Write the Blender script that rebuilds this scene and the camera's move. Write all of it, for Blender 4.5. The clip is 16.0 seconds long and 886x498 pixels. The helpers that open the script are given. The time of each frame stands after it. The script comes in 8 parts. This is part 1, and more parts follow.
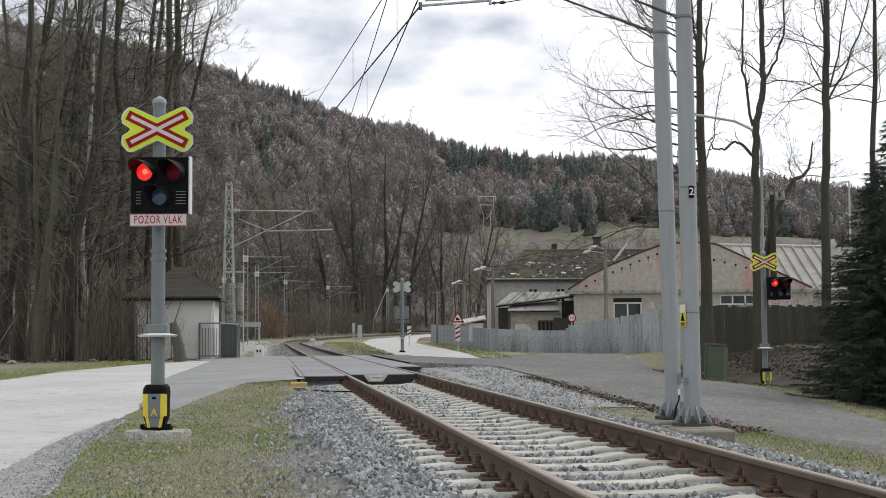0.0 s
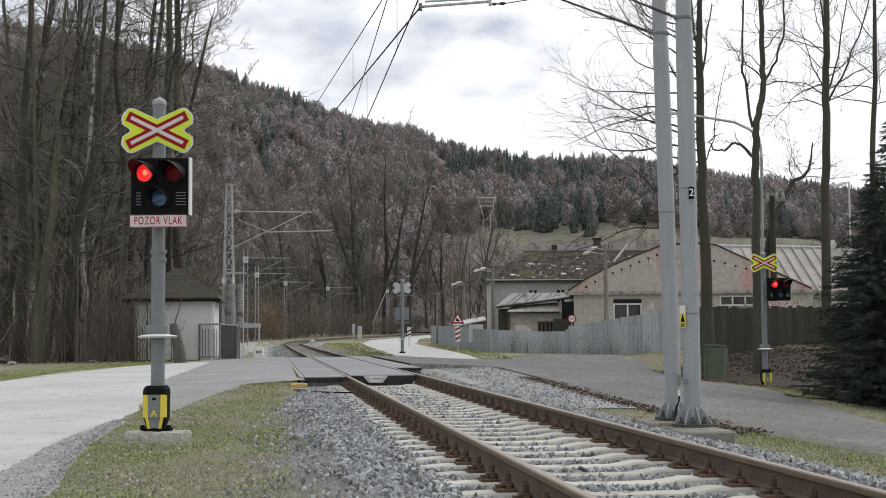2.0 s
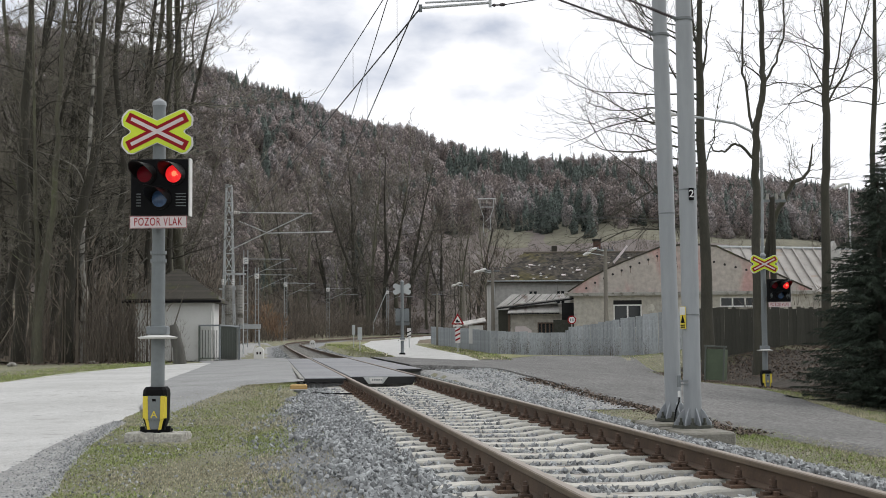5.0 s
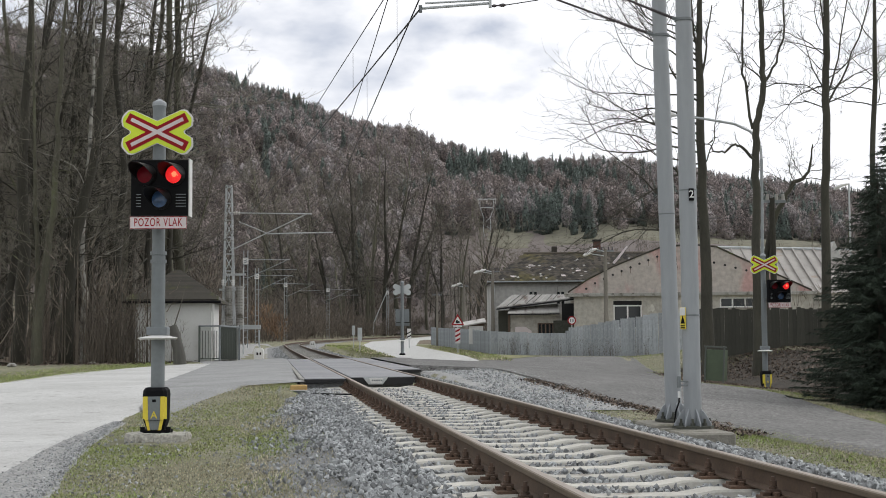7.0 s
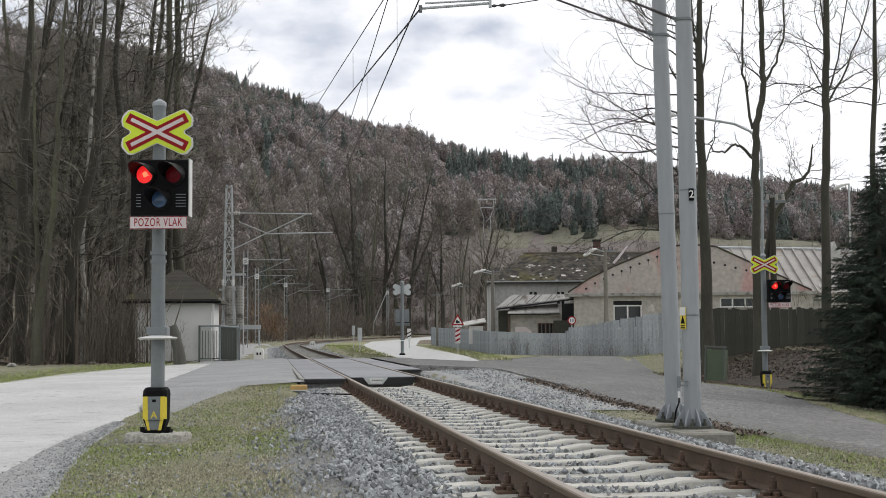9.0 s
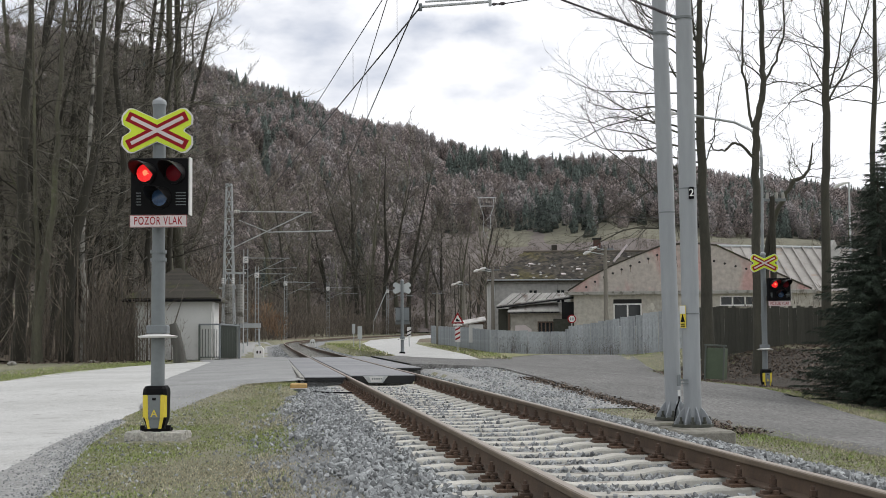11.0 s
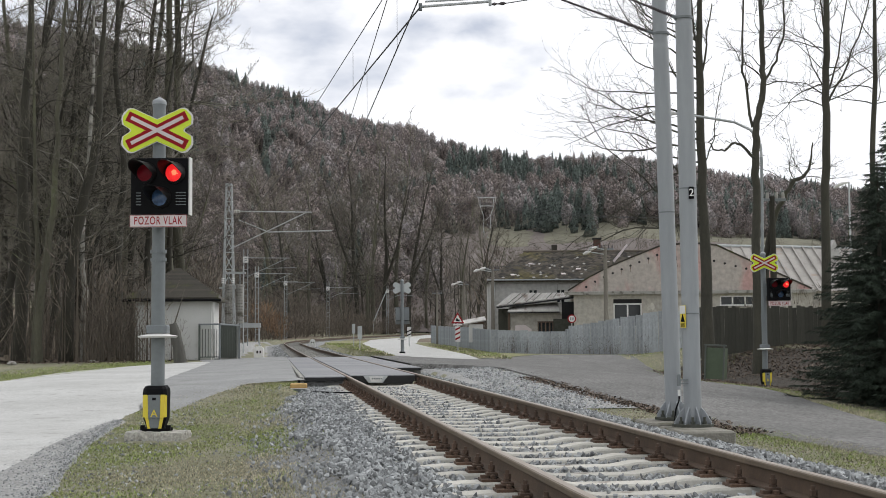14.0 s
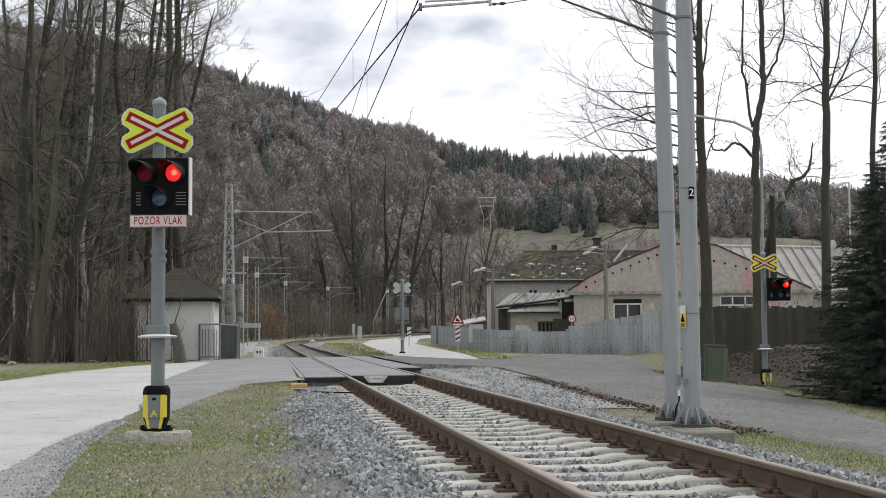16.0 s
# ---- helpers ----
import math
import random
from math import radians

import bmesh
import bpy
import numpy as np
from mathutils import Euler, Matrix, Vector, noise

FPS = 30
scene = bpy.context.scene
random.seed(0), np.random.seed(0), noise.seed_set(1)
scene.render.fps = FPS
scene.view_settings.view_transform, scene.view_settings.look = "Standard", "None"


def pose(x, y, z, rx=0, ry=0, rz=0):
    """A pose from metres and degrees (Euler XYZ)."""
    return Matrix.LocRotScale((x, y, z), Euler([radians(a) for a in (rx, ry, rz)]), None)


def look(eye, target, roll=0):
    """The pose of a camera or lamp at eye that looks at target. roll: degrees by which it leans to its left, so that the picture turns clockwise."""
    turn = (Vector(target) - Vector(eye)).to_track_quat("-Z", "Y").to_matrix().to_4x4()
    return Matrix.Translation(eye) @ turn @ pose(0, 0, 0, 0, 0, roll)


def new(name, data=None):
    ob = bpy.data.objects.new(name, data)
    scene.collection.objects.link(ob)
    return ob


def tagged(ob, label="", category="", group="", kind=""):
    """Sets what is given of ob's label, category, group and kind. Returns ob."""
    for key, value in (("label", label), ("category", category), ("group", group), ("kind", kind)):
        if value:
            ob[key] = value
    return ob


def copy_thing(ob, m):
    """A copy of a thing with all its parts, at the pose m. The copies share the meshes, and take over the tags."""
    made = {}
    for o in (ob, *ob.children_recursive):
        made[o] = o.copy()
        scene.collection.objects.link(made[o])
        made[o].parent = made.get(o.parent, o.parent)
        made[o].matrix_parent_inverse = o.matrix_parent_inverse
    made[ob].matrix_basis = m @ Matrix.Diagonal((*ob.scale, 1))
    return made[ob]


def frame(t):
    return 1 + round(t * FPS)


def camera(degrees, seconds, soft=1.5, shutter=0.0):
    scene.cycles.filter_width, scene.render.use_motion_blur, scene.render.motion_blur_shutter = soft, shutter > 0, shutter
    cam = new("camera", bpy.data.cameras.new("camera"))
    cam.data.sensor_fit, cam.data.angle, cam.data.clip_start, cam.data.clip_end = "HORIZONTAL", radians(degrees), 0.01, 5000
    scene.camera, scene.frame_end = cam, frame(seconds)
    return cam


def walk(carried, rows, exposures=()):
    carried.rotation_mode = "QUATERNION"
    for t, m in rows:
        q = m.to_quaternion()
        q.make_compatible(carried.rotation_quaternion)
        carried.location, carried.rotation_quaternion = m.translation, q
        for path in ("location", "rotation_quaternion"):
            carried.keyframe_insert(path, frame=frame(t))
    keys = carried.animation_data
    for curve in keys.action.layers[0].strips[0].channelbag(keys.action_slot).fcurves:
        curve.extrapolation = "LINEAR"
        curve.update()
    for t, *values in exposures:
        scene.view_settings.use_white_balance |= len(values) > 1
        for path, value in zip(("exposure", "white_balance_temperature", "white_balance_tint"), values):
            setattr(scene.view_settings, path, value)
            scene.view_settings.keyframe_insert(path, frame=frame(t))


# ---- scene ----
EYE = (0.0, 0.0, 0.804)
cam = camera(36.46, 16.0, soft=0.9)
TILT = ((0.0, 3.617), (0.6, 3.617), (1.0, 3.640), (1.4, 3.660), (3.1, 3.660), (3.5, 3.690), (4.1, 3.694), (6.4, 3.732),
        (9.1, 3.732), (11.4, 3.660), (16.0, 3.660))
walk(cam, [(t, look(EYE, (0.0, 100.0, EYE[2] + 100.0 * math.tan(radians(p))), -0.4)) for t, p in TILT], [(0.0, 0.0), (12.5, 0.0), (16.0, 0.05)])

# ---- light: bright overcast sky, weak wide sun ----
SUN_UP, SUN_TURN = 42.0, 60.0     # elevation; azimuth clockwise from +Y
world = bpy.data.worlds.new("overcast_sky")
scene.world = world
world.use_nodes = True
wn = world.node_tree.nodes
wl = world.node_tree.links
sky = wn.new("ShaderNodeTexSky")
sky.sky_type, sky.sun_disc = "NISHITA", False
sky.sun_elevation, sky.sun_rotation = radians(SUN_UP), radians(SUN_TURN)
cloud_mix = wn.new("ShaderNodeMix")
cloud_mix.data_type = "RGBA"
cloud_mix.inputs[0].default_value = 0.88
cloud_mix.inputs[7].default_value = (9.2, 9.4, 9.45, 1)
wl.new(sky.outputs[0], cloud_mix.inputs[6])
wl.new(cloud_mix.outputs[2], wn["Background"].inputs[0])
wn["Background"].inputs[1].default_value = 0.105
sun = new("sun", bpy.data.lights.new("sun", "SUN"))
sun.data.energy, sun.data.angle, sun.data.color = 1.2, radians(25), (1.0, 0.975, 0.94)
sun.matrix_world = look((60 * math.sin(radians(SUN_TURN)), 60 * math.cos(radians(SUN_TURN)), 60 * math.tan(radians(SUN_UP))), (0, 0, 0))

# ---- materials ----
MATS = {}


def mat(name, a, b=None, rough=0.8, metal=0.0, big=1.0, fine=30.0, bump=0.3, dist=0.01, vary=0.0, island=False, emit=0.0, stretch=(1, 1, 1), spots=None, grain=None):
    """Two colours a, b mixed by a coarse and a fine noise, with bump; vary: brightness change from object to object or island to island;
    spots: (colour, scale, threshold) for stains; grain: (scale, share) of a fine speckle."""
    if name in MATS:
        return MATS[name]
    m = bpy.data.materials.new(name)
    MATS[name] = m
    m.use_nodes = True
    n, l = m.node_tree.nodes, m.node_tree.links
    p = n["Principled BSDF"]
    p.inputs["Roughness"].default_value = rough
    p.inputs["Metallic"].default_value = metal
    b = b or tuple(x * 0.75 for x in a)
    co = n.new("ShaderNodeTexCoord")
    mp = n.new("ShaderNodeMapping")
    mp.inputs["Scale"].default_value = stretch
    l.new(co.outputs["Object"], mp.inputs[0])
    n1, n2 = n.new("ShaderNodeTexNoise"), n.new("ShaderNodeTexNoise")
    for node, s in ((n1, big), (n2, fine)):
        node.inputs["Scale"].default_value = s
        node.inputs["Detail"].default_value = 6
        node.inputs["Roughness"].default_value = 0.65
        l.new(mp.outputs[0], node.inputs["Vector"])
    add = n.new("ShaderNodeMath")
    add.operation = "MULTIPLY_ADD"
    l.new(n1.outputs[0], add.inputs[0])
    add.inputs[1].default_value = 1.6
    l.new(n2.outputs[0], add.inputs[2])
    ramp = n.new("ShaderNodeMapRange")
    ramp.inputs[1].default_value, ramp.inputs[2].default_value = 0.9, 1.75
    l.new(add.outputs[0], ramp.inputs[0])
    mix = n.new("ShaderNodeMix")
    mix.data_type = "RGBA"
    mix.inputs[6].default_value, mix.inputs[7].default_value = (*a, 1), (*b, 1)
    l.new(ramp.outputs[0], mix.inputs[0])
    colour = mix.outputs[2]
    if spots:
        sp = n.new("ShaderNodeTexNoise")
        sp.inputs["Scale"].default_value = spots[1]
        sp.inputs["Detail"].default_value = 8
        l.new(mp.outputs[0], sp.inputs["Vector"])
        sr = n.new("ShaderNodeMapRange")
        sr.inputs[1].default_value, sr.inputs[2].default_value = spots[2], spots[2] + 0.12
        l.new(sp.outputs[0], sr.inputs[0])
        sm = n.new("ShaderNodeMix")
        sm.data_type = "RGBA"
        l.new(sr.outputs[0], sm.inputs[0])
        l.new(colour, sm.inputs[6])
        sm.inputs[7].default_value = (*spots[0], 1)
        colour = sm.outputs[2]
    if vary:
        src = n.new("ShaderNodeNewGeometry").outputs["Random Per Island"] if island else n.new("ShaderNodeObjectInfo").outputs["Random"]
        vr = n.new("ShaderNodeMapRange")
        vr.inputs[3].default_value, vr.inputs[4].default_value = 1 - vary, 1 + vary
        l.new(src, vr.inputs[0])
        vm = n.new("ShaderNodeVectorMath")
        vm.operation = "SCALE"
        l.new(colour, vm.inputs[0])
        l.new(vr.outputs[0], vm.inputs["Scale"])
        colour = vm.outputs[0]
    if grain:
        gn = n.new("ShaderNodeTexNoise")
        gn.inputs["Scale"].default_value, gn.inputs["Detail"].default_value = grain[0], 3
        l.new(co.outputs["Object"], gn.inputs["Vector"])
        gr = n.new("ShaderNodeMapRange")
        gr.inputs[1].default_value, gr.inputs[2].default_value = 0.30, 0.70
        gr.inputs[3].default_value, gr.inputs[4].default_value = 1 - grain[1], 1 + grain[1]
        l.new(gn.outputs[0], gr.inputs[0])
        gm = n.new("ShaderNodeVectorMath")
        gm.operation = "SCALE"
        l.new(colour, gm.inputs[0])
        l.new(gr.outputs[0], gm.inputs["Scale"])
        colour = gm.outputs[0]
    l.new(colour, p.inputs["Base Color"])
    if bump:
        bp = n.new("ShaderNodeBump")
        bp.inputs["Strength"].default_value, bp.inputs["Distance"].default_value = bump, dist
        l.new(n2.outputs[0], bp.inputs["Height"])
        l.new(bp.outputs[0], p.inputs["Normal"])
    if emit:
        l.new(colour, p.inputs["Emission Color"])
        p.inputs["Emission Strength"].default_value = emit
    return m


def on_top(m, colour, rough, metal, low=0.85):
    """Another colour and gloss on faces that look up: worn rail heads."""
    n, l = m.node_tree.nodes, m.node_tree.links
    p = n["Principled BSDF"]
    geo, sep, mr = n.new("ShaderNodeNewGeometry"), n.new("ShaderNodeSeparateXYZ"), n.new("ShaderNodeMapRange")
    l.new(geo.outputs["True Normal"], sep.inputs[0])
    mr.inputs[1].default_value, mr.inputs[2].default_value = low, low + 0.1
    l.new(sep.outputs[2], mr.inputs[0])
    mix = n.new("ShaderNodeMix")
    mix.data_type = "RGBA"
    l.new(mr.outputs[0], mix.inputs[0])
    l.new(p.inputs["Base Color"].links[0].from_socket, mix.inputs[6])
    mix.inputs[7].default_value = (*colour, 1)
    l.new(mix.outputs[2], p.inputs["Base Color"])
    for key, lo, hi in (("Roughness", p.inputs["Roughness"].default_value, rough), ("Metallic", p.inputs["Metallic"].default_value, metal)):
        r = n.new("ShaderNodeMapRange")
        r.inputs[3].default_value, r.inputs[4].default_value = lo, hi
        l.new(mr.outputs[0], r.inputs[0])
        l.new(r.outputs[0], p.inputs[key])
    return m


def feather(m, scale, low, high):
    """Break a crown up into many small gaps, as between twigs."""
    n, l = m.node_tree.nodes, m.node_tree.links
    co, nz, mr = n.new("ShaderNodeTexCoord"), n.new("ShaderNodeTexNoise"), n.new("ShaderNodeMapRange")
    nz.inputs["Scale"].default_value, nz.inputs["Detail"].default_value, nz.inputs["Roughness"].default_value = scale, 4, 0.7
    l.new(co.outputs["Object"], nz.inputs["Vector"])
    mr.inputs[1].default_value, mr.inputs[2].default_value = low, high
    l.new(nz.outputs[0], mr.inputs[0])
    l.new(mr.outputs[0], n["Principled BSDF"].inputs["Alpha"])
    return m


M_BALLAST = mat("ballast_stone", (0.395, 0.405, 0.412), (0.215, 0.221, 0.226), 0.9, big=6, fine=60, vary=0.55, island=True)
M_BED = mat("ballast_bed", (0.32, 0.325, 0.33), (0.16, 0.16, 0.162), 0.95, big=8, fine=22, bump=1.0, dist=0.05)
M_RAIL = on_top(mat("rail_rust", (0.155, 0.115, 0.078), (0.085, 0.064, 0.045), 0.75, big=3, fine=40, bump=0.4, dist=0.003), (0.31, 0.255, 0.205), 0.42, 0.35)
# rust, darkened to hold the shade on the rail sides
M_WEB = mat("shaded_web_rust", (0.12, 0.077, 0.05), (0.062, 0.042, 0.03), 0.8, big=3, fine=40, bump=0.4, dist=0.003)
M_RUST = mat("rusty_iron", (0.15, 0.088, 0.058), (0.06, 0.042, 0.032), 0.85, big=10, fine=60, vary=0.25)
M_SLEEPER = mat("weathered_concrete", (0.60, 0.58, 0.53), (0.40, 0.38, 0.345), 0.9, big=2.5, fine=40, vary=0.12, spots=((0.19, 0.16, 0.13), 5, 0.62))
M_CONCRETE = mat("grey_concrete", (0.40, 0.39, 0.365), (0.22, 0.21, 0.19), 0.9, big=3, fine=40, spots=((0.12, 0.11, 0.09), 3, 0.55))
M_LIGHTROAD = mat("pale_road", (0.57, 0.565, 0.555), (0.39, 0.385, 0.375), 0.9, big=0.5, fine=16, bump=0.8, dist=0.015, spots=((0.36, 0.35, 0.34), 4.0, 0.6), grain=(38, 0.16))
M_ASPHALT = mat("worn_asphalt", (0.20, 0.194, 0.188), (0.105, 0.102, 0.099), 0.88, big=0.6, fine=22, bump=0.9, dist=0.02, stretch=(1.3, 0.7, 1), spots=((0.085, 0.082, 0.078), 3.5, 0.6), grain=(17, 0.6))
M_ASPHALT2 = mat("grey_asphalt", (0.32, 0.32, 0.32), (0.21, 0.21, 0.21), 0.88, big=0.7, fine=16, bump=0.4, dist=0.01, spots=((0.18, 0.18, 0.175), 0.9, 0.62), grain=(34, 0.2))
M_GRAVEL = mat("fine_gravel", (0.40, 0.397, 0.39), (0.235, 0.232, 0.227), 0.95, big=2.5, fine=17, bump=1.0, dist=0.03, grain=(24, 0.32))
M_SOIL = mat("winter_turf", (0.31, 0.285, 0.205), (0.13, 0.142, 0.068), 0.95, big=0.9, fine=34, bump=1.0, dist=0.04, spots=((0.36, 0.35, 0.33), 9.0, 0.60), grain=(48, 0.5))
M_GRASS = mat("short_grass", (0.22, 0.30, 0.075), (0.275, 0.28, 0.125), 0.8, big=1.2, fine=8, bump=0, vary=0.65, island=True)
M_DRYGRASS = mat("dry_grass_blades", (0.48, 0.435, 0.32), (0.28, 0.262, 0.17), 0.85, big=1.2, fine=8, bump=0, vary=0.65, island=True)
M_LITTER = mat("dead_leaves", (0.19, 0.143, 0.112), (0.04, 0.031, 0.025), 0.9, big=6, fine=30, bump=0, vary=0.75, island=True)
M_PANEL = mat("rubber_panel", (0.27, 0.27, 0.285), (0.19, 0.19, 0.20), 0.6, big=1.5, fine=50, vary=0.12)
M_RUBBER = mat("black_rubber", (0.02, 0.02, 0.022), (0.012, 0.012, 0.013), 0.7, fine=40)
M_GALV = mat("galvanised_steel", (0.56, 0.58, 0.59), (0.42, 0.44, 0.45), 0.5, 0.2, big=3, fine=30, bump=0.1, dist=0.002)
M_MASTPAINT = mat("mast_grey_paint", (0.335, 0.355, 0.375), (0.265, 0.28, 0.30), 0.5, big=0.8, fine=6, bump=0.08, dist=0.002, stretch=(3, 3, 0.5))
M_POST = mat("signal_grey_paint", (0.20, 0.22, 0.23), (0.15, 0.165, 0.175), 0.5, big=2, fine=20, bump=0.1, dist=0.002)
M_BLACK = mat("matt_black_paint", (0.008, 0.008, 0.009), (0.005, 0.005, 0.006), 0.75, big=3, fine=20, bump=0.1)
M_HOOD = mat("black_hood", (0.016, 0.015, 0.016), (0.01, 0.01, 0.01), 0.4, big=3, fine=20, bump=0.1)
M_WHITE = mat("white_paint", (0.78, 0.77, 0.76), (0.62, 0.61, 0.60), 0.5, big=3, fine=20, bump=0.05)
M_NEON = mat("yellow_green_film", (0.66, 0.80, 0.03), (0.60, 0.73, 0.03), 0.4, big=2, fine=15, bump=0.03)
M_SIGNRED = mat("sign_red", (0.33, 0.014, 0.02), (0.26, 0.012, 0.018), 0.45, big=3, fine=20, bump=0.03)
M_SIGNWHITE = mat("sign_white", (0.70, 0.62, 0.62), (0.60, 0.53, 0.54), 0.45, big=3, fine=20, bump=0.03)
M_YELLOW = mat("yellow_plastic", (0.82, 0.66, 0.06), (0.68, 0.52, 0.05), 0.5, big=3, fine=20, bump=0.05)
M_ORANGE = mat("faded_orange_paint", (0.55, 0.36, 0.13), (0.40, 0.25, 0.10), 0.6, big=5, fine=30, bump=0.1)
M_LENS = mat("dark_red_lens", (0.19, 0.006, 0.014), (0.08, 0.003, 0.008), 0.35, fine=60, bump=0.3, dist=0.002)
M_BLUELENS = mat("blue_white_lens", (0.06, 0.12, 0.24), (0.025, 0.05, 0.11), 0.2, big=8, fine=50, bump=0.4, dist=0.003)
M_GLOW = mat("lit_red_lens", (1.0, 0.03, 0.03), (0.42, 0.002, 0.006), 0.3, big=16, fine=60, bump=0.4, dist=0.004, emit=0.85)
M_HOT = mat("lit_lamp_core", (1.0, 0.16, 0.07), (0.9, 0.12, 0.06), 0.3, fine=40, bump=0, emit=1.9)
M_PLASTER = mat("white_plaster", (0.66, 0.66, 0.65), (0.56, 0.555, 0.54), 0.9, big=0.5, fine=12, bump=0.2, spots=((0.42, 0.41, 0.38), 0.9, 0.66))
M_GREYPLASTER = mat("grey_plaster", (0.50, 0.49, 0.475), (0.38, 0.37, 0.36), 0.9, big=0.5, fine=10, bump=0.2, stretch=(1, 1, 0.4), spots=((0.25, 0.24, 0.22), 0.8, 0.60), grain=(4, 0.16))
M_PINK = mat("faded_pink_plaster", (0.49, 0.435, 0.40), (0.40, 0.365, 0.34), 0.9, big=0.5, fine=9, bump=0.2, stretch=(1, 1, 0.45), spots=((0.49, 0.315, 0.295), 0.6, 0.475), grain=(4, 0.16))
M_BEIGE = mat("beige_plaster", (0.48, 0.45, 0.40), (0.38, 0.355, 0.32), 0.9, big=0.6, fine=10, bump=0.2, stretch=(1, 1, 0.4), spots=((0.29, 0.275, 0.25), 0.9, 0.60), grain=(4, 0.18))
M_TILE = mat("mossy_roof_tile", (0.115, 0.095, 0.075), (0.065, 0.055, 0.045), 0.9, big=1.2, fine=12, vary=0.3, bump=0.3, spots=((0.10, 0.095, 0.03), 0.35, 0.55))
M_TILE2 = mat("mossy_slate", (0.075, 0.062, 0.049), (0.022, 0.019, 0.015), 0.9, big=0.5, fine=12, vary=0.75, island=True, bump=0.3, spots=((0.078, 0.066, 0.024), 0.25, 0.47))
M_DARKTILE = mat("dark_roof_shingle", (0.06, 0.053, 0.042), (0.035, 0.031, 0.026), 0.9, big=1.2, fine=12, vary=0.25, bump=0.3, spots=((0.075, 0.08, 0.03), 1.2, 0.55))
M_SHEET = mat("pale_sheet_metal", (0.44, 0.41, 0.385), (0.24, 0.22, 0.205), 0.55, 0.2, big=0.7, fine=14, vary=0.12, bump=0.1, spots=((0.30, 0.22, 0.17), 0.8, 0.64))
M_OLDSHEET = mat("old_grey_sheet", (0.50, 0.485, 0.465), (0.29, 0.275, 0.26), 0.8, 0.05, big=0.9, fine=9, vary=0.2, bump=0.2, stretch=(2, 0.4, 1), spots=((0.16, 0.12, 0.10), 0.9, 0.58))
M_FENCE = mat("grey_sheet_fence", (0.46, 0.485, 0.515), (0.30, 0.32, 0.345), 0.7, 0.1, big=1.2, fine=12, vary=0.16, bump=0.15, stretch=(2, 2, 0.25), spots=((0.22, 0.20, 0.18), 1.4, 0.62), grain=(9, 0.14))
M_DARKWOOD = mat("dark_weathered_wood", (0.072, 0.070, 0.057), (0.04, 0.04, 0.032), 0.9, big=2, fine=20, vary=0.18, stretch=(3, 3, 0.4))
M_BROWN = mat("brown_wood", (0.16, 0.11, 0.08), (0.09, 0.06, 0.045), 0.85, big=2, fine=20, stretch=(3, 3, 0.4))
# near-black: shade of doorway, vents and gap as colour; also boards and cap
M_DARK = mat("dark_interior", (0.018, 0.018, 0.02), (0.012, 0.012, 0.013), 0.9, fine=10, bump=0)
M_GLASS = mat("dark_window_glass", (0.02, 0.024, 0.028), (0.012, 0.014, 0.016), 0.08, big=1, fine=2, bump=0.02)
M_BRICK = mat("red_brick", (0.11, 0.055, 0.042), (0.07, 0.036, 0.03), 0.9, big=4, fine=30, vary=0.2)
M_BARK = mat("grey_brown_bark", (0.13, 0.125, 0.09), (0.055, 0.052, 0.04), 0.95, big=2.5, fine=22, bump=0.8, dist=0.03, stretch=(1, 1, 0.3), vary=0.25, spots=((0.15, 0.16, 0.09), 1.2, 0.56))
M_DARKBARK = mat("dark_bark", (0.050, 0.046, 0.035), (0.022, 0.020, 0.016), 0.95, big=2.5, fine=22, bump=0.8, dist=0.03, stretch=(1, 1, 0.3), vary=0.2)
M_TRUNK = mat("wet_dark_bark", (0.080, 0.076, 0.058), (0.040, 0.038, 0.030), 0.95, big=2.5, fine=22, bump=0.8, dist=0.03, stretch=(1, 1, 0.3), spots=((0.06, 0.062, 0.035), 1.2, 0.58))
M_BIRCH = mat("birch_bark", (0.42, 0.405, 0.37), (0.18, 0.17, 0.155), 0.9, big=2.0, fine=14, bump=0.4, dist=0.01, stretch=(1, 1, 1.2), spots=((0.05, 0.046, 0.04), 1.6, 0.50))
M_TWIG = mat("bare_twigs", (0.21, 0.192, 0.160), (0.11, 0.10, 0.084), 0.95, big=2, fine=10, bump=0, vary=0.25)
M_SPRUCE = mat("spruce_needles", (0.030, 0.045, 0.028), (0.011, 0.019, 0.012), 0.85, big=1.5, fine=12, bump=0, vary=0.4, island=True)
M_GREENBOX = mat("green_paint", (0.085, 0.115, 0.07), (0.06, 0.08, 0.05), 0.6, big=2, fine=20, bump=0.1)
M_CABINET = mat("grey_green_paint", (0.10, 0.112, 0.10), (0.07, 0.078, 0.07), 0.55, big=2, fine=20, bump=0.1)
M_PORCELAIN = mat("pale_insulator", (0.55, 0.53, 0.50), (0.40, 0.38, 0.36), 0.3, fine=30, bump=0)
M_BROWNINS = mat("brown_insulator", (0.075, 0.06, 0.065), (0.05, 0.04, 0.045), 0.3, fine=30, bump=0)
M_WIRE = mat("copper_wire", (0.045, 0.047, 0.052), (0.035, 0.036, 0.04), 0.6, 0.3, fine=30, bump=0)
M_HILL = mat("forest_floor", (0.19, 0.16, 0.148), (0.12, 0.10, 0.095), 0.95, big=0.02, fine=0.3, bump=0.3, dist=1.0)
M_MEADOW = mat("dry_meadow", (0.20, 0.19, 0.135), (0.125, 0.118, 0.09), 0.95, big=0.06, fine=0.9, bump=0.2, dist=0.3, grain=(0.4, 0.2))
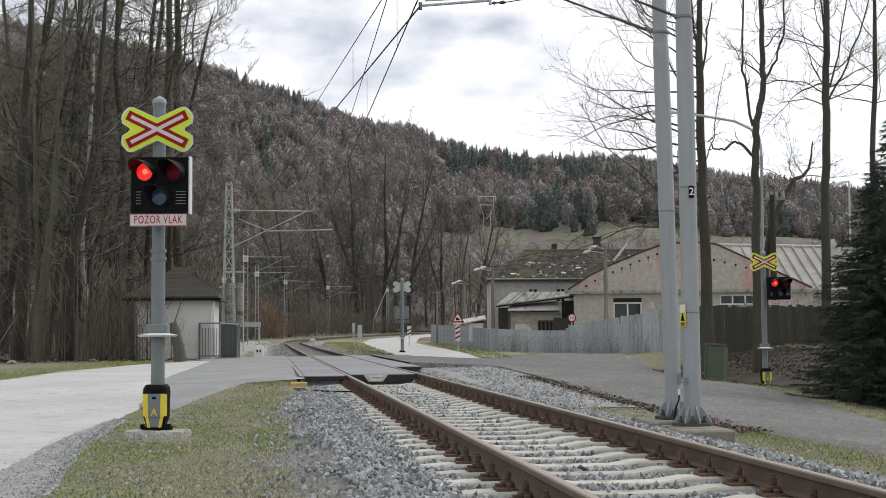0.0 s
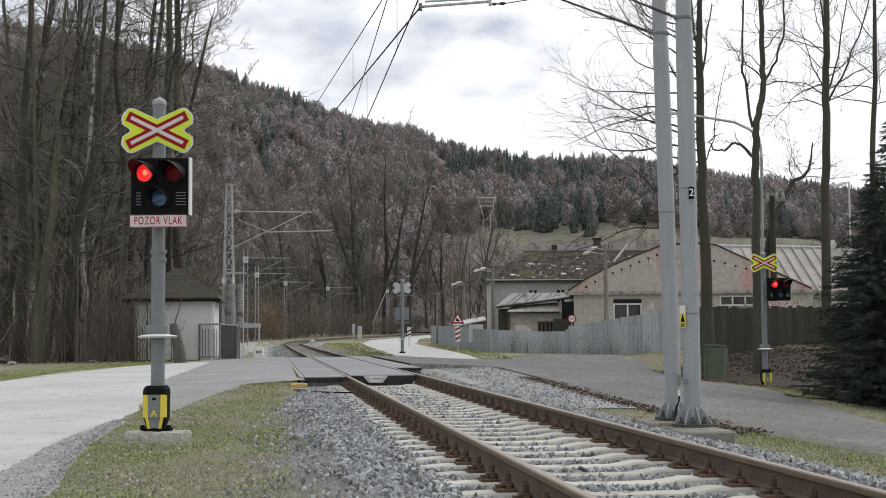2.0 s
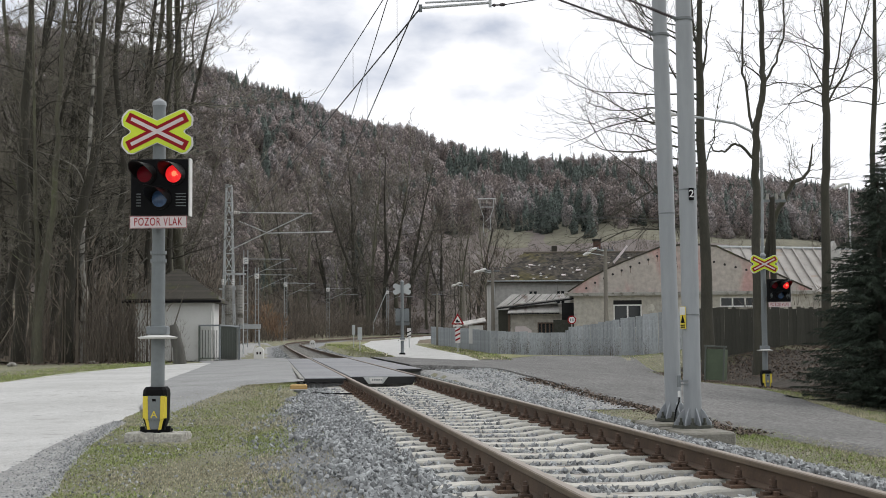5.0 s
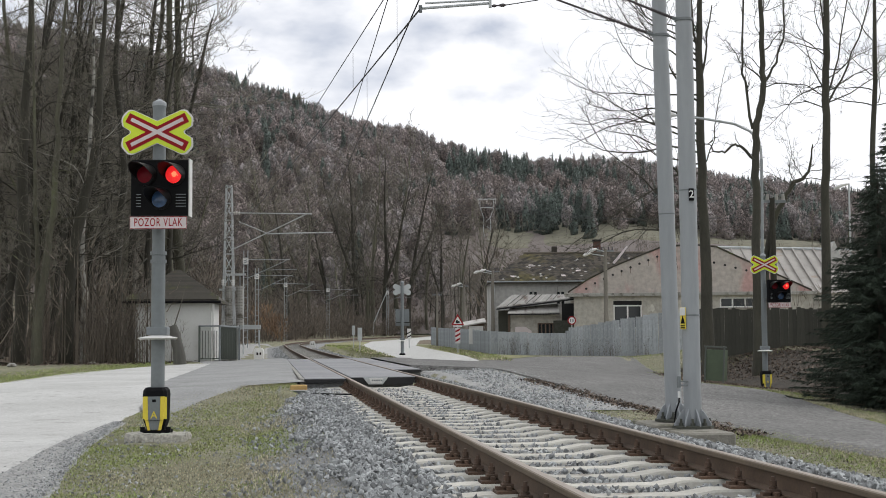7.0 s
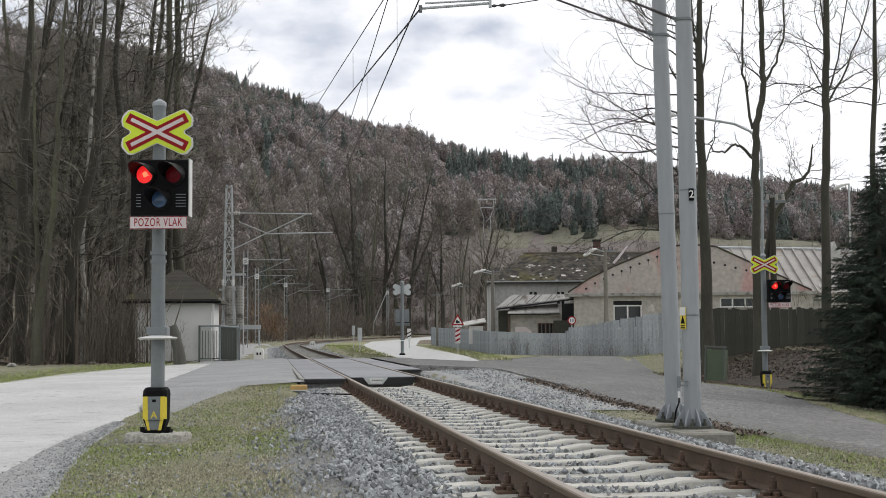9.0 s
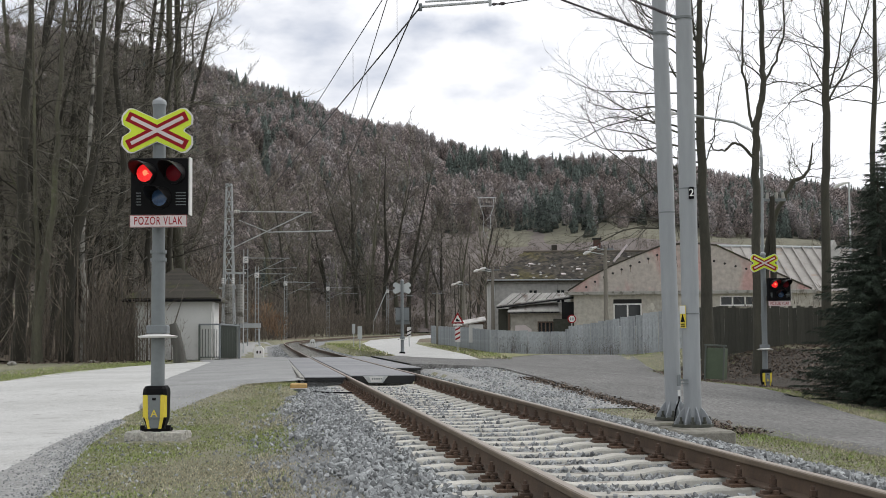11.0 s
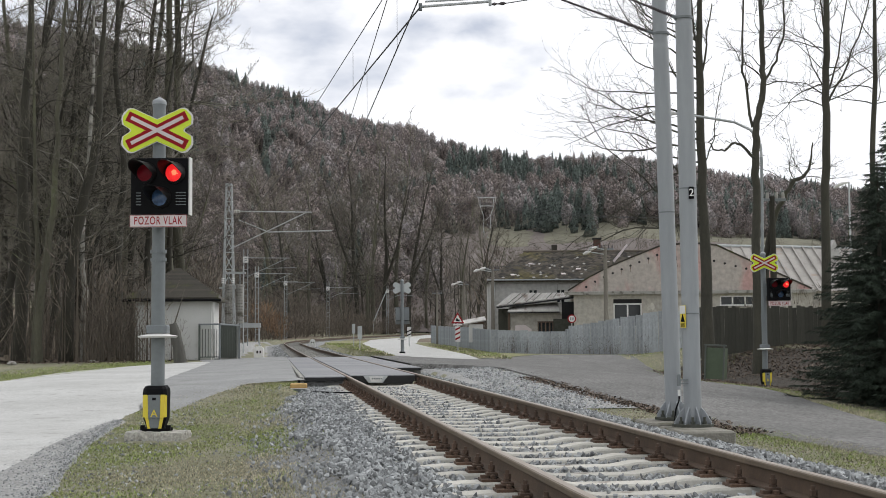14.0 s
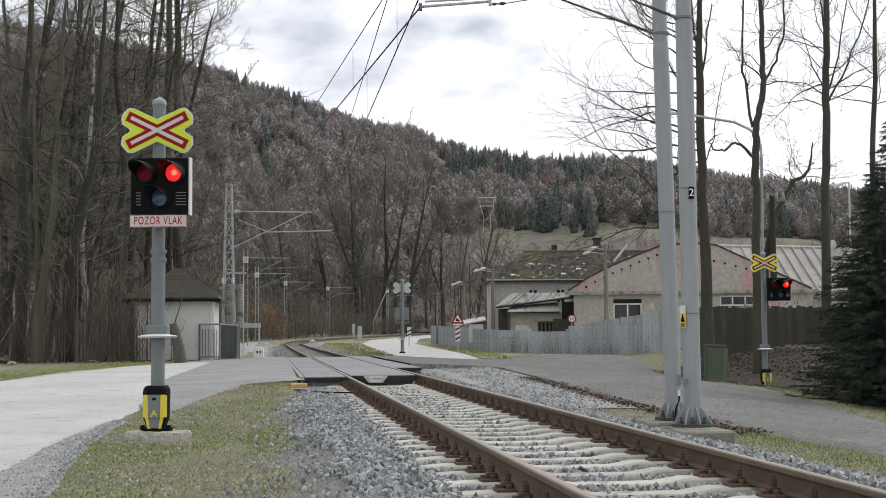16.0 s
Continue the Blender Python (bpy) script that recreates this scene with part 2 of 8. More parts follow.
M_FLOOR = mat("leaf_litter_floor", (0.20, 0.155, 0.11), (0.10, 0.08, 0.055), 0.95, big=0.6, fine=9, bump=0.8, dist=0.05, spots=((0.09, 0.10, 0.045), 0.5, 0.62))
M_BANK = mat("dark_leaf_bank", (0.07, 0.056, 0.042), (0.03, 0.025, 0.02), 0.95, big=0.8, fine=7, bump=1.0, dist=0.08)
M_THICKET = mat("thicket_stems", (0.18, 0.15, 0.122), (0.093, 0.078, 0.066), 0.95, big=0.2, fine=3, bump=0, vary=0.4, island=True)
M_RUSSET = mat("russet_leaves", (0.27, 0.17, 0.10), (0.16, 0.105, 0.07), 0.9, big=0.5, fine=5, bump=0, vary=0.4, island=True)
# far wood colours paled and greyed to stand for distance haze
M_FARTWIG = feather(mat("hazed_bare_wood", (0.295, 0.248, 0.238), (0.21, 0.176, 0.172), 0.95, big=0.11, fine=1.1, bump=0.35, dist=0.5, vary=0.10, island=True, grain=(0.9, 0.14)), 1.1, 0.36, 0.66)
M_FARGREY = feather(mat("hazed_grey_wood", (0.31, 0.28, 0.277), (0.225, 0.20, 0.202), 0.95, big=0.11, fine=1.1, bump=0.35, dist=0.5, vary=0.10, island=True, grain=(0.9, 0.14)), 1.1, 0.36, 0.66)
M_FARDARK = feather(mat("hazed_dark_wood", (0.235, 0.195, 0.182), (0.155, 0.130, 0.123), 0.95, big=0.11, fine=1.1, bump=0.35, dist=0.5, vary=0.10, island=True, grain=(0.9, 0.14)), 1.1, 0.36, 0.66)
M_TURF = mat("green_turf", (0.20, 0.215, 0.085), (0.25, 0.225, 0.13), 0.95, big=0.7, fine=14, bump=0.8, dist=0.03, grain=(20, 0.3))
# conifer green lifted too, with haze in its base colour
M_FARPINE = feather(mat("hazed_conifer", (0.10, 0.122, 0.108), (0.062, 0.079, 0.072), 0.95, big=0.11, fine=1.1, bump=0.35, dist=0.5, vary=0.25, island=True, grain=(0.9, 0.3)), 1.1, 0.30, 0.56)


M_OLDCONCRETE = mat("stained_old_concrete", (0.30, 0.285, 0.25), (0.15, 0.14, 0.115), 0.95, big=2.2, fine=26, bump=0.9, dist=0.02, spots=((0.085, 0.083, 0.05), 2.4, 0.53))
M_MOSSIRON = mat("grimy_iron", (0.085, 0.088, 0.075), (0.04, 0.042, 0.032), 0.85, big=5, fine=40, bump=0.4, dist=0.004)
M_LADDER = mat("dull_zinc", (0.36, 0.38, 0.39), (0.24, 0.26, 0.27), 0.6, 0.1, big=2, fine=20, bump=0.1, dist=0.002)
M_SLAB = mat("chipped_concrete", (0.60, 0.58, 0.54), (0.36, 0.34, 0.30), 0.95, big=4, fine=30, bump=0.9, dist=0.02, spots=((0.12, 0.105, 0.085), 7, 0.60), grain=(40, 0.3))
M_STUMP = mat("weathered_stump", (0.13, 0.125, 0.115), (0.07, 0.067, 0.06), 0.95, big=3, fine=30, bump=0.7, dist=0.02, stretch=(3, 3, 0.4))
M_POLE = mat("old_concrete_pole", (0.25, 0.23, 0.20), (0.16, 0.145, 0.125), 0.9, big=1.5, fine=14, stretch=(2, 2, 0.4))
for dull in (M_BLACK, M_HOOD, M_LENS, M_SIGNRED):
    dull.node_tree.nodes["Principled BSDF"].inputs["Specular IOR Level"].default_value = 0.12


# ---- building blocks ----
class Shape:
    """Vertices and faces of one mesh."""

    def __init__(self):
        self.v, self.f = [], []

    def add(self, v, f):
        k = len(self.v)
        self.v.extend(tuple(p) for p in v)
        self.f.extend(tuple(i + k for i in q) for q in f)
        return self

    def box(self, c, s, m=None, bevel=0.0):
        """A box of centre c and size s; bevel chamfers its upright and top edges."""
        x, y, z = (a / 2 for a in s)
        if bevel:
            e = bevel
            ring = [(-x + e, -y), (x - e, -y), (x, -y + e), (x, y - e), (x - e, y), (-x + e, y), (-x, y - e), (-x, -y + e)]
            top = [(px * (1 - e / x), py * (1 - e / y)) for px, py in ring]
            v = [(*p, -z) for p in ring] + [(*p, z - e) for p in ring] + [(*p, z) for p in top]
            f = [tuple(range(7, -1, -1)), tuple(range(16, 24))]
            for k in range(8):
                j = (k + 1) % 8
                f += [(k, j, j + 8, k + 8), (k + 8, j + 8, j + 16, k + 16)]
        else:
            v = [(i, j, k) for k in (-z, z) for i, j in ((-x, -y), (x, -y), (x, y), (-x, y))]
            f = [(3, 2, 1, 0), (4, 5, 6, 7), (0, 1, 5, 4), (1, 2, 6, 5), (2, 3, 7, 6), (3, 0, 4, 7)]
        v = [Vector(p) for p in v]
        if m is not None:
            v = [m @ p for p in v]
        return self.add([p + Vector(c) for p in v], f)

    def tube(self, path, radii, n=8, caps=True):
        """A round bar along path, with a radius at each point."""
        path = [Vector(p) for p in path]
        if isinstance(radii, (int, float)):
            radii = [radii] * len(path)
        v, f = [], []
        side = None
        for i, p in enumerate(path):
            d = (path[min(i + 1, len(path) - 1)] - path[max(i - 1, 0)]).normalized()
            if side is None:
                side = d.orthogonal().normalized()
            else:
                side = (side - d * side.dot(d)).normalized()
            up = d.cross(side)
            for k in range(n):
                a = 2 * math.pi * k / n
                v.append(p + (side * math.cos(a) + up * math.sin(a)) * radii[i])
        for i in range(len(path) - 1):
            for k in range(n):
                j = (k + 1) % n
                f.append((i * n + k, i * n + j, (i + 1) * n + j, (i + 1) * n + k))
        if caps:
            f += [tuple(range(n - 1, -1, -1)), tuple(range((len(path) - 1) * n, len(path) * n))]
        return self.add(v, f)

    def slab(self, outline, y0, y1, m=None):
        """An outline in x, z made solid from y0 to y1 (counter-clockwise as seen from -y)."""
        k = len(outline)
        v = [Vector((x, y0, z)) for x, z in outline] + [Vector((x, y1, z)) for x, z in outline]
        f = [tuple(range(k)), tuple(range(2 * k - 1, k - 1, -1))] + [(i, i + k, (i + 1) % k + k, (i + 1) % k) for i in range(k)]
        if m is not None:
            v = [m @ p for p in v]
        return self.add(v, f)

    def strip(self, left, right, z=0.0, across=1):
        """A sheet between two lines of as many points."""
        v, f = [], []
        w = across + 1
        for a, b in zip(left, right):
            a, b = Vector(a), Vector(b)
            v += [a.lerp(b, i / across) for i in range(w)]
        for r in range(len(left) - 1):
            f += [(r * w + i, r * w + i + 1, (r + 1) * w + i + 1, (r + 1) * w + i) for i in range(across)]
        return self.add(v, f)

    def mesh(self, name, material, smooth=False):
        me = bpy.data.meshes.new(name)
        me.from_pydata(self.v, [], self.f)
        me.materials.append(material)
        if smooth:
            me.shade_smooth()
            me.set_sharp_from_angle(angle=radians(42))
        me.update()
        return me


def part(name, shape, material, parent=None, label="", smooth=False, m=None):
    """Link a shape (or a mesh) as one object under a thing or a part."""
    me = shape.mesh(name, material, smooth) if isinstance(shape, Shape) else shape
    ob = new(name, me)
    if parent is not None:
        ob.parent = parent
    if m is not None:
        ob.matrix_basis = m
    if label:
        tagged(ob, label)
    return ob


def thing(name, at, label, category, group="", kind=""):
    ob = new(name)
    ob.empty_display_size = 0.2
    ob.matrix_basis = at if isinstance(at, Matrix) else pose(*at)
    return tagged(ob, label, category, group, kind)


def step(a, b, x):
    u = min(1.0, max(0.0, (x - a) / (b - a)))
    return u * u * (3 - 2 * u)


def blend(points, x):
    """Linear between (x, value) pairs."""
    return float(np.interp(x, [p[0] for p in points], [p[1] for p in points]))


# ---- the lie of the land: rail heads near the crossing are z = 0 ----
TURN = radians(7.44)
ALONG, ACROSS = Vector((-math.sin(TURN), math.cos(TURN), 0)), Vector((math.cos(TURN), math.sin(TURN), 0))
CENTRE, BEND, RADIUS = 2.347, 130.0, 190.0
HALF = 0.7535


def rise(y):
    return 0.00005 * max(0.0, y - 80.0) ** 2 if y < 260 else 1.62 + 0.018 * (y - 260)


def track(s, a=0.0, z=0.0):
    """The point s metres along the line, a metres to the right of its centre."""
    if s <= BEND:
        p = ALONG * s + ACROSS * (CENTRE + a)
    else:
        turn = (s - BEND) / RADIUS
        hub = ALONG * BEND + ACROSS * (CENTRE + RADIUS)
        w = TURN - turn
        p = hub - Vector((math.cos(w), math.sin(w), 0)) * (RADIUS - a)
    return Vector((p.x, p.y, z + rise(p.y)))


LINE = [track(s) for s in range(-40, 380, 4)]
LINE_Y, LINE_X = [p.y for p in LINE], [p.x for p in LINE]


def off(x, y):
    """Metres to the right of the line."""
    return (x - float(np.interp(y, LINE_Y, LINE_X))) * 0.99


def land(x, y):
    """Height of the ground."""
    a = off(x, y)
    cr = step(19.5, 26.2, y)
    if a < 0:
        z = -0.43 * (1 - cr) - 0.10 * cr - 0.012 * max(0.0, -a - 4.0) * (1 - step(40, 60, y))
        z += 0.10 * max(0.0, -a - 13.0) * step(20, 40, y)
    else:
        e = max(0.0, a - 4.0)
        near = 1 - step(45.0, 66.0, y)
        z = -0.44 * (1 - step(22.0, 36.0, y)) - 0.10 * step(22.0, 36.0, y) - 0.085 * min(e, 9.0) * near * step(6, 30, y + 8) - 0.012 * min(e, 15) * (1 - near)
        z += min(1.1, 0.28 * max(0.0, a - 13.2)) * (1 - step(56.0, 66.0, y))
    if abs(a) < 3.2 and (y < 24 or y > 55):
        if -2.05 < a < 2.6:
            z = min(z, -0.6)
        elif a > 0 or y > 55:
            z = min(z, -0.42)
    elif abs(a) < 3.2:
        z = min(z, -0.09 if a < -1.8 else -0.14 if a > 1.8 else -0.3)
    hillside = max(0.0, y - 235.0)
    return z + rise(min(y, 260.0)) + 0.02 * hillside * (1 if y < 300 else 65 / max(65, hillside))


RIDGE = ((-900, 230), (-264, 182), (-190, 164), (-119, 144), (-62, 124), (-21, 112), (6, 104), (57, 94), (117, 95), (175, 84), (265, 72), (420, 58), (1100, 40))


def hill(x, y):
    """Height of the wooded hillside behind the valley."""
    top = blend(RIDGE, x * 800.0 / max(y, 400.0))
    u = (y - 235.0) / 565.0
    prof = 0.9 * u if u < 0.3 else 0.27 + 0.73 * (u - 0.3) / 0.7
    if u > 1:
        prof = 1.0 - 0.35 * (u - 1)
    bumps = 9.0 * noise.noise((x * 0.008, y * 0.008, 0.0)) + 3.0 * noise.noise((x * 0.03, y * 0.03, 5.0))
    left = 26.0 * step(-20.0, -140.0, x) * step(160, 320, y) * (1 - step(420, 700, y))
    return 1.2 + top * max(0.0, prof) + bumps * step(250, 420, y) * (1 - 0.5 * step(700, 800, y)) + left


# ---- ground ----
def ground():
    xs = [-1500, -700, -350, -160, -90, -60, -42, -32] + [-26 + i * 1.0 for i in range(19)] + [-7.5 + i * 0.25 for i in range(90)] + [15.5 + i for i in range(14)] + [34, 45, 60, 90, 160, 350, 700, 1500]
    ys = [-1500, -500, -150, -60, -25, -10, -4] + [i * 0.4 for i in range(0, 90)] + [37 + i for i in range(44)] + [82 + i * 4 for i in range(45)] + [280, 320, 400, 600, 1200, 3000]
    v = [(x, y, land(x, y) + 0.012 * noise.noise((x * 0.9, y * 0.9, 1)) * (1 if 3 < abs(off(x, y)) else 0.2)) for y in ys for x in xs]
    w = len(xs)
    f = [(r * w + c, r * w + c + 1, (r + 1) * w + c + 1, (r + 1) * w + c) for r in range(len(ys) - 1) for c in range(w - 1)]
    tagged(part("ground", Shape().add(v, f), M_SOIL, smooth=True), "patchy winter turf and bare soil of the valley floor", "ground", kind="structure")


ground()


def resample(points, n):
    pts = [Vector((*p, 0)) for p in points]
    d = [0.0]
    for a, b in zip(pts, pts[1:]):
        d.append(d[-1] + (b - a).length)
    out = []
    for i in range(n):
        t = d[-1] * i / (n - 1)
        k = max(j for j in range(len(d)) if d[j] <= t + 1e-9)
        k = min(k, len(pts) - 2)
        out.append(pts[k].lerp(pts[k + 1], (t - d[k]) / max(1e-6, d[k + 1] - d[k])))
    return out


def sheet(name, pairs, material, lift, label, category, across=10, rows=60, drop=0.045, lie=None):
    """A road surface between pairs of edge points (left x, y, right x, y) that lies on the ground; drop: fall of its rim; lie: its height, road_height if none."""
    left = resample([p[:2] for p in pairs], rows)
    right = resample([p[2:] for p in pairs], rows)
    v, f = [], []
    w = across + 1
    for a, b in zip(left, right):
        for i in range(w):
            u = min(1.0, max(0.0, (i - 1) / (across - 2)))
            p = a.lerp(b, u) + (a - b).normalized() * (0.22 if i == 0 else -0.22 if i == across else 0.0)
            edge = 0.05 * noise.noise((p.x * 1.3, p.y * 1.3, 9.0)) * (1 if i in (0, 1, across - 1, across) else 0)
            fall = drop + (0.2 if abs(off(p.x, p.y)) < 4.2 and 26.5 < p.y < 56 else 0.0)
            v.append((p.x + edge, p.y, (lie or road_height)(p.x, p.y) + lift - (fall if i in (0, across) else 0.0)))
    for r in range(rows - 1):
        f += [(r * w + i, r * w + i + 1, (r + 1) * w + i + 1, (r + 1) * w + i) for i in range(across)]
    return tagged(part(name, Shape().add(v, f), material, smooth=True), label, category, kind="structure")


def road_height(x, y):
    a = off(x, y)
    z = land(x + (4.0 - a if 0 <= a < 4.0 else -4.0 - a if -4.0 < a < 0 else 0), y)
    flat = 1 - step(1.6, 4.5, abs(a))
    inside = step(23.0, 28.0, y) if a < 0 else step(22.0, 34.0, y)
    return z + (rise(y) - 0.005 - z) * flat * inside


sheet("road", [(-8.6, -20, -4.3, -20), (-8.5, 0, -4.0, 0), (-8.7, 12, -4.05, 12.2), (-8.9, 17, -4.60, 16.0), (-9.1, 22, -4.92, 19.8), (-9.5, 28.7, -5.05, 22.6), (-10.2, 36.5, -6.0, 30), (-9.9, 42.0, -7.1, 39), (-8.7, 47.6, -8.1, 47.2)],
      M_LIGHTROAD, 0.025, "pale worn concrete road towards the crossing", "road", rows=90)
sheet("asphalt_apron", [(-4.95, 22.0, -4.5, 20.6), (-5.4, 25.5, -3.9, 25.7), (-6.0, 29.6, -2.9, 26.3), (-7.1, 39, -4.2, 37), (-8.1, 47.1, -5.3, 46), (-9.2, 51.5, -6.1, 51.5)],
      M_ASPHALT2, 0.03, "grey asphalt apron beside the rails", "road", rows=70)
sheet("gravel_verge", [(-4.6, -6, -2.2, -6), (-4.2, 6, -2.65, 6), (-4.3, 12, -3.25, 11.0), (-4.8, 16, -4.08, 15.0), (-5.05, 20, -4.80, 20)], M_GRAVEL, 0.02,
      "grey gravel verge along the pale road", "gravel", rows=60)
sheet("side_road", [(-2.85, 52.6, -0.95, 37.8), (0.6, 58, 1.30, 37.2), (4, 64, 2.0, 31.5), (8.6, 65.5, 2.56, 28.6), (8.2, 49.7, 3.19, 24.3), (8.24, 41.5, 3.5, 22.3), (8.28, 35, 3.6, 20), (7.75, 24.5, 3.75, 17.5),
                    (7.3, 18, 4.4, 13.5), (7.2, 6, 5.0, 6), (7.4, -20, 5.2, -20)], M_ASPHALT, 0.02, "dark worn asphalt side road beside the line", "road", across=14, rows=110)
sheet("valley_road", [(-1.2, 53, 1.5, 55), (-3.9, 77, -0.2, 90), (-7.7, 122, -2.85, 135), (-9.0, 166, -3.2, 180), (-2.5, 215, 4.5, 220), (20, 262, 30, 258)], M_LIGHTROAD, 0.022,
      "pale concrete road winding up the valley", "road", rows=90)


# ---- track ----
def ballast():
    s = Shape()
    prof = [(-2.75, -0.47), (-1.62, -0.235), (-1.3, -0.255), (1.3, -0.255), (1.75, -0.24), (2.95, -0.50)]
    for s0, s1, n in ((-30, 27, 40), (27, 53, 20), (53, 360, 130)):
        low = -0.10 if s0 == 27 else 0.0
        rows = [[track(s0 + (s1 - s0) * i / n, a, z + low) for a, z in prof] for i in range(n + 1)]
        w = len(prof)
        s.add([p for r in rows for p in r], [(r * w + c, r * w + c + 1, (r + 1) * w + c + 1, (r + 1) * w + c) for r in range(n) for c in range(w - 1)])
    tagged(part("ballast_bed", s, M_BED), "grey crushed stone bed under the track", "ballast", kind="structure")
    # loose stones: one joined mesh
    rng = np.random.default_rng(4)
    base = []
    for k in range(10):
        m = Shape()
        pts = rng.normal(size=(9, 3))
        pts /= np.linalg.norm(pts, axis=1)[:, None]
        pts *= (1.0, 0.8, 0.62)
        bm = bmesh.new()
        for p in pts:
            bm.verts.new(p)
        bmesh.ops.convex_hull(bm, input=bm.verts)
        bm.verts.index_update()
        used = [v for v in bm.verts if v.link_faces]
        ids = {v: i for i, v in enumerate(used)}
        base.append((np.array([v.co for v in used]), [[ids[v] for v in f.verts] for f in bm.faces]))
        bm.free()
    V, F, at = [], [], 0
    spots = []
    for i in range(46000):
        u = rng.random() ** 1.6
        sp = 4.0 + 22.5 * u
        a = rng.uniform(-3.4, 4.0)
        spots.append((sp, a, 1.0 if sp < 17 else 1.12))
    for i in range(7000):
        spots.append((53 + 70 * rng.random() ** 1.4, rng.uniform(-3.4, 2.9), 1.5))
    for i in range(6500):
        spots.append((rng.uniform(25, 38), rng.uniform(1.62, 4.2), 1.1))
    for i in range(9000):
        spots.append((6 + 20 * rng.random() ** 1.3, rng.uniform(-2.9, -1.2), 1.0))
    for i in range(4200):
        spots.append((8 + 18 * rng.random() ** 1.4, rng.uniform(-7.2, -2.6), 0.42))
    for i in range(3000):
        y = 8.5 + 11.5 * rng.random() ** 1.2
        lo, hi = np.interp(y, (6, 12, 16, 20), (-4.15, -4.05, -4.6, -4.92)), np.interp(y, (6, 11, 15, 20), (-2.62, -3.22, -4.05, -4.78))
        x = hi - (hi - lo) * rng.random() ** 2.6 + 0.04 * rng.normal()
        rad = 0.031 * rng.uniform(0.15, 0.5)
        pts, faces = base[rng.integers(10)]
        V.append(pts @ np.array(Euler(rng.uniform(0, 6.28, 3)).to_matrix()).T * rad + np.array((x, y, road_height(x, y) + 0.022)))
        F += [[q + at for q in f] for f in faces]
        at += len(pts)
    for sp, a, big in spots:
        b = abs(a)
        if sp > 52 and 0.6 < b < 0.9:
            continue
        if b < 1.3:
            z = (-0.224 if b < 0.6 else -0.218 if b < 1.0 else -0.198) - (0.03 if sp > 52 else 0.0)
            ph = (sp / 0.6) % 1.0
            if not 0.21 < ph < 0.79 and sp < 27.5 and b < 1.14:
                if rng.random() < 0.993:
                    continue
                z = -0.19
        elif b < 1.75:
            z = -0.215
        else:
            z = -0.205 - 0.20 * (b - 1.6)
            if a < 0 and b < 3.4 and rng.random() > 1.0 - 0.94 * step(1.45, 2.15, b + 0.7 * noise.noise((sp * 0.7, a * 1.2, 2.0))):
                continue
            if a < 0 and b > 2.1:
                big = rng.uniform(0.4, 0.9)
            if a > 2.2 and sp > 13:
                q = track(sp, a)
                z = max(z, land(q.x, q.y)) if sp > 22 else z
            if a > 0 and rng.random() < (b - 2.35 - 0.9 * step(14, 26, sp) + 0.5 * noise.noise((sp * 0.8, a, 2.0))) * 1.2:
                continue
            if b > 2.1 and a < 0:
                q = track(sp, a)
                if q.x < -4.5:
                    continue
                z = max(z - 0.01, land(q.x, q.y) - 0.003)
        r = 0.031 * big * rng.uniform(0.5, 1.35)
        pts, faces = base[rng.integers(10)]
        rot = np.array(Euler(rng.uniform(0, 6.28, 3)).to_matrix())
        o = track(sp, a, z + r * 0.2)
        V.append(pts @ rot.T * r + np.array(o))
        F += [[q + at for q in f] for f in faces]
        at += len(pts)
    me = bpy.data.meshes.new("ballast_stones")
    me.from_pydata(np.concatenate(V).tolist(), [], F)
    me.materials.append(M_BALLAST)
    tagged(new("ballast_stones", me), "loose grey crushed stones between the sleepers", "ballast", kind="stuff")


ballast()

SLEEPERS = [0.6 * k for k in range(-4, 46)]


def sleeper_mesh():
    """A concrete sleeper with raised seats and a lower waist."""
    s = Shape()
    prof = [(-1.28, -0.235), (-1.22, -0.19), (-1.02, -0.176), (-0.46, -0.176), (-0.28, -0.205), (0.28, -0.205), (0.46, -0.176), (1.02, -0.176), (1.22, -0.19), (1.28, -0.235)]
    v, f = [], []
    for x, z in prof:
        v += [(x, -0.15, -0.36), (x, -0.112, z - 0.014), (x, -0.10, z), (x, 0.10, z), (x, 0.112, z - 0.014), (x, 0.15, -0.36)]
    k = len(prof)
    for i in range(k - 1):
        f += [(i * 6 + j, (i + 1) * 6 + j, (i + 1) * 6 + j + 1, i * 6 + j + 1) for j in range(5)]
    f += [(0, 1, 2, 3, 4, 5), tuple((k - 1) * 6 + j for j in (5, 4, 3, 2, 1, 0))]
    return s.add(v, f).mesh("sleeper", M_SLEEPER)


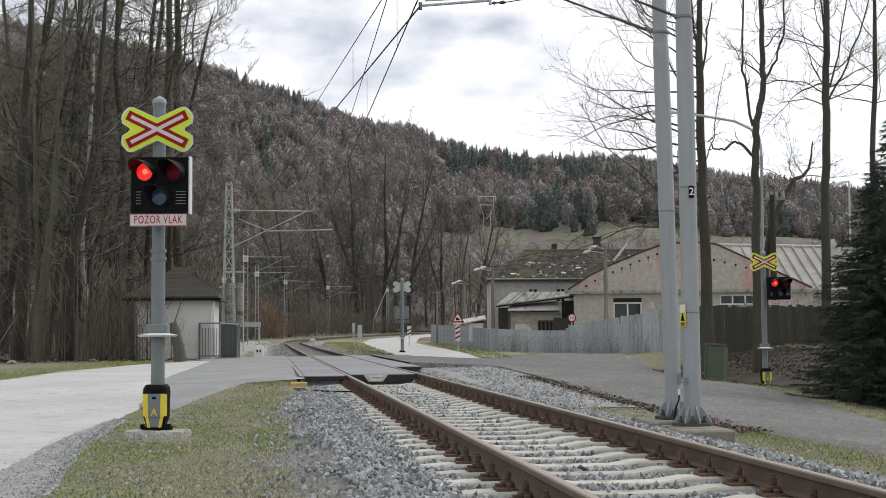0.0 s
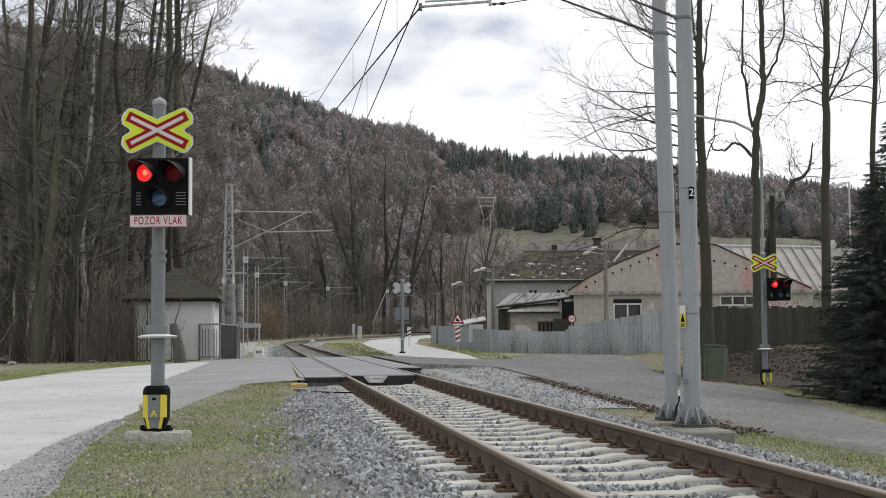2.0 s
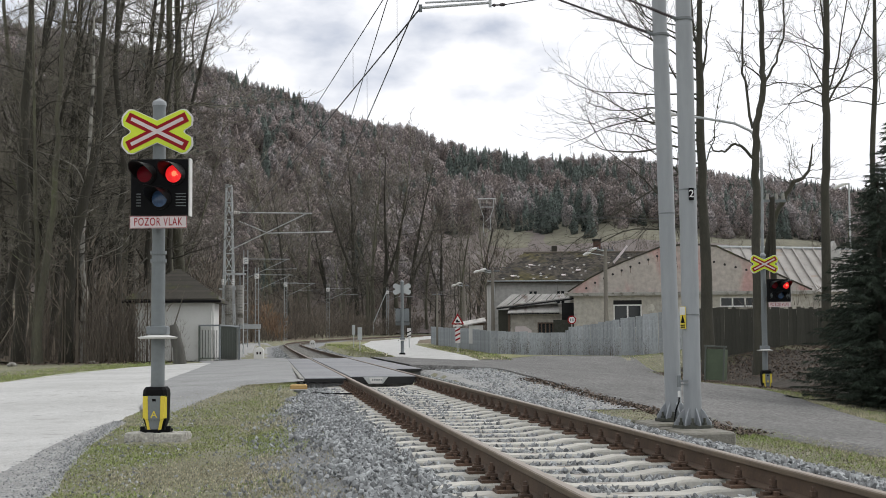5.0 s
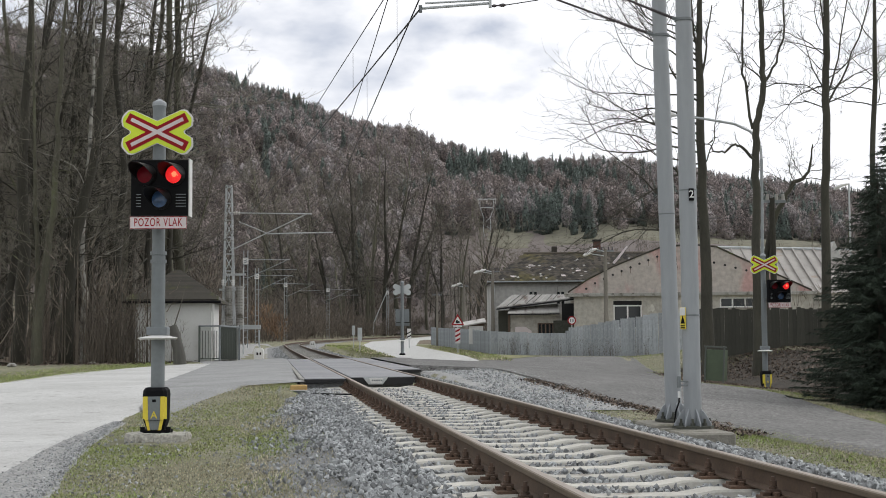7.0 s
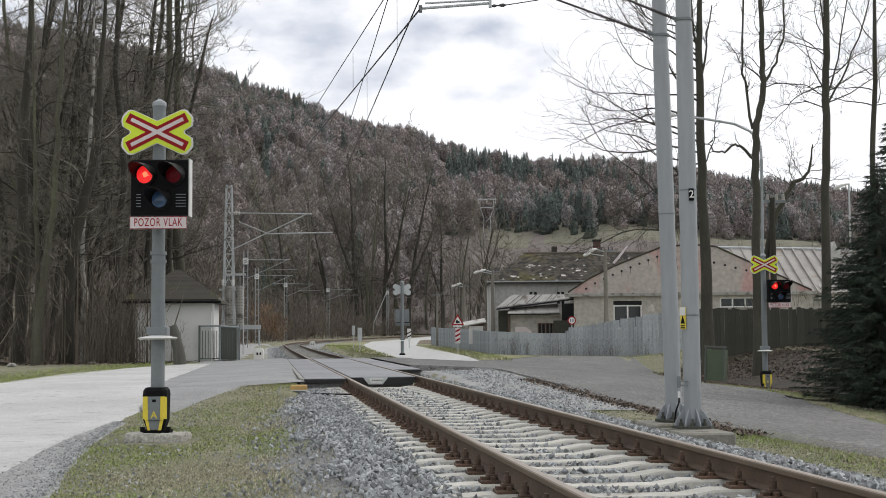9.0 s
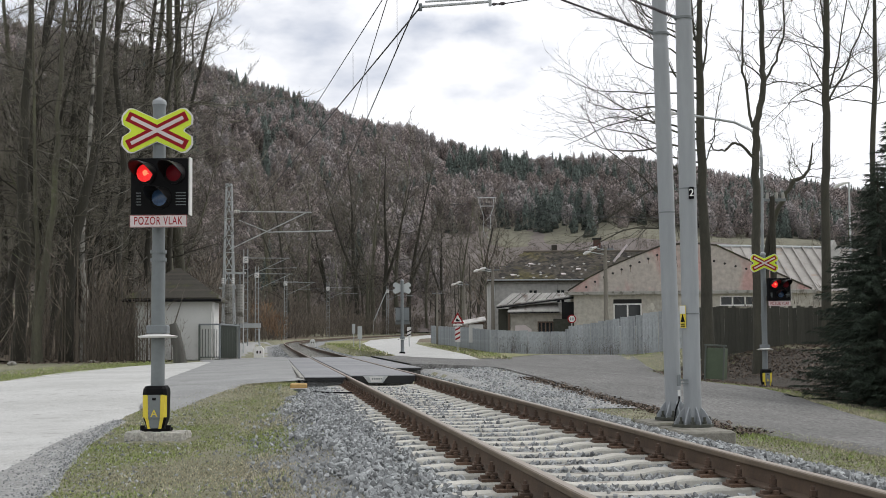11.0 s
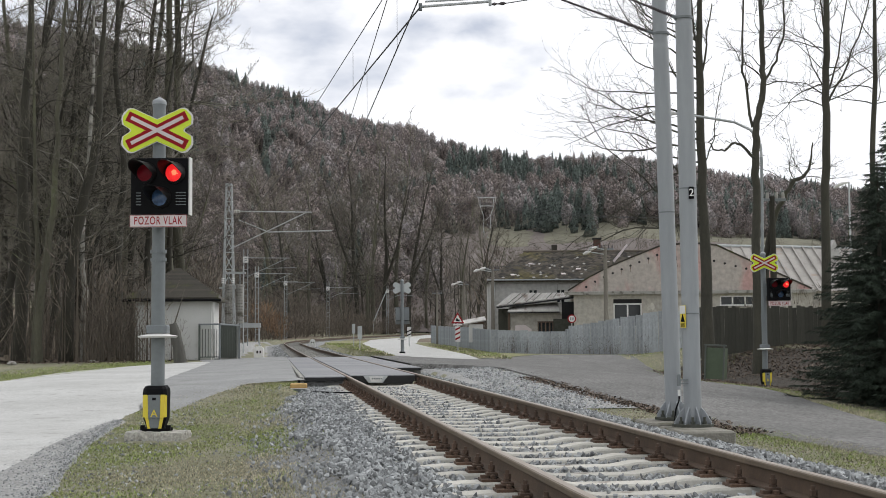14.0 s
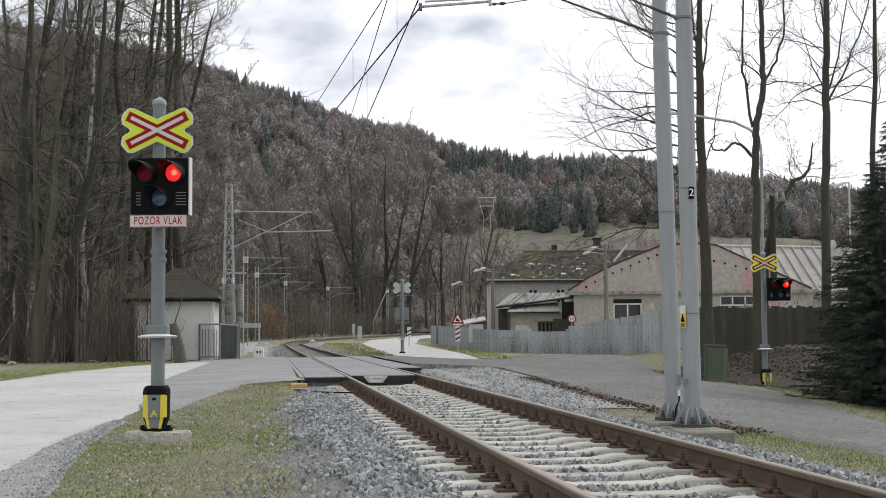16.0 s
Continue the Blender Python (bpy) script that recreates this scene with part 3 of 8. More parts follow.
def build_sleepers():
    me = sleeper_mesh()
    plate, clip = Shape(), Shape()
    plate.box((0, 0, -0.166), (0.36, 0.17, 0.02), bevel=0.004)
    for sx in (-1, 1):
        plate.box((sx * 0.10, 0, -0.145), (0.03, 0.15, 0.03), bevel=0.004)
    plate = plate.mesh("base_plate", M_RUST)
    clip.box((0, 0, -0.128), (0.075, 0.075, 0.022), bevel=0.004)
    clip.tube([(0, 0, -0.15), (0, 0, -0.045)], 0.013, 8)
    clip.tube([(0, 0, -0.117), (0, 0, -0.104)], 0.026, 8)
    clip.tube([(0, 0, -0.10), (0, 0, -0.068)], 0.023, 6)
    clip.box((0.05, 0, -0.15), (0.05, 0.05, 0.03))
    clip = clip.mesh("rail_clip", M_RUST)
    first = None
    for s in SLEEPERS:
        p = track(s)
        m = Matrix.Translation(p) @ Matrix.Rotation(TURN, 4, "Z")
        if first is None:
            first = thing("sleeper", m, "weathered pale concrete sleeper with rusty rail fastenings", "sleeper", "sleepers of the line")
            part("beam", me, None, first)
            for r in (-1, 1):
                part("base_plate", plate, None, first, m=pose(r * HALF, 0, 0))
                for c in (-1, 1):
                    part("rail_clip", clip, None, first, "rusty bolt and clip", m=pose(r * HALF + c * 0.10, 0, 0, 0, 0, 0 if c > 0 else 180))
        else:
            copy_thing(first, m)
    far = Shape()
    for k in range(86, 520):
        s = 0.6 * k
        p = track(s, 0, -0.22)
        w = TURN - max(0, s - BEND) / RADIUS
        far.box(p, (2.5, 0.23, 0.08), Matrix.Rotation(w, 3, "Z"))
    tagged(part("far_sleepers", far, M_CONCRETE), "row of distant pale concrete sleepers", "sleeper", kind="stuff")


build_sleepers()


def build_rails():
    """Each rail with head, web and foot."""
    sections = (("head", [(-0.030, -0.042), (-0.036, -0.036), (-0.036, -0.014), (-0.032, -0.006), (-0.022, -0.001), (0.0, 0.0), (0.022, -0.001), (0.032, -0.006), (0.036, -0.014), (0.036, -0.036), (0.030, -0.042)], "worn bright-topped head"),
                ("web", [(-0.0085, -0.136), (-0.0075, -0.09), (-0.0085, -0.041), (0.0085, -0.041), (0.0075, -0.09), (0.0085, -0.136)], "rusty web, darkened for shade"),
                ("foot", [(-0.0625, -0.157), (-0.062, -0.147), (-0.03, -0.140), (-0.009, -0.133), (0.009, -0.133), (0.03, -0.140), (0.062, -0.147), (0.0625, -0.157)], "rusty foot, darkened for shade"))
    stops = [-30 + 3 * i for i in range(48)] + [114 + 3 * i for i in range(82)]
    for r in (-1, 1):
        g = thing("rail", (0, 0, 0), "rusty brown steel rail with a worn bright head", "rail", "rails of the line")
        for name, prof, label in sections:
            v, f = [], []
            w = len(prof)
            for s in stops:
                v += [track(s, r * HALF + x, z) for x, z in prof]
            for i in range(len(stops) - 1):
                for c in range(w):
                    d = (c + 1) % w
                    f.append((i * w + c, i * w + d, (i + 1) * w + d, (i + 1) * w + c))
            part(name, Shape().add(v, f), M_RAIL if name == "head" else M_WEB, g, label)


build_rails()


def build_crossing():
    """Rubber panels between and beside the rails."""
    c = thing("level_crossing", (0, 0, 0), "dark rubber level crossing panels between the rails", "level crossing", kind="structure")
    rows = (("panel", -0.665, 0.665, 27.6, 52.0, 1.22, 0.13), ("panel", -1.62, -0.80, 26.9, 51.3, 1.22, 0.075), ("panel", 0.80, 1.50, 33.9, 53.4, 1.22, 0.06))
    rot = Matrix.Rotation(TURN, 4, "Z")
    for name, a0, a1, s0, s1, length, thick in rows:
        n = round((s1 - s0) / length)
        d = (s1 - s0) / n
        me = Shape().box((0, 0, -thick / 2), (a1 - a0, d - 0.012, thick), bevel=0.012).mesh("panel", M_PANEL)
        for i in range(n):
            part(name, me, None, c, m=Matrix.Translation(track(s0 + d * (i + 0.5), (a0 + a1) / 2, -0.004)) @ rot)
    edge = Shape().box((0, 0, -0.06), (0.08, 24.4, 0.14), bevel=0.01)
    for name, a0, a1, s0, s1, length, thick in rows:
        wide, long = a1 - a0 + (0.0 if a0 < -0.7 or a0 > 0 else -0.1), s1 - s0 - 0.06
        part("packing", Shape().box((0, 0, -thick - 0.123), (wide, long, 0.24), bevel=0.03), M_BED, c, "stone packing under the panels", m=Matrix.Translation(track((s0 + s1) / 2, (a0 + a1) / 2, 0)) @ rot)
    part("edge_beam", edge, M_CONCRETE, c, "pale concrete edge beam", m=Matrix.Translation(track(38.8, -1.68, 0.0)) @ rot)
    # black deflector on the near end with a white plate
    d = Shape().slab([(-0.66, -0.015), (-0.60, -0.165), (0.60, -0.165), (0.66, -0.015)], -0.10, 0.02)
    part("deflector", d, M_RUBBER, c, "sloping black rubber end deflector", m=Matrix.Translation(track(27.55, 0, 0)) @ rot)
    p = Shape().slab([(-0.30, -0.012), (-0.19, -0.155), (0.10, -0.155), (0.21, -0.012)], -0.125, -0.105)
    part("deflector_plate", p, M_GALV, c, "grey trapezoid plate", m=Matrix.Translation(track(27.55, -0.12, 0)) @ rot)
    q = Shape().slab([(-0.17, -0.025), (-0.13, -0.135), (0.08, -0.135), (0.12, -0.025)], -0.135, -0.126)
    part("maker_label", q, M_WHITE, c, "white label with an unreadable line", m=Matrix.Translation(track(27.55, -0.13, 0)) @ rot)
    q = Shape()
    for i in range(5):
        q.box((-0.10 + i * 0.045, -0.138, -0.072), (0.028, 0.004, 0.03))
    part("label_bar", q, M_POST, c, m=Matrix.Translation(track(27.55, -0.13, 0)) @ rot)
    part("deflector", Shape().slab([(-0.41, -0.02), (-0.38, -0.085), (0.38, -0.085), (0.41, -0.02)], -0.06, 0.02), M_RUBBER, c, "sloping black rubber end deflector", m=Matrix.Translation(track(26.87, -1.21, 0)) @ rot)
    part("deflector", Shape().slab([(-0.35, -0.015), (-0.32, -0.07), (0.32, -0.07), (0.35, -0.015)], -0.12, 0.02), M_RUBBER, c, "sloping black rubber end deflector", m=Matrix.Translation(track(33.85, 1.15, 0)) @ rot)


build_crossing()


# ---- crossing signals ----
QUARTER = [(0.0, -0.14), (0.29, -0.275), (0.33, -0.279), (0.365, -0.268), (0.415, -0.215), (0.436, -0.18), (0.44, -0.14), (0.43, -0.075), (0.345, -0.02), (0.335, 0.0)]
CROSS = QUARTER + [(x, -z) for x, z in QUARTER[-2::-1]] + [(-x, -z) for x, z in QUARTER[1:]] + [(-x, z) for x, z in QUARTER[-2:0:-1]]


def saltire(length, width, y0, y1):
    s = Shape()
    for k in (-1, 1):
        s.slab([(-length / 2, -width / 2), (length / 2, -width / 2), (length / 2, width / 2), (-length / 2, width / 2)], y0 + 0.0006 * (k > 0), y1, Matrix.Rotation(k * radians(26.5), 4, "Y"))
    return s


def words(text, size, at, material, parent, name, label=""):
    cu = bpy.data.curves.new(name, "FONT")
    cu.body, cu.size, cu.align_x, cu.align_y, cu.extrude = text, size, "CENTER", "CENTER", 0.001
    cu.offset, cu.space_character = size * 0.008, 1.14
    tmp = bpy.data.objects.new(name, cu)
    me = bpy.data.meshes.new_from_object(tmp)
    bpy.data.objects.remove(tmp)
    me.materials.clear()
    me.materials.append(material)
    return part(name, me, None, parent, label, m=at)


GLOWS = []


def hood_mesh():
    """Half-round visor over a lamp, thin sheet, longer above."""
    s = Shape()
    n = 20
    v, f = [], []
    for k in range(n + 1):
        a = radians(-25 + 230 * k / n)
        reach = 0.03 + 0.25 * max(0.0, math.sin(a) + 0.15) ** 0.7
        for r in (0.130, 0.125):
            v += [(r * math.cos(a), 0.0, r * math.sin(a)), (r * math.cos(a), -reach, r * math.sin(a))]
    for k in range(n):
        i, j = k * 4, k * 4 + 4
        f += [(i, j, j + 1, i + 1), (i + 2, i + 3, j + 3, j + 2), (i + 1, j + 1, j + 3, i + 3), (i, i + 2, j + 2, j)]
    return s.add(v, f).mesh("hood", M_HOOD, True)


def dome(r, bulge, n=20, rings=5):
    v, f = [(0, -bulge, 0)], []
    for i in range(1, rings + 1):
        u = i / rings
        for k in range(n):
            a = 2 * math.pi * k / n
            v.append((r * u * math.cos(a), -bulge * (1 - u * u), r * u * math.sin(a)))
    f += [(0, 1 + k, 1 + (k + 1) % n) for k in range(n)]
    for i in range(rings - 1):
        for k in range(n):
            a, b = 1 + i * n + k, 1 + i * n + (k + 1) % n
            f.append((a, a + n, b + n, b))
    back = len(v)
    v.append((0, 0.004, 0))
    f += [(back, 1 + (rings - 1) * n + (k + 1) % n, 1 + (rings - 1) * n + k) for k in range(n)]
    return Shape().add(v, f)


HOOD = hood_mesh()


def signal(x, y, z, turn, aim, head_x, head_z, lit, label, group="crossing signals", slab=True, cross_turn=0.0, cross_z=3.68):
    """A crossing signal: post, cross, black lamp head, word plate and cable base. turn: about the post; aim: turn of the lamps."""
    g = thing("crossing_signal", (x, y, z, 0, 0, turn), label, "railway signal", group)
    part("post", Shape().tube([(0, 0, 0.0), (0, 0, 2.2)], 0.083, 24), M_POST, g, smooth=True)
    part("post_top", Shape().tube([(0, 0, 2.2), (0, 0, 4.03)], 0.078, 24), M_POST, g, smooth=True)
    part("cap", Shape().tube([(0, 0, 4.02), (0, 0, 4.05), (0, 0, 4.07), (0, 0, 4.11)], [0.086, 0.086, 0.08, 0.012], 20), M_MASTPAINT, g, "grey post cap")
    part("cap_band", Shape().tube([(0, 0, 4.0), (0, 0, 4.02)], 0.084, 20), M_POST, g)
    part("collar", Shape().tube([(0, 0, 2.18), (0, 0, 2.22)], 0.1, 20), M_POST, g)
    part("collar", Shape().tube([(0, 0, 2.08), (0, 0, 2.12)], 0.098, 20), M_POST, g)
    ct = Matrix.Rotation(radians(cross_turn), 4, "Z")
    cr = part("cross", Shape().slab(CROSS, -0.125, -0.11), M_WHITE, g, "white-edged yellow-green warning cross", m=ct @ pose(0, 0, cross_z))
    part("cross_back", Shape().slab(CROSS, -0.109, -0.104), M_GALV, cr, "bare grey metal back")
    inner = [(px * 0.955, pz * 0.945) for px, pz in CROSS]
    part("cross_field", Shape().slab(inner, -0.129, -0.1255), M_NEON, cr, "fluorescent yellow-green film")
    part("red_border", saltire(0.81, 0.125, -0.134, -0.1295), M_SIGNRED, cr, "red saltire")
    part("white_saltire", saltire(0.71, 0.044, -0.139, -0.1345), M_SIGNWHITE, cr, "whitish saltire")
    part("bracket", Shape().box((0, -0.095, cross_z), (0.10, 0.03, 0.24)), M_POST, g)
    part("bracket", Shape().box((head_x / 2, -0.10, 2.98 + head_z), (0.12 + abs(head_x), 0.05, 0.4)), M_POST, g)
    h = part("lamp_head", Shape().box((0, 0, 0), (0.70, 0.15, 0.68), bevel=0.012), M_BLACK, g, "black lamp backboard", m=pose(head_x, -0.20, 2.98 + head_z))
    part("side_plate", Shape().box((0.358, 0.01, 0.0), (0.014, 0.17, 0.70)), M_WHITE, h, "pale grey metal side of the lamp case")
    part("case_back", Shape().box((0, 0.085, 0), (0.66, 0.03, 0.64), bevel=0.01), M_POST, h, "grey back of the lamp case")
    for lx, lz, kind in ((-0.165, 0.155, "red"), (0.185, 0.155, "red"), (0.015, -0.145, "white")):
        at = pose(lx, -0.078, lz, 0, 0, -aim)
        lamp = part("lamp", Shape().tube([(0, 0.02, 0), (0, -0.03, 0)], 0.131, 24), M_HOOD, h, m=at)
        part("hood", HOOD, None, lamp, "black lamp visor", m=pose(0, -0.02, 0))
        part("lens_rim", Shape().tube([(0, -0.03, 0), (0, -0.036, 0)], [0.128, 0.121], 24), M_BLACK, lamp)
        part("lens", dome(0.116, 0.022), M_LENS if kind == "red" else M_BLUELENS, lamp, "dark red ribbed lens" if kind == "red" else "dull blue-white lens", True, m=pose(0, -0.031, 0))
        if kind == "red" and lit:
            glow = part("lit_lens", dome(0.113, 0.022), M_GLOW, lamp, "glowing red lamp", True)
            part("lamp_core", dome(0.035, 0.006).tube([(-0.03, -0.004, 0.01), (0.05, -0.004, -0.015)], 0.006, 6), M_HOT, glow, "bright filament", m=pose(0.015, -0.020, 0.0))
            GLOWS.append((glow, lx < 0))
    for sx in (-0.24, 0.245):
        for k in range(5):
            part("vent", Shape().box((sx * 1.05, -0.078, -0.085 - 0.036 * k), (0.055 if sx < 0 else 0.12, 0.012, 0.009)), M_POST, h)
    pl = part("word_plate", Shape().box((0, 0, 0), (0.69, 0.015, 0.15), bevel=0.004), M_GALV if lit else M_POST, g, "white plate with red words", m=pose(head_x - 0.01, -0.285, 2.552 + head_z))
    part("plate_rim", Shape().box((0, -0.0085, 0), (0.685, 0.004, 0.147)), M_SIGNRED, pl)
    part("plate_face", Shape().box((0, -0.0115, 0), (0.672, 0.005, 0.134)), M_SIGNWHITE, pl)
    words("POZOR VLAK", 0.138, pose(0, -0.0145, 0.0, 90, 0, 0) @ Matrix.Diagonal((0.63, 1.0, 1.0, 1.0)), M_SIGNRED, pl, "lettering", "red capital letters")
    part("shelf_ring", Shape().tube([(0, -0.02, 1.145), (0, -0.02, 1.165), (0, -0.02, 1.195)], [0.225, 0.245, 0.10], 28), M_WHITE, g, "pale round cover plate on the post")
    part("cable_box", Shape().box((0, 0, 1.25), (0.25, 0.2, 0.10), bevel=0.01), M_POST, g)
    levels = ((0.05, 0.098, 0.10), (0.17, 0.138, 0.135), (0.48, 0.146, 0.148), (0.53, 0.140, 0.142), (0.565, 0.115, 0.118))
    v, f = [], []
    for zz, hx, hy in levels:
        v += [(px, py - 0.05, zz) for px, py in ((-hx * 0.72, -hy), (hx * 0.72, -hy), (hx, -hy * 0.72), (hx, hy * 0.72), (hx * 0.72, hy), (-hx * 0.72, hy), (-hx, hy * 0.72), (-hx, -hy * 0.72))]
    for i in range(len(levels) - 1):
        f += [(i * 8 + k, i * 8 + (k + 1) % 8, i * 8 + 8 + (k + 1) % 8, i * 8 + 8 + k) for k in range(8)]
    f += [tuple(range(7, -1, -1)), tuple(range(len(v) - 8, len(v)))]
    b = part("cable_base", Shape().add(v, f), M_BLACK, g, "black cable base with yellow stripes")
    part("grey_panel", Shape().slab([(-0.068, 0.175), (0.068, 0.175), (0.074, 0.46), (-0.074, 0.46)], -0.205, -0.19), M_POST, b, "grey front panel")
    part("base_nose", Shape().slab([(-0.05, 0.06), (0.05, 0.06), (0.066, 0.17), (-0.066, 0.17)], -0.19, -0.14), M_POST, b)
    for sx in (-1, 1):
        part("yellow_stripe", Shape().slab([(0.072 * sx, 0.175), (0.112 * sx, 0.175), (0.132 * sx, 0.46), (0.078 * sx, 0.46)][::sx], -0.203, -0.188), M_YELLOW, b)
        part("yellow_stripe", Shape().slab([(0.050 * sx, 0.055), (0.078 * sx, 0.055), (0.108 * sx, 0.172), (0.070 * sx, 0.172)][::sx], -0.193, -0.15), M_YELLOW, b)
        part("yellow_stripe", Shape().slab([(0.004, 0.19), (0.055, 0.19), (0.055, 0.45), (0.004, 0.45)], -0.003, 0.004, Matrix.Translation((0.106 * sx + (0.0 if sx > 0 else -0.04), -0.197 if sx > 0 else -0.155, 0)) @ Matrix.Rotation(radians(45 * sx), 4, "Z")), M_YELLOW, b)
    words("A", 0.12, pose(0.0, -0.2065, 0.235, 90, 0, 0), M_YELLOW, b, "lettering")
    part("lock", Shape().box((0, -0.207, 0.41), (0.045, 0.01, 0.03)), M_BLACK, b)
    part("foot_flange", Shape().tube([(0, 0, 0), (0, 0, 0.055)], 0.185, 20).box((0.155, -0.1, 0.06), (0.05, 0.06, 0.06)).box((-0.155, -0.1, 0.06), (0.05, 0.06, 0.06)), M_BLACK, g)
    if slab:
        rng = random.Random(3)
        n = 34
        ring = []
        for k in range(n):
            t = 2 * math.pi * k / n
            e = 1 / max(abs(math.cos(t)) / 0.355, abs(math.sin(t)) / 0.28)
            e *= rng.uniform(0.84, 1.10)
            ring.append((0.02 + e * math.cos(t), -0.03 + e * math.sin(t)))
        top = [(px * 0.985, py * 0.985, rng.uniform(0.004, 0.022)) for px, py in ring]
        mid = [(px + rng.uniform(-0.012, 0.012), py, rng.uniform(-0.03, 0.0)) for px, py in ring]
        low = [(px * 0.97, py * 0.97, -0.2) for px, py in ring]
        v = Shape().add(top + mid + low + [(0.02, -0.03, 0.022)], [(k, (k + 1) % n, 3 * n) for k in range(n)] + [(k + b, k + b + n, (k + 1) % n + b + n, (k + 1) % n + b) for b in (0, n) for k in range(n)])
        part("foundation", v, M_SLAB, g, "chipped concrete foundation")
    return g


signal(-3.49, 16.47, -0.35, 0, 16, 0.065, 0.0, True, "tall grey crossing signal with flashing red lamps, on a chipped foundation")
signal(9.69, 40.7, -0.85, 6, -8, 0.40, -0.02, True, "grey crossing signal with flashing red lamps beside the side road", cross_z=3.76)
signal(-2.02, 66.0, -0.55, 186, 0, -0.02, -0.58, False, "grey crossing signal seen from behind beyond the crossing")


# ---- big masts by the line ----
def mast(x, y, z, lean, number):
    g = thing("catenary_mast", (x, y, z, 0, lean, 0), "tall grey steel tube mast with a ribbed foot", "mast", "twin masts")
    part("lower_tube", Shape().tube([(0, 0, 0), (0, 0, 4.62)], [0.101, 0.098], 28), M_MASTPAINT, g, smooth=True)
    part("collar", Shape().tube([(0, 0, 4.62), (0, 0, 4.68)], [0.098, 0.09], 28), M_MASTPAINT, g, smooth=True)
    part("upper_tube", Shape().tube([(0, 0, 4.66), (0, 0, 8.6)], [0.09, 0.084], 28), M_MASTPAINT, g, smooth=True)
    part("base_plate", Shape().tube([(0, 0, 0.0), (0, 0, 0.03), (0, 0, 0.035)], [0.235, 0.235, 0.228], 8), M_MOSSIRON, g, "dark grimy base plate")
    for k in range(8):
        a = 2 * math.pi * k / 8 + 0.2
        m = Matrix.Rotation(a, 4, "Z")
        part("rib", Shape().slab([(0.09, 0.03), (0.222, 0.03), (0.222, 0.06), (0.15, 0.17), (0.098, 0.225)], -0.007, 0.007, m), M_MASTPAINT, g)
        c, d = 0.185 * math.cos(a + 0.39), 0.185 * math.sin(a + 0.39)
        part("bolt", Shape().tube([(c, d, 0.03), (c, d, 0.115)], 0.014, 6).tube([(c, d, 0.032), (c, d, 0.066)], 0.026, 6), M_MOSSIRON, g, "dark nut and bolt")
    for h in (1.27, 2.70) if number else (2.55,):
        part("band", Shape().tube([(0, 0, h), (0, 0, h + 0.016)], 0.104, 24), M_POST, g)
    if number:
        p = part("number_plate", Shape().box((0.02, -0.112, 2.65), (0.058, 0.02, 0.14), bevel=0.004), M_BLACK, g, "small black plate with a white digit")
        words("2", 0.12, pose(0.02, -0.1235, 2.65, 90, 0, 0), M_WHITE, p, "lettering", "white digit")
        r = pose(0, 0, 0, 0, 0, -42).to_3x3()
        w = part("warning_plate", Shape().box((-0.098, -0.068, 1.245), (0.07, 0.016, 0.25), r, 0.004), M_YELLOW, g, "yellow and white warning plate")
        part("plate_top", Shape().box((-0.104, -0.075, 1.322), (0.068, 0.008, 0.09), r), M_WHITE, w)
        part("warning_mark", Shape().slab([(-0.026, 1.185), (0.026, 1.185), (0.0, 1.275)], -0.004, 0.004, Matrix.Translation((-0.104, -0.0755, 0)) @ Matrix.Rotation(radians(-42), 4, "Z")), M_BLACK, w)
        part("text_bar", Shape().box((-0.104, -0.0755, 1.16), (0.05, 0.008, 0.012), r).box((-0.104, -0.0755, 1.138), (0.05, 0.008, 0.012), r), M_BLACK, w)
        part("earth_cable", Shape().tube([(-0.20, 0.1, 0.0), (-0.19, 0.0, 0.2), (-0.17, -0.10, 0.30), (-0.17, -0.11, 0.36)], 0.009, 8), M_BLACK, g, "black cable")
        part("cable_sleeve", Shape().tube([(-0.17, -0.11, 0.35), (-0.17, -0.11, 0.42)], 0.016, 8), M_WHITE, g, "pale cable sleeve")
        part("switch_box", Shape().box((-0.17, -0.10, 0.53), (0.042, 0.045, 0.13), bevel=0.008).box((-0.12, -0.08, 0.53), (0.12, 0.025, 0.014)).box((-0.12, -0.08, 0.49), (0.12, 0.025, 0.014)), M_POST, g)
    return g


mast(2.822, 15.35, -0.25, -0.25, True)
mast(2.835, 16.69, -0.25, -1.05, False)
found = Shape().box((2.79, 15.0, -0.39), (0.60, 0.92, 0.28), Matrix.Rotation(TURN, 3, "Z"), 0.02)
tagged(part("concrete_foundation", found, M_OLDCONCRETE), "stained concrete foundation block under the masts", "foundation")
found = Shape().box((2.74, 16.6, -0.375), (0.70, 0.9, 0.23), Matrix.Rotation(TURN, 3, "Z"), 0.02)
tagged(part("concrete_foundation", found, M_OLDCONCRETE), "stained concrete foundation block under the masts", "foundation")


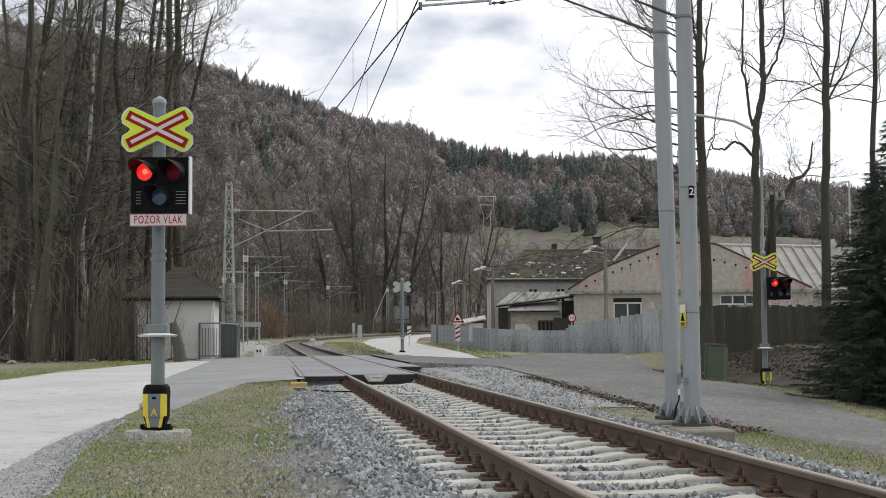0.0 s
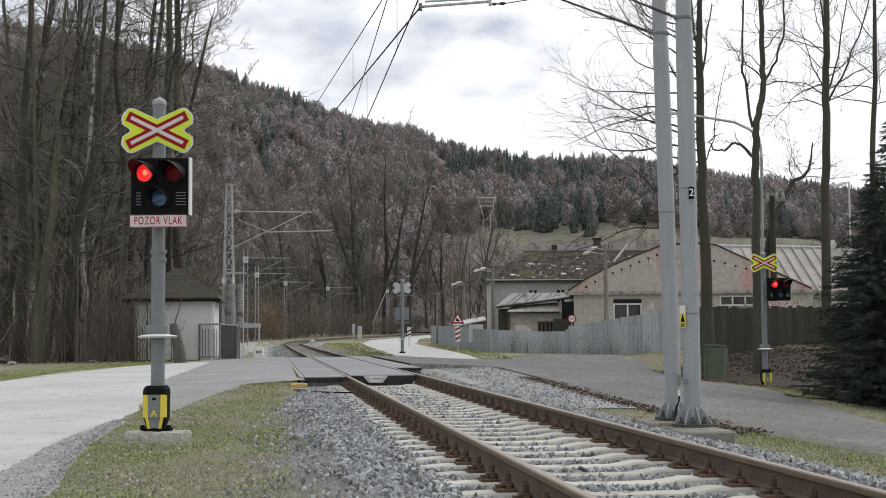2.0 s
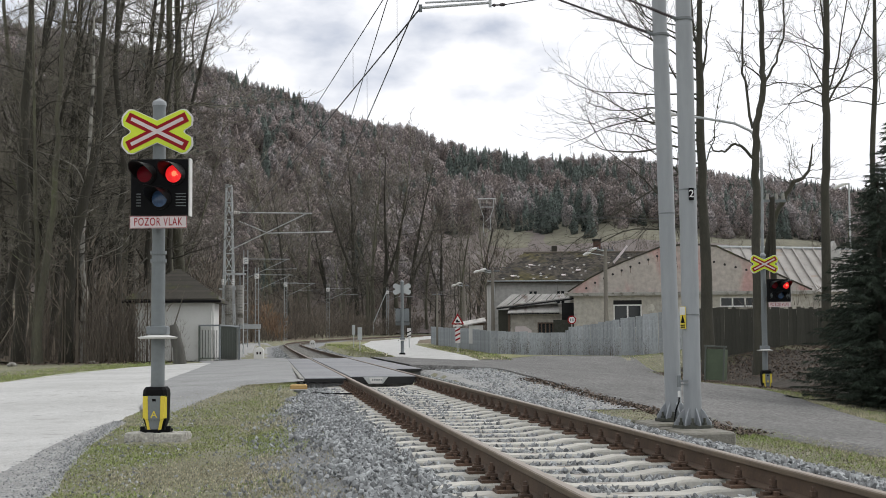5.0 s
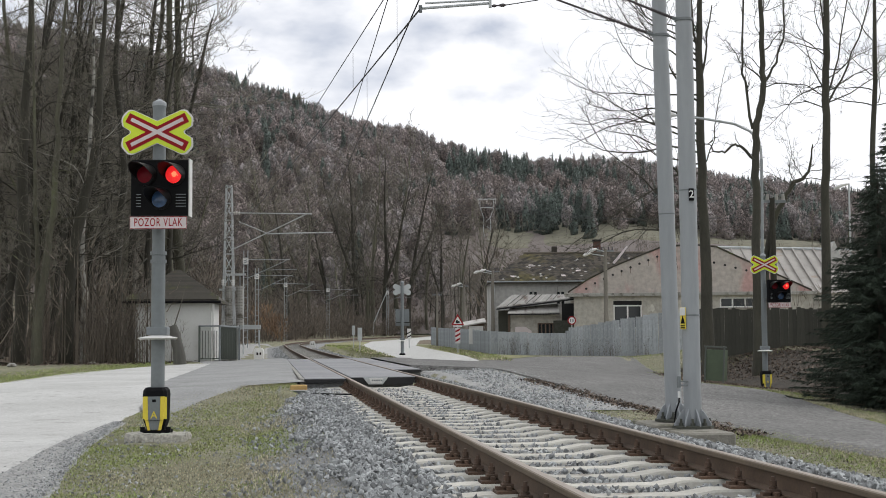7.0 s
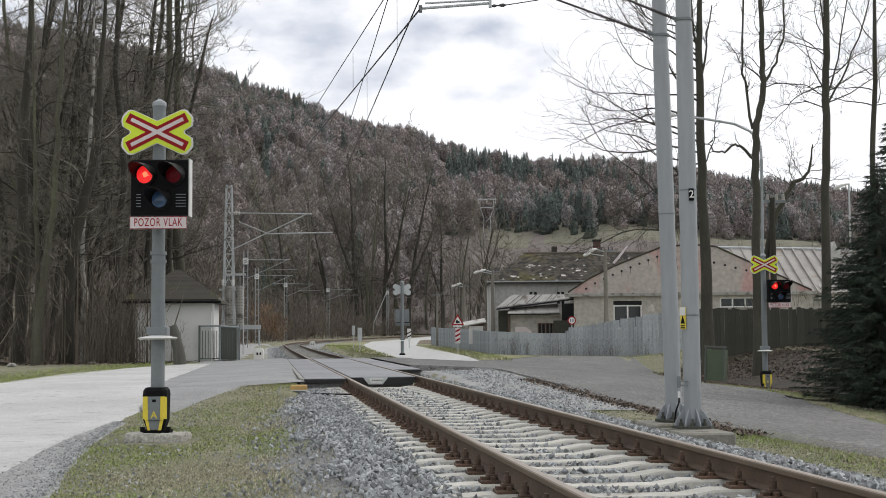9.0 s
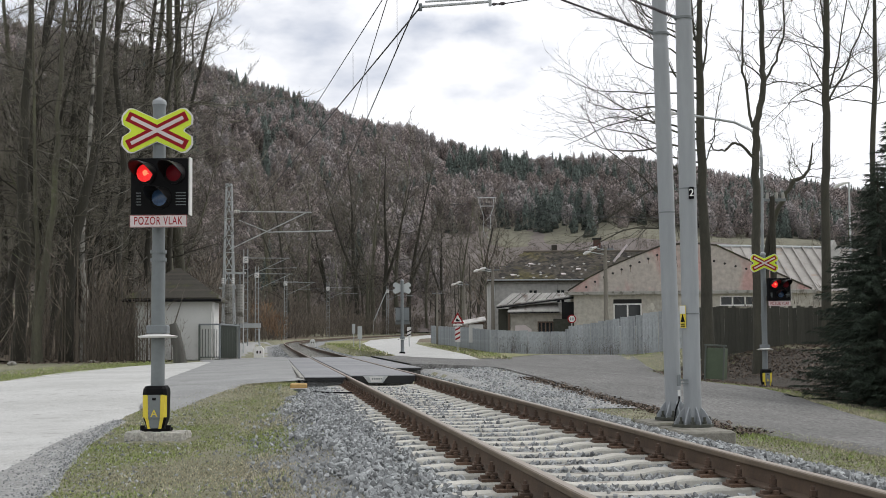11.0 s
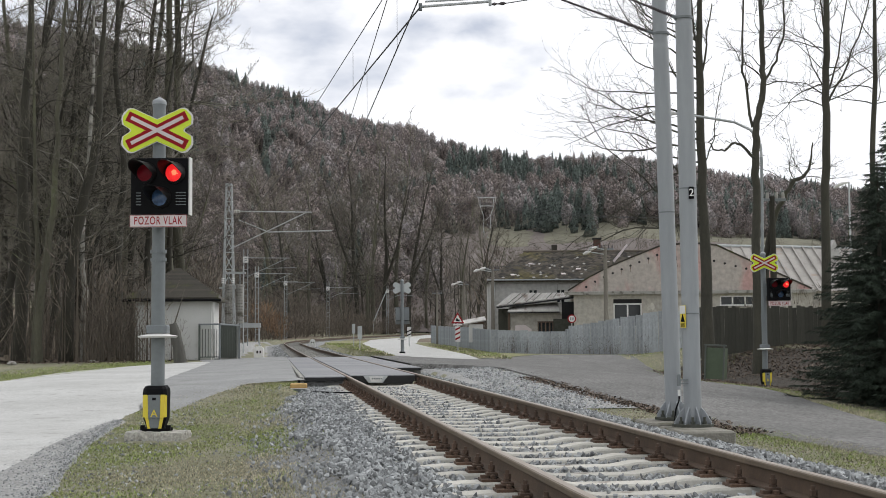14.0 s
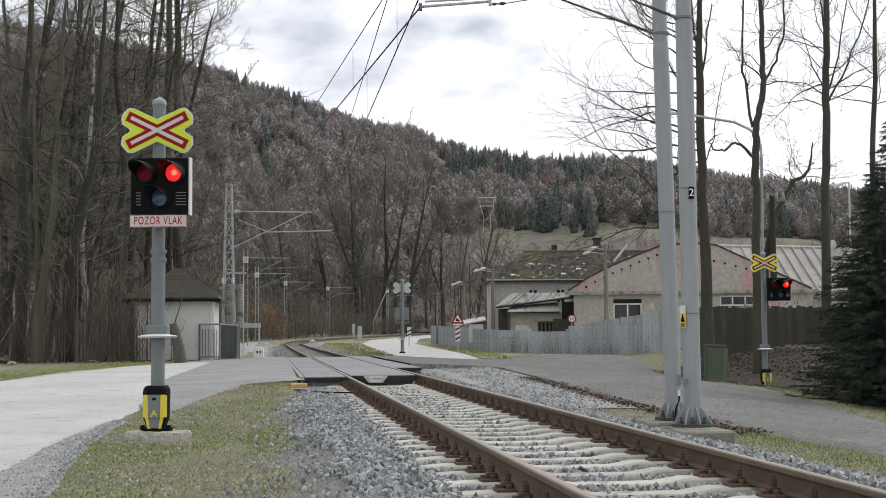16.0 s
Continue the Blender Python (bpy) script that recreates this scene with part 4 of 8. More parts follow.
# ---- lattice masts and wires ----
def lattice_mast(s, x, y, z, h, wide, arms):
    g = thing("lattice_mast", (x, y, z), "tapering grey steel lattice mast with a cross arm over the line", "mast")
    b, t = wide / 2, wide * 0.21
    for sx, sy in ((-1, -1), (1, -1), (1, 1), (-1, 1)):
        part("leg", Shape().tube([(sx * b, sy * b, 0), (sx * t, sy * t, h)], s, 4), M_GALV, g)
    n = max(6, int(h / (wide * 1.3)))
    for side in range(4):
        r = Matrix.Rotation(side * math.pi / 2, 4, "Z")
        for k in range(n):
            z0, z1 = h * k / n, h * (k + 1) / n
            e0, e1 = b + (t - b) * k / n, b + (t - b) * (k + 1) / n
            q = -1 if k % 2 else 1
            part("brace", Shape().tube([r @ Vector((-q * e0, -e0, z0)), r @ Vector((q * e1, -e1, z1))], s * 0.6, 4), M_GALV, g)
            part("cross_bar", Shape().tube([r @ Vector((-e1, -e1, z1)), r @ Vector((e1, -e1, z1))], s * 0.5, 4), M_GALV, g)
    part("head_cap", Shape().box((0, 0, h), (wide * 0.46, wide * 0.46, 0.12)), M_GALV, g)
    for z1, reach, z2 in arms:
        part("cross_arm", Shape().tube([(0, 0, z1), (reach, 0, z1 - 0.08)], 0.03, 6), M_GALV, g)
        part("arm_stay", Shape().tube([(0, 0, z2), (reach * 0.93, 0, z1 - 0.1)], 0.027, 6).tube([(reach * 0.12, 0, z1 - 0.45), (reach * 0.45, 0, (z1 + z2) / 2 - 0.05)], 0.025, 6), M_GALV, g)
        part("steady_arm", Shape().tube([(reach * 0.47, 0, (z1 + z2) / 2 - 0.1), (reach * 1.25, 0, (z1 + z2) / 2 - 0.05)], 0.03, 6), M_GALV, g)
        part("insulator", Shape().tube([(0.25 + 0.04 * k, 0, z1 - 0.01) for k in range(8)], [0.06, 0.1] * 4, 8), M_PORCELAIN, g)
    for sx in (-1, 1):
        part("insulator", Shape().tube([(sx * b * 0.8, -b * 0.8, 3.55 + 0.05 * k) for k in range(7)], [0.05, 0.085] * 3 + [0.05], 8), M_WHITE, g, "white insulator")
    part("platform_ring", Shape().box((0, 0, 3.35), (wide * 1.35, wide * 1.2, 0.08)), M_GALV, g)
    return g


def ladder_mast(x, y, z, h):
    """Mast of two flat legs joined by rungs, with a cross arm and a tag."""
    g = thing("ladder_mast", (x, y, z), "grey steel ladder mast with a cross arm over the line", "mast", "ladder masts of the line")
    for sx in (-1, 1):
        part("leg", Shape().box((sx * 0.17, 0, h / 2), (0.06, 0.10, h)), M_LADDER, g)
    n = int(h / 0.55)
    for k in range(n):
        part("rung", Shape().box((0, 0, 0.35 + k * (h - 0.4) / n), (0.28, 0.05, 0.05)), M_LADDER, g)
    t = part("tag", Shape().box((0, -0.09, h - 0.9), (0.46, 0.03, 0.5)), M_WHITE, g, "white number tag")
    for k in range(2):
        part("tag_bar", Shape().box((0, -0.11, h - 0.82 - 0.17 * k), (0.3, 0.01, 0.07), pose(0, 0, 0, 0, -20, 0).to_3x3()), M_POST, t)
    part("cross_arm", Shape().tube([(0.2, 0, h - 0.75), (3.7, 0, h - 0.8)], 0.03, 6), M_LADDER, g)
    part("arm_stay", Shape().tube([(0.2, 0, h - 2.3), (3.4, 0, h - 0.85)], 0.025, 6), M_LADDER, g)
    part("steady_arm", Shape().tube([(1.6, 0, h - 1.65), (4.3, 0, h - 1.6)], 0.022, 6), M_LADDER, g)
    return g


lattice_mast(0.042, -10.85, 68.0, -0.1, 8.6, 0.64, ((7.25, 4.2, 5.3),))
for mx, my, mh in ((-16.6, 113.0, 8.2), (-19.4, 140.0, 8.0), (-19.7, 168.0, 8.0), (-16.8, 196.0, 8.0), (-9.3, 224.0, 8.1)):
    ladder_mast(mx, my, land(mx, my), mh)
tagged(part("stay_pole", Shape().tube([(-11.7, 224, 1.0), (-11.6, 224, 3.2), (-9.3, 224, 8.6)], 0.07, 6), M_GALV), "slanting grey stay beside a far mast", "pole")

STRINGS = []


def wire(name, pts, r, label):
    ob = tagged(part(name, Shape().tube(pts, r, 5), M_WIRE), label, "wire", "overhead wires")
    STRINGS.append(ob)


def sag(a, b, drop, n=14):
    a, b = Vector(a), Vector(b)
    return [a.lerp(b, i / n) - Vector((0, 0, 4 * drop * (i / n) * (1 - i / n))) for i in range(n + 1)]


NEAR = {"anchor_carrier": ((-0.105, 16.0, 5.81), (-10.57, 67.5, 5.97)), "anchor_contact": ((-0.27, 16.4, 4.84), (-10.57, 67.5, 5.93)),
        "carrier": ((-0.31, 16.0, 5.95), (-6.21, 68.0, 7.04)), "contact": ((0.02, 16.0, 5.53), (-6.36, 68.0, 6.0))}
for key, (a, b) in NEAR.items():
    wire("carrying_wire" if "carrier" in key else "contact_wire", sag(a, b, 0.04 if "carrier" in key else 0.0), 0.008 if "carrier" in key else 0.011,
         "dark carrying wire slung over the track" if "carrier" in key else "dark contact wire over the track")


def dropper(low, y, up):
    a, b = (Vector(p) for p in NEAR[low])
    p = a.lerp(b, (y - a.y) / (b.y - a.y))
    wire("dropper", [p, p + Vector((0, 0, up))], 0.004, "thin dropper between two wires")


dropper("anchor_contact", 22.5, 0.64)
dropper("contact", 22.2, 1.2)
dropper("contact", 29.8, 1.0)
for tx, tz, kind in ((-6.36, 6.0, "contact_wire"), (-6.21, 7.04, "carrying_wire")):
    wire(kind, [(tx, 68, tz), (-12.6, 113, tz + 0.2), (-16.0, 140, tz + 0.3), (-16.3, 168, tz + 0.5), (-13.3, 196, tz + 0.9), (-6.0, 224, tz + 1.3), (20, 300, tz + 2)], 0.012, "far overhead wire along the line")


def mast_bracket():
    g = thing("catenary_bracket", (0, 0, 0), "grey tube bracket with brown insulators on the twin masts", "bracket")
    part("arm_tube", Shape().tube([(-0.25, 16.5, 4.88), (0.61, 16.6, 4.965)], 0.017, 10), M_GALV, g)
    part("arm_tube", Shape().tube([(-0.20, 16.5, 4.945), (0.61, 16.6, 5.01)], 0.013, 8), M_GALV, g)
    part("clamp", Shape().box((-0.26, 16.48, 4.87), (0.045, 0.04, 0.09)), M_POST, g)
    part("clamp", Shape().box((0.61, 16.58, 4.97), (0.035, 0.04, 0.13)), M_GALV, g)
    part("insulator", Shape().tube([(0.63 + 0.03 * k, 16.58, 4.925 + 0.002 * k) for k in range(7)], [0.008, 0.022, 0.010, 0.010, 0.022, 0.022, 0.006], 10), M_BROWNINS, g, "small dark insulator")
    part("span_wire", Shape().tube([(0.81, 16.58, 4.937), (1.2, 16.6, 5.0), (1.75, 16.62, 5.12)], 0.006, 6), M_WIRE, g)
    for a, b in (((2.66, 16.69, 4.57), (1.35, 16.45, 5.0)), ((2.71, 15.35, 4.45), (1.95, 15.2, 4.72))):
        A, B = Vector(a), Vector(b)
        part("strut", Shape().tube([A, A.lerp(B, 0.05), A.lerp(B, 0.08)], [0.024, 0.02, 0.014], 8), M_POST, g)
        part("strut", Shape().tube([A.lerp(B, 0.4), B, B + (B - A) * 0.8], 0.013, 8), M_BROWNINS, g, "dark strut")
        n = 21
        part("insulator", Shape().tube([A.lerp(B, 0.07 + 0.36 * k / n) for k in range(n + 1)], [0.012 if k % 2 else 0.024 for k in range(n + 1)], 12), M_BROWNINS, g, "brown ribbed insulator")
    for x, y, z in ((2.755, 16.69, 4.56), (2.80, 15.35, 4.44)):
        part("clamp_band", Shape().tube([(x, y, z - 0.014), (x, y, z + 0.014)], 0.107, 24), M_POST, g)


mast_bracket()


# ---- buildings ----
def wall_with_openings(x0, x1, z0, z1, y, thick, holes):
    """Upright wall along x with rectangular holes (x0, x1, z0, z1), one closed skin."""
    xs = sorted({x0, x1, *[h[0] for h in holes], *[h[1] for h in holes]})
    zs = sorted({z0, z1, *[h[2] for h in holes], *[h[3] for h in holes]})
    nx, nz = len(xs), len(zs)

    def solid(i, k):
        if not (0 <= i < nx - 1 and 0 <= k < nz - 1):
            return False
        cx, cz = (xs[i] + xs[i + 1]) / 2, (zs[k] + zs[k + 1]) / 2
        return not any(h[0] < cx < h[1] and h[2] < cz < h[3] for h in holes)

    v = [(x, yy, z) for yy in (y, y + thick) for z in zs for x in xs]
    at = lambda i, k, b: b * nx * nz + k * nx + i
    f = []
    for i in range(nx - 1):
        for k in range(nz - 1):
            if not solid(i, k):
                continue
            f += [(at(i, k, 0), at(i + 1, k, 0), at(i + 1, k + 1, 0), at(i, k + 1, 0)), (at(i, k + 1, 1), at(i + 1, k + 1, 1), at(i + 1, k, 1), at(i, k, 1))]
            for di, dk, (p, q) in ((-1, 0, ((i, k), (i, k + 1))), (1, 0, ((i + 1, k + 1), (i + 1, k))), (0, -1, ((i + 1, k), (i, k))), (0, 1, ((i, k + 1), (i + 1, k + 1)))):
                if not solid(i + di, k + dk):
                    f.append((at(*p, 0), at(*q, 0), at(*q, 1), at(*p, 1)))
    return Shape().add(v, f)


def window(parent, x0, x1, z0, z1, y, bars=1, frame_mat=None):
    fm = frame_mat or M_WHITE
    w = part("window", Shape().box(((x0 + x1) / 2, y + 0.14, (z0 + z1) / 2), (x1 - x0, 0.02, z1 - z0)), M_GLASS, parent, "dark window glass")
    f = Shape()
    for xx in (x0 + 0.04, x1 - 0.04):
        f.box((xx, y + 0.10, (z0 + z1) / 2), (0.08, 0.06, z1 - z0))
    for zz in (z0 + 0.04, z1 - 0.04):
        f.box(((x0 + x1) / 2, y + 0.10, zz), (x1 - x0 - 0.16, 0.06, 0.08))
    for k in range(bars):
        f.box((x0 + (x1 - x0) * (k + 1) / (bars + 1), y + 0.10, (z0 + z1) / 2), (0.09, 0.06, z1 - z0 - 0.16))
    part("frame", f, fm, w)
    part("sill", Shape().box(((x0 + x1) / 2, y - 0.05, z0 - 0.03), (x1 - x0 + 0.14, 0.16, 0.05)), M_CONCRETE, w)
    return w


def slates(parent, length, run, height, eave):
    """Diamond slates on the front slope of a hipped roof, slightly uneven, joined in one part."""
    rng = random.Random(14)
    s, worn = Shape(), Shape()
    slope = math.atan2(height, run)
    full = math.hypot(run, height)
    d = 0.36
    rows = int(full / (d / 2))
    for r in range(rows):
        w = (r + 0.5) / rows
        for c in range(int(length / d) + 2):
            x = c * d + (d / 2 if r % 2 else 0.0)
            if x < 0.1 - 0.2 + 2.8 * w or x > length:
                continue
            m = Matrix.Rotation(slope, 3, "X") @ pose(0, 0, 0, 3 + rng.uniform(-5, 5), rng.uniform(-6, 6), 45 + rng.uniform(-7, 7)).to_3x3()
            pale = rng.random() < 0.085 * (1 - w)
            (worn if pale else s).box((x, -0.4 + run * w, eave + height * w + 0.035 + rng.uniform(0, 0.02)), (d * (0.5 if pale else 0.72), d * (0.4 if pale else 0.72), 0.02 if pale else 0.014), m)
    tagged(part("slate", s, M_TILE2, parent, "uneven mossy diamond slates"), kind="stuff")
    tagged(part("worn_slate", worn, M_OLDSHEET, parent, "pale chipped slates"), kind="stuff")


def hut():
    g = thing("trackside_hut", (-10.85, 53.6, -0.15, 0, 0, 4), "small white plastered hut with a dark hipped roof", "hut")
    part("wall_front", wall_with_openings(-1.15, 1.75, 0, 2.42, -1.5, 0.25, []), M_PLASTER, g)
    part("wall_back", Shape().box((0.3, 1.4, 1.21), (2.9, 0.2, 2.42)), M_PLASTER, g)
    for sx in (-1.05, 1.65):
        part("wall_side", Shape().box((sx, 0.02, 1.21), (0.2, 2.54, 2.42)), M_PLASTER, g)
    e = [(-1.55, -1.85, 2.42), (2.1, -1.85, 2.42), (2.1, 1.85, 2.42), (-1.55, 1.85, 2.42)]
    top = [(0.15, 0, 3.6), (0.35, 0, 3.6)]
    low = [(x, y, z - 0.1) for x, y, z in e]
    s = Shape().add(e + top + low, [(0, 1, 5, 4), (1, 2, 5), (2, 3, 4, 5), (3, 0, 4), (0, 6, 7, 1), (1, 7, 8, 2), (2, 8, 9, 3), (3, 9, 6, 0), (9, 8, 7, 6)])
    r = part("roof", s, M_DARKTILE, g, "dark weathered hipped roof")
    part("gutter", Shape().tube([(-1.6, -1.9, 2.36), (2.15, -1.9, 2.36)], 0.05, 8), M_BLACK, r)
    part("downpipe", Shape().tube([(1.83, -1.56, 2.3), (1.83, -1.56, 0.0)], 0.045, 8), M_WHITE, g, "pale downpipe")
    for k in range(16):
        u = k / 16
        part("shingle_strip", Shape().box((0.275 - 0.025 * u, -1.85 + 1.85 * (u + 0.055), 2.45 + 1.18 * (u + 0.055)), (3.55 * (1 - u) + 0.1 * u, 0.24, 0.03), pose(0, 0, 0, 33).to_3x3()), M_DARKTILE, r)


hut()


def house():
    """Two-storey grey house with a mossy tiled roof, ridge along x."""
    g = thing("house", (3.33, 95.0, -0.3), "grey plastered two-storey house with a mossy tiled roof", "house")
    L, D, E = 15.0, 8.0, 4.95
    holes = [(2.68, 3.36, 3.3, 4.30), (4.62, 5.30, 3.3, 4.30)]
    part("wall_front", wall_with_openings(0, L, 0, E, 0, 0.35, holes), M_GREYPLASTER, g)
    part("wall_back", Shape().box((L / 2, D, E / 2), (L, 0.3, E)), M_GREYPLASTER, g)
    for xx in (0.15, L - 0.15):
        part("wall_end", Shape().box((xx, D / 2 + 0.1, E / 2), (0.3, D - 0.5, E)), M_GREYPLASTER, g)
    for h in holes:
        window(g, *h, 0, 1, M_GREYPLASTER)
    roof = part("roof", Shape().add([(-0.2, -0.4, E), (L, -0.4, E), (L, D / 2, E + 2.2), (2.7, D / 2, E + 2.2), (2.7, D / 2, E + 2.15), (-0.2, D + 0.4, E), (L, D + 0.4, E), (-0.2, -0.4, E - 0.15), (L, -0.4, E - 0.15), (-0.2, D + 0.4, E - 0.15)],
                                    [(0, 1, 2, 3), (0, 3, 5), (5, 3, 2, 6), (0, 7, 8, 1), (0, 5, 9, 7)]), M_TILE, g, "old brown roof with moss")
    part("eave_gutter", Shape().tube([(-0.25, -0.5, E - 0.02), (L, -0.5, E - 0.02)], 0.05, 8), M_LADDER, roof)
    part("ridge_cap", Shape().tube([(2.6, D / 2, E + 2.23), (L, D / 2, E + 2.23)], 0.11, 8), M_TILE, roof)
    ch = part("chimney", Shape().box((8.05, D / 2 + 0.3, E + 2.5), (0.5, 0.5, 1.3)), M_BRICK, g, "red brick chimney")
    part("chimney_cap", Shape().box((8.05, D / 2 + 0.3, E + 3.18), (0.64, 0.64, 0.12)), M_DARK, ch)
    part("chimney", Shape().box((-0.1 + 5.0, D / 2 + 0.3, E + 2.5), (0.4, 0.4, 0.5)), M_DARKTILE, g, "small dark chimney")
    part("downpipe", Shape().tube([(0.25, -0.10, E), (0.25, -0.10, 0)], 0.06, 8), M_GALV, g)
    for px, py, pz, w, turn in ((3.0, 1.6, 1.22, 0.36, 20), (6.3, 0.9, 0.80, 0.34, -15), (1.6, 0.2, 0.38, 0.3, 30), (5.2, 0.3, 0.43, 0.3, 10)):
        part("pale_tile", Shape().box((px, py, E + pz), (w, 0.2, 0.05), pose(0, 0, 0, 28, 0, turn).to_3x3()), M_SIGNWHITE, roof, "pale replaced tile")
    part("flue_pipe", Shape().box((9.35, 1.0, 6.85), (0.16, 0.12, 1.55), pose(0, 0, 0, 0, 40, 0).to_3x3(), 0.01), M_SIGNWHITE, g, "pale slanting flue duct")
    slates(roof, 12.0, D / 2 + 0.4, 2.2, E)


house()


def lean_to():
    """Low sheds with sheet roofs in front of the house."""
    g = thing("lean_to_shed", (3.4, 88.0, -0.3), "low open shed with pale sheet metal roofs", "shed")
    part("wall", wall_with_openings(0.95, 4.3, 0, 2.55, -0.6, 0.2, [(2.7, 3.75, 0.95, 1.95)]), M_BEIGE, g)
    window(g, 2.7, 3.75, 0.95, 1.95, -0.6, 3, M_BROWN)
    part("board_panel", Shape().box((0.65, 0.3, 1.4), (0.9, 0.1, 2.8)), M_DARKWOOD, g)
    r = part("roof_upper", Shape().add([(0.05, -0.4, 2.98), (5.3, -0.6, 3.62), (5.6, 2.5, 3.9), (1.2, 2.5, 3.88), (0.05, -0.4, 2.88), (5.3, -0.6, 3.52), (5.6, 2.5, 3.8), (1.2, 2.5, 3.78)],
                                    [(0, 1, 2, 3), (4, 7, 6, 5), (0, 4, 5, 1), (1, 5, 6, 2), (2, 6, 7, 3), (3, 7, 4, 0)]), M_OLDSHEET, g, "pale weathered sheet roof")
    part("roof_lower", Shape().add([(0.75, -0.95, 2.6), (4.1, -0.95, 2.64), (4.1, 0.4, 3.22), (0.95, 0.4, 2.95), (0.75, -0.95, 2.52), (4.1, -0.95, 2.56), (4.1, 0.4, 3.12), (0.95, 0.4, 2.85)],
                                [(0, 1, 2, 3), (4, 7, 6, 5), (0, 4, 5, 1), (1, 5, 6, 2), (2, 6, 7, 3), (3, 7, 4, 0)]), M_OLDSHEET, g, "pale weathered sheet roof")
    part("edge_board", Shape().tube([(0.05, -0.45, 2.86), (5.3, -0.65, 3.5)], 0.07, 4), M_DARK, g)
    part("edge_board", Shape().tube([(0.75, -0.97, 2.5), (4.1, -0.97, 2.53)], 0.05, 4), M_DARK, g)
    part("post", Shape().box((0.85, -0.6, 1.25), (0.14, 0.14, 2.5)), M_BROWN, g)
    # solid block; the doorway's shade is only its dark colour
    part("dark_recess", Shape().box((4.72, -0.75, 1.9), (0.9, 0.1, 2.6)), M_DARK, g, "dark block painted as the shade of a doorway")
    part("dark_board", Shape().box((4.35, -0.95, 1.05), (1.3, 0.12, 2.1)), M_MOSSIRON, g, "dark board wall")
    part("white_panel", Shape().slab([(1.2, 0.4), (2.35, 0.4), (2.3, 1.45), (1.9, 1.72), (1.25, 1.7)], -0.72, -0.64), M_SIGNWHITE, g)
    part("white_panel", Shape().box((-1.25, 1.3, 1.2), (0.95, 0.1, 1.2)), M_WHITE, g)
    part("red_board", Shape().box((-1.25, 1.35, 1.88), (1.1, 0.1, 0.16)), M_BROWN, g)
    for k in range(12):
        u = (k + 0.5) / 12
        part("batten", Shape().tube([(0.1 + 5.1 * u, -0.42, 3.0 + 0.63 * u), (1.3 + 4.2 * u, 2.4, 3.9)], 0.022, 4), M_DARKWOOD if k % 3 else M_OLDSHEET, r)
    part("porch_roof", Shape().box((-1.35, 1.6, 2.05), (1.5, 1.2, 0.08), pose(0, 0, 0, 12, -10, 0).to_3x3()), M_OLDSHEET, g)


lean_to()


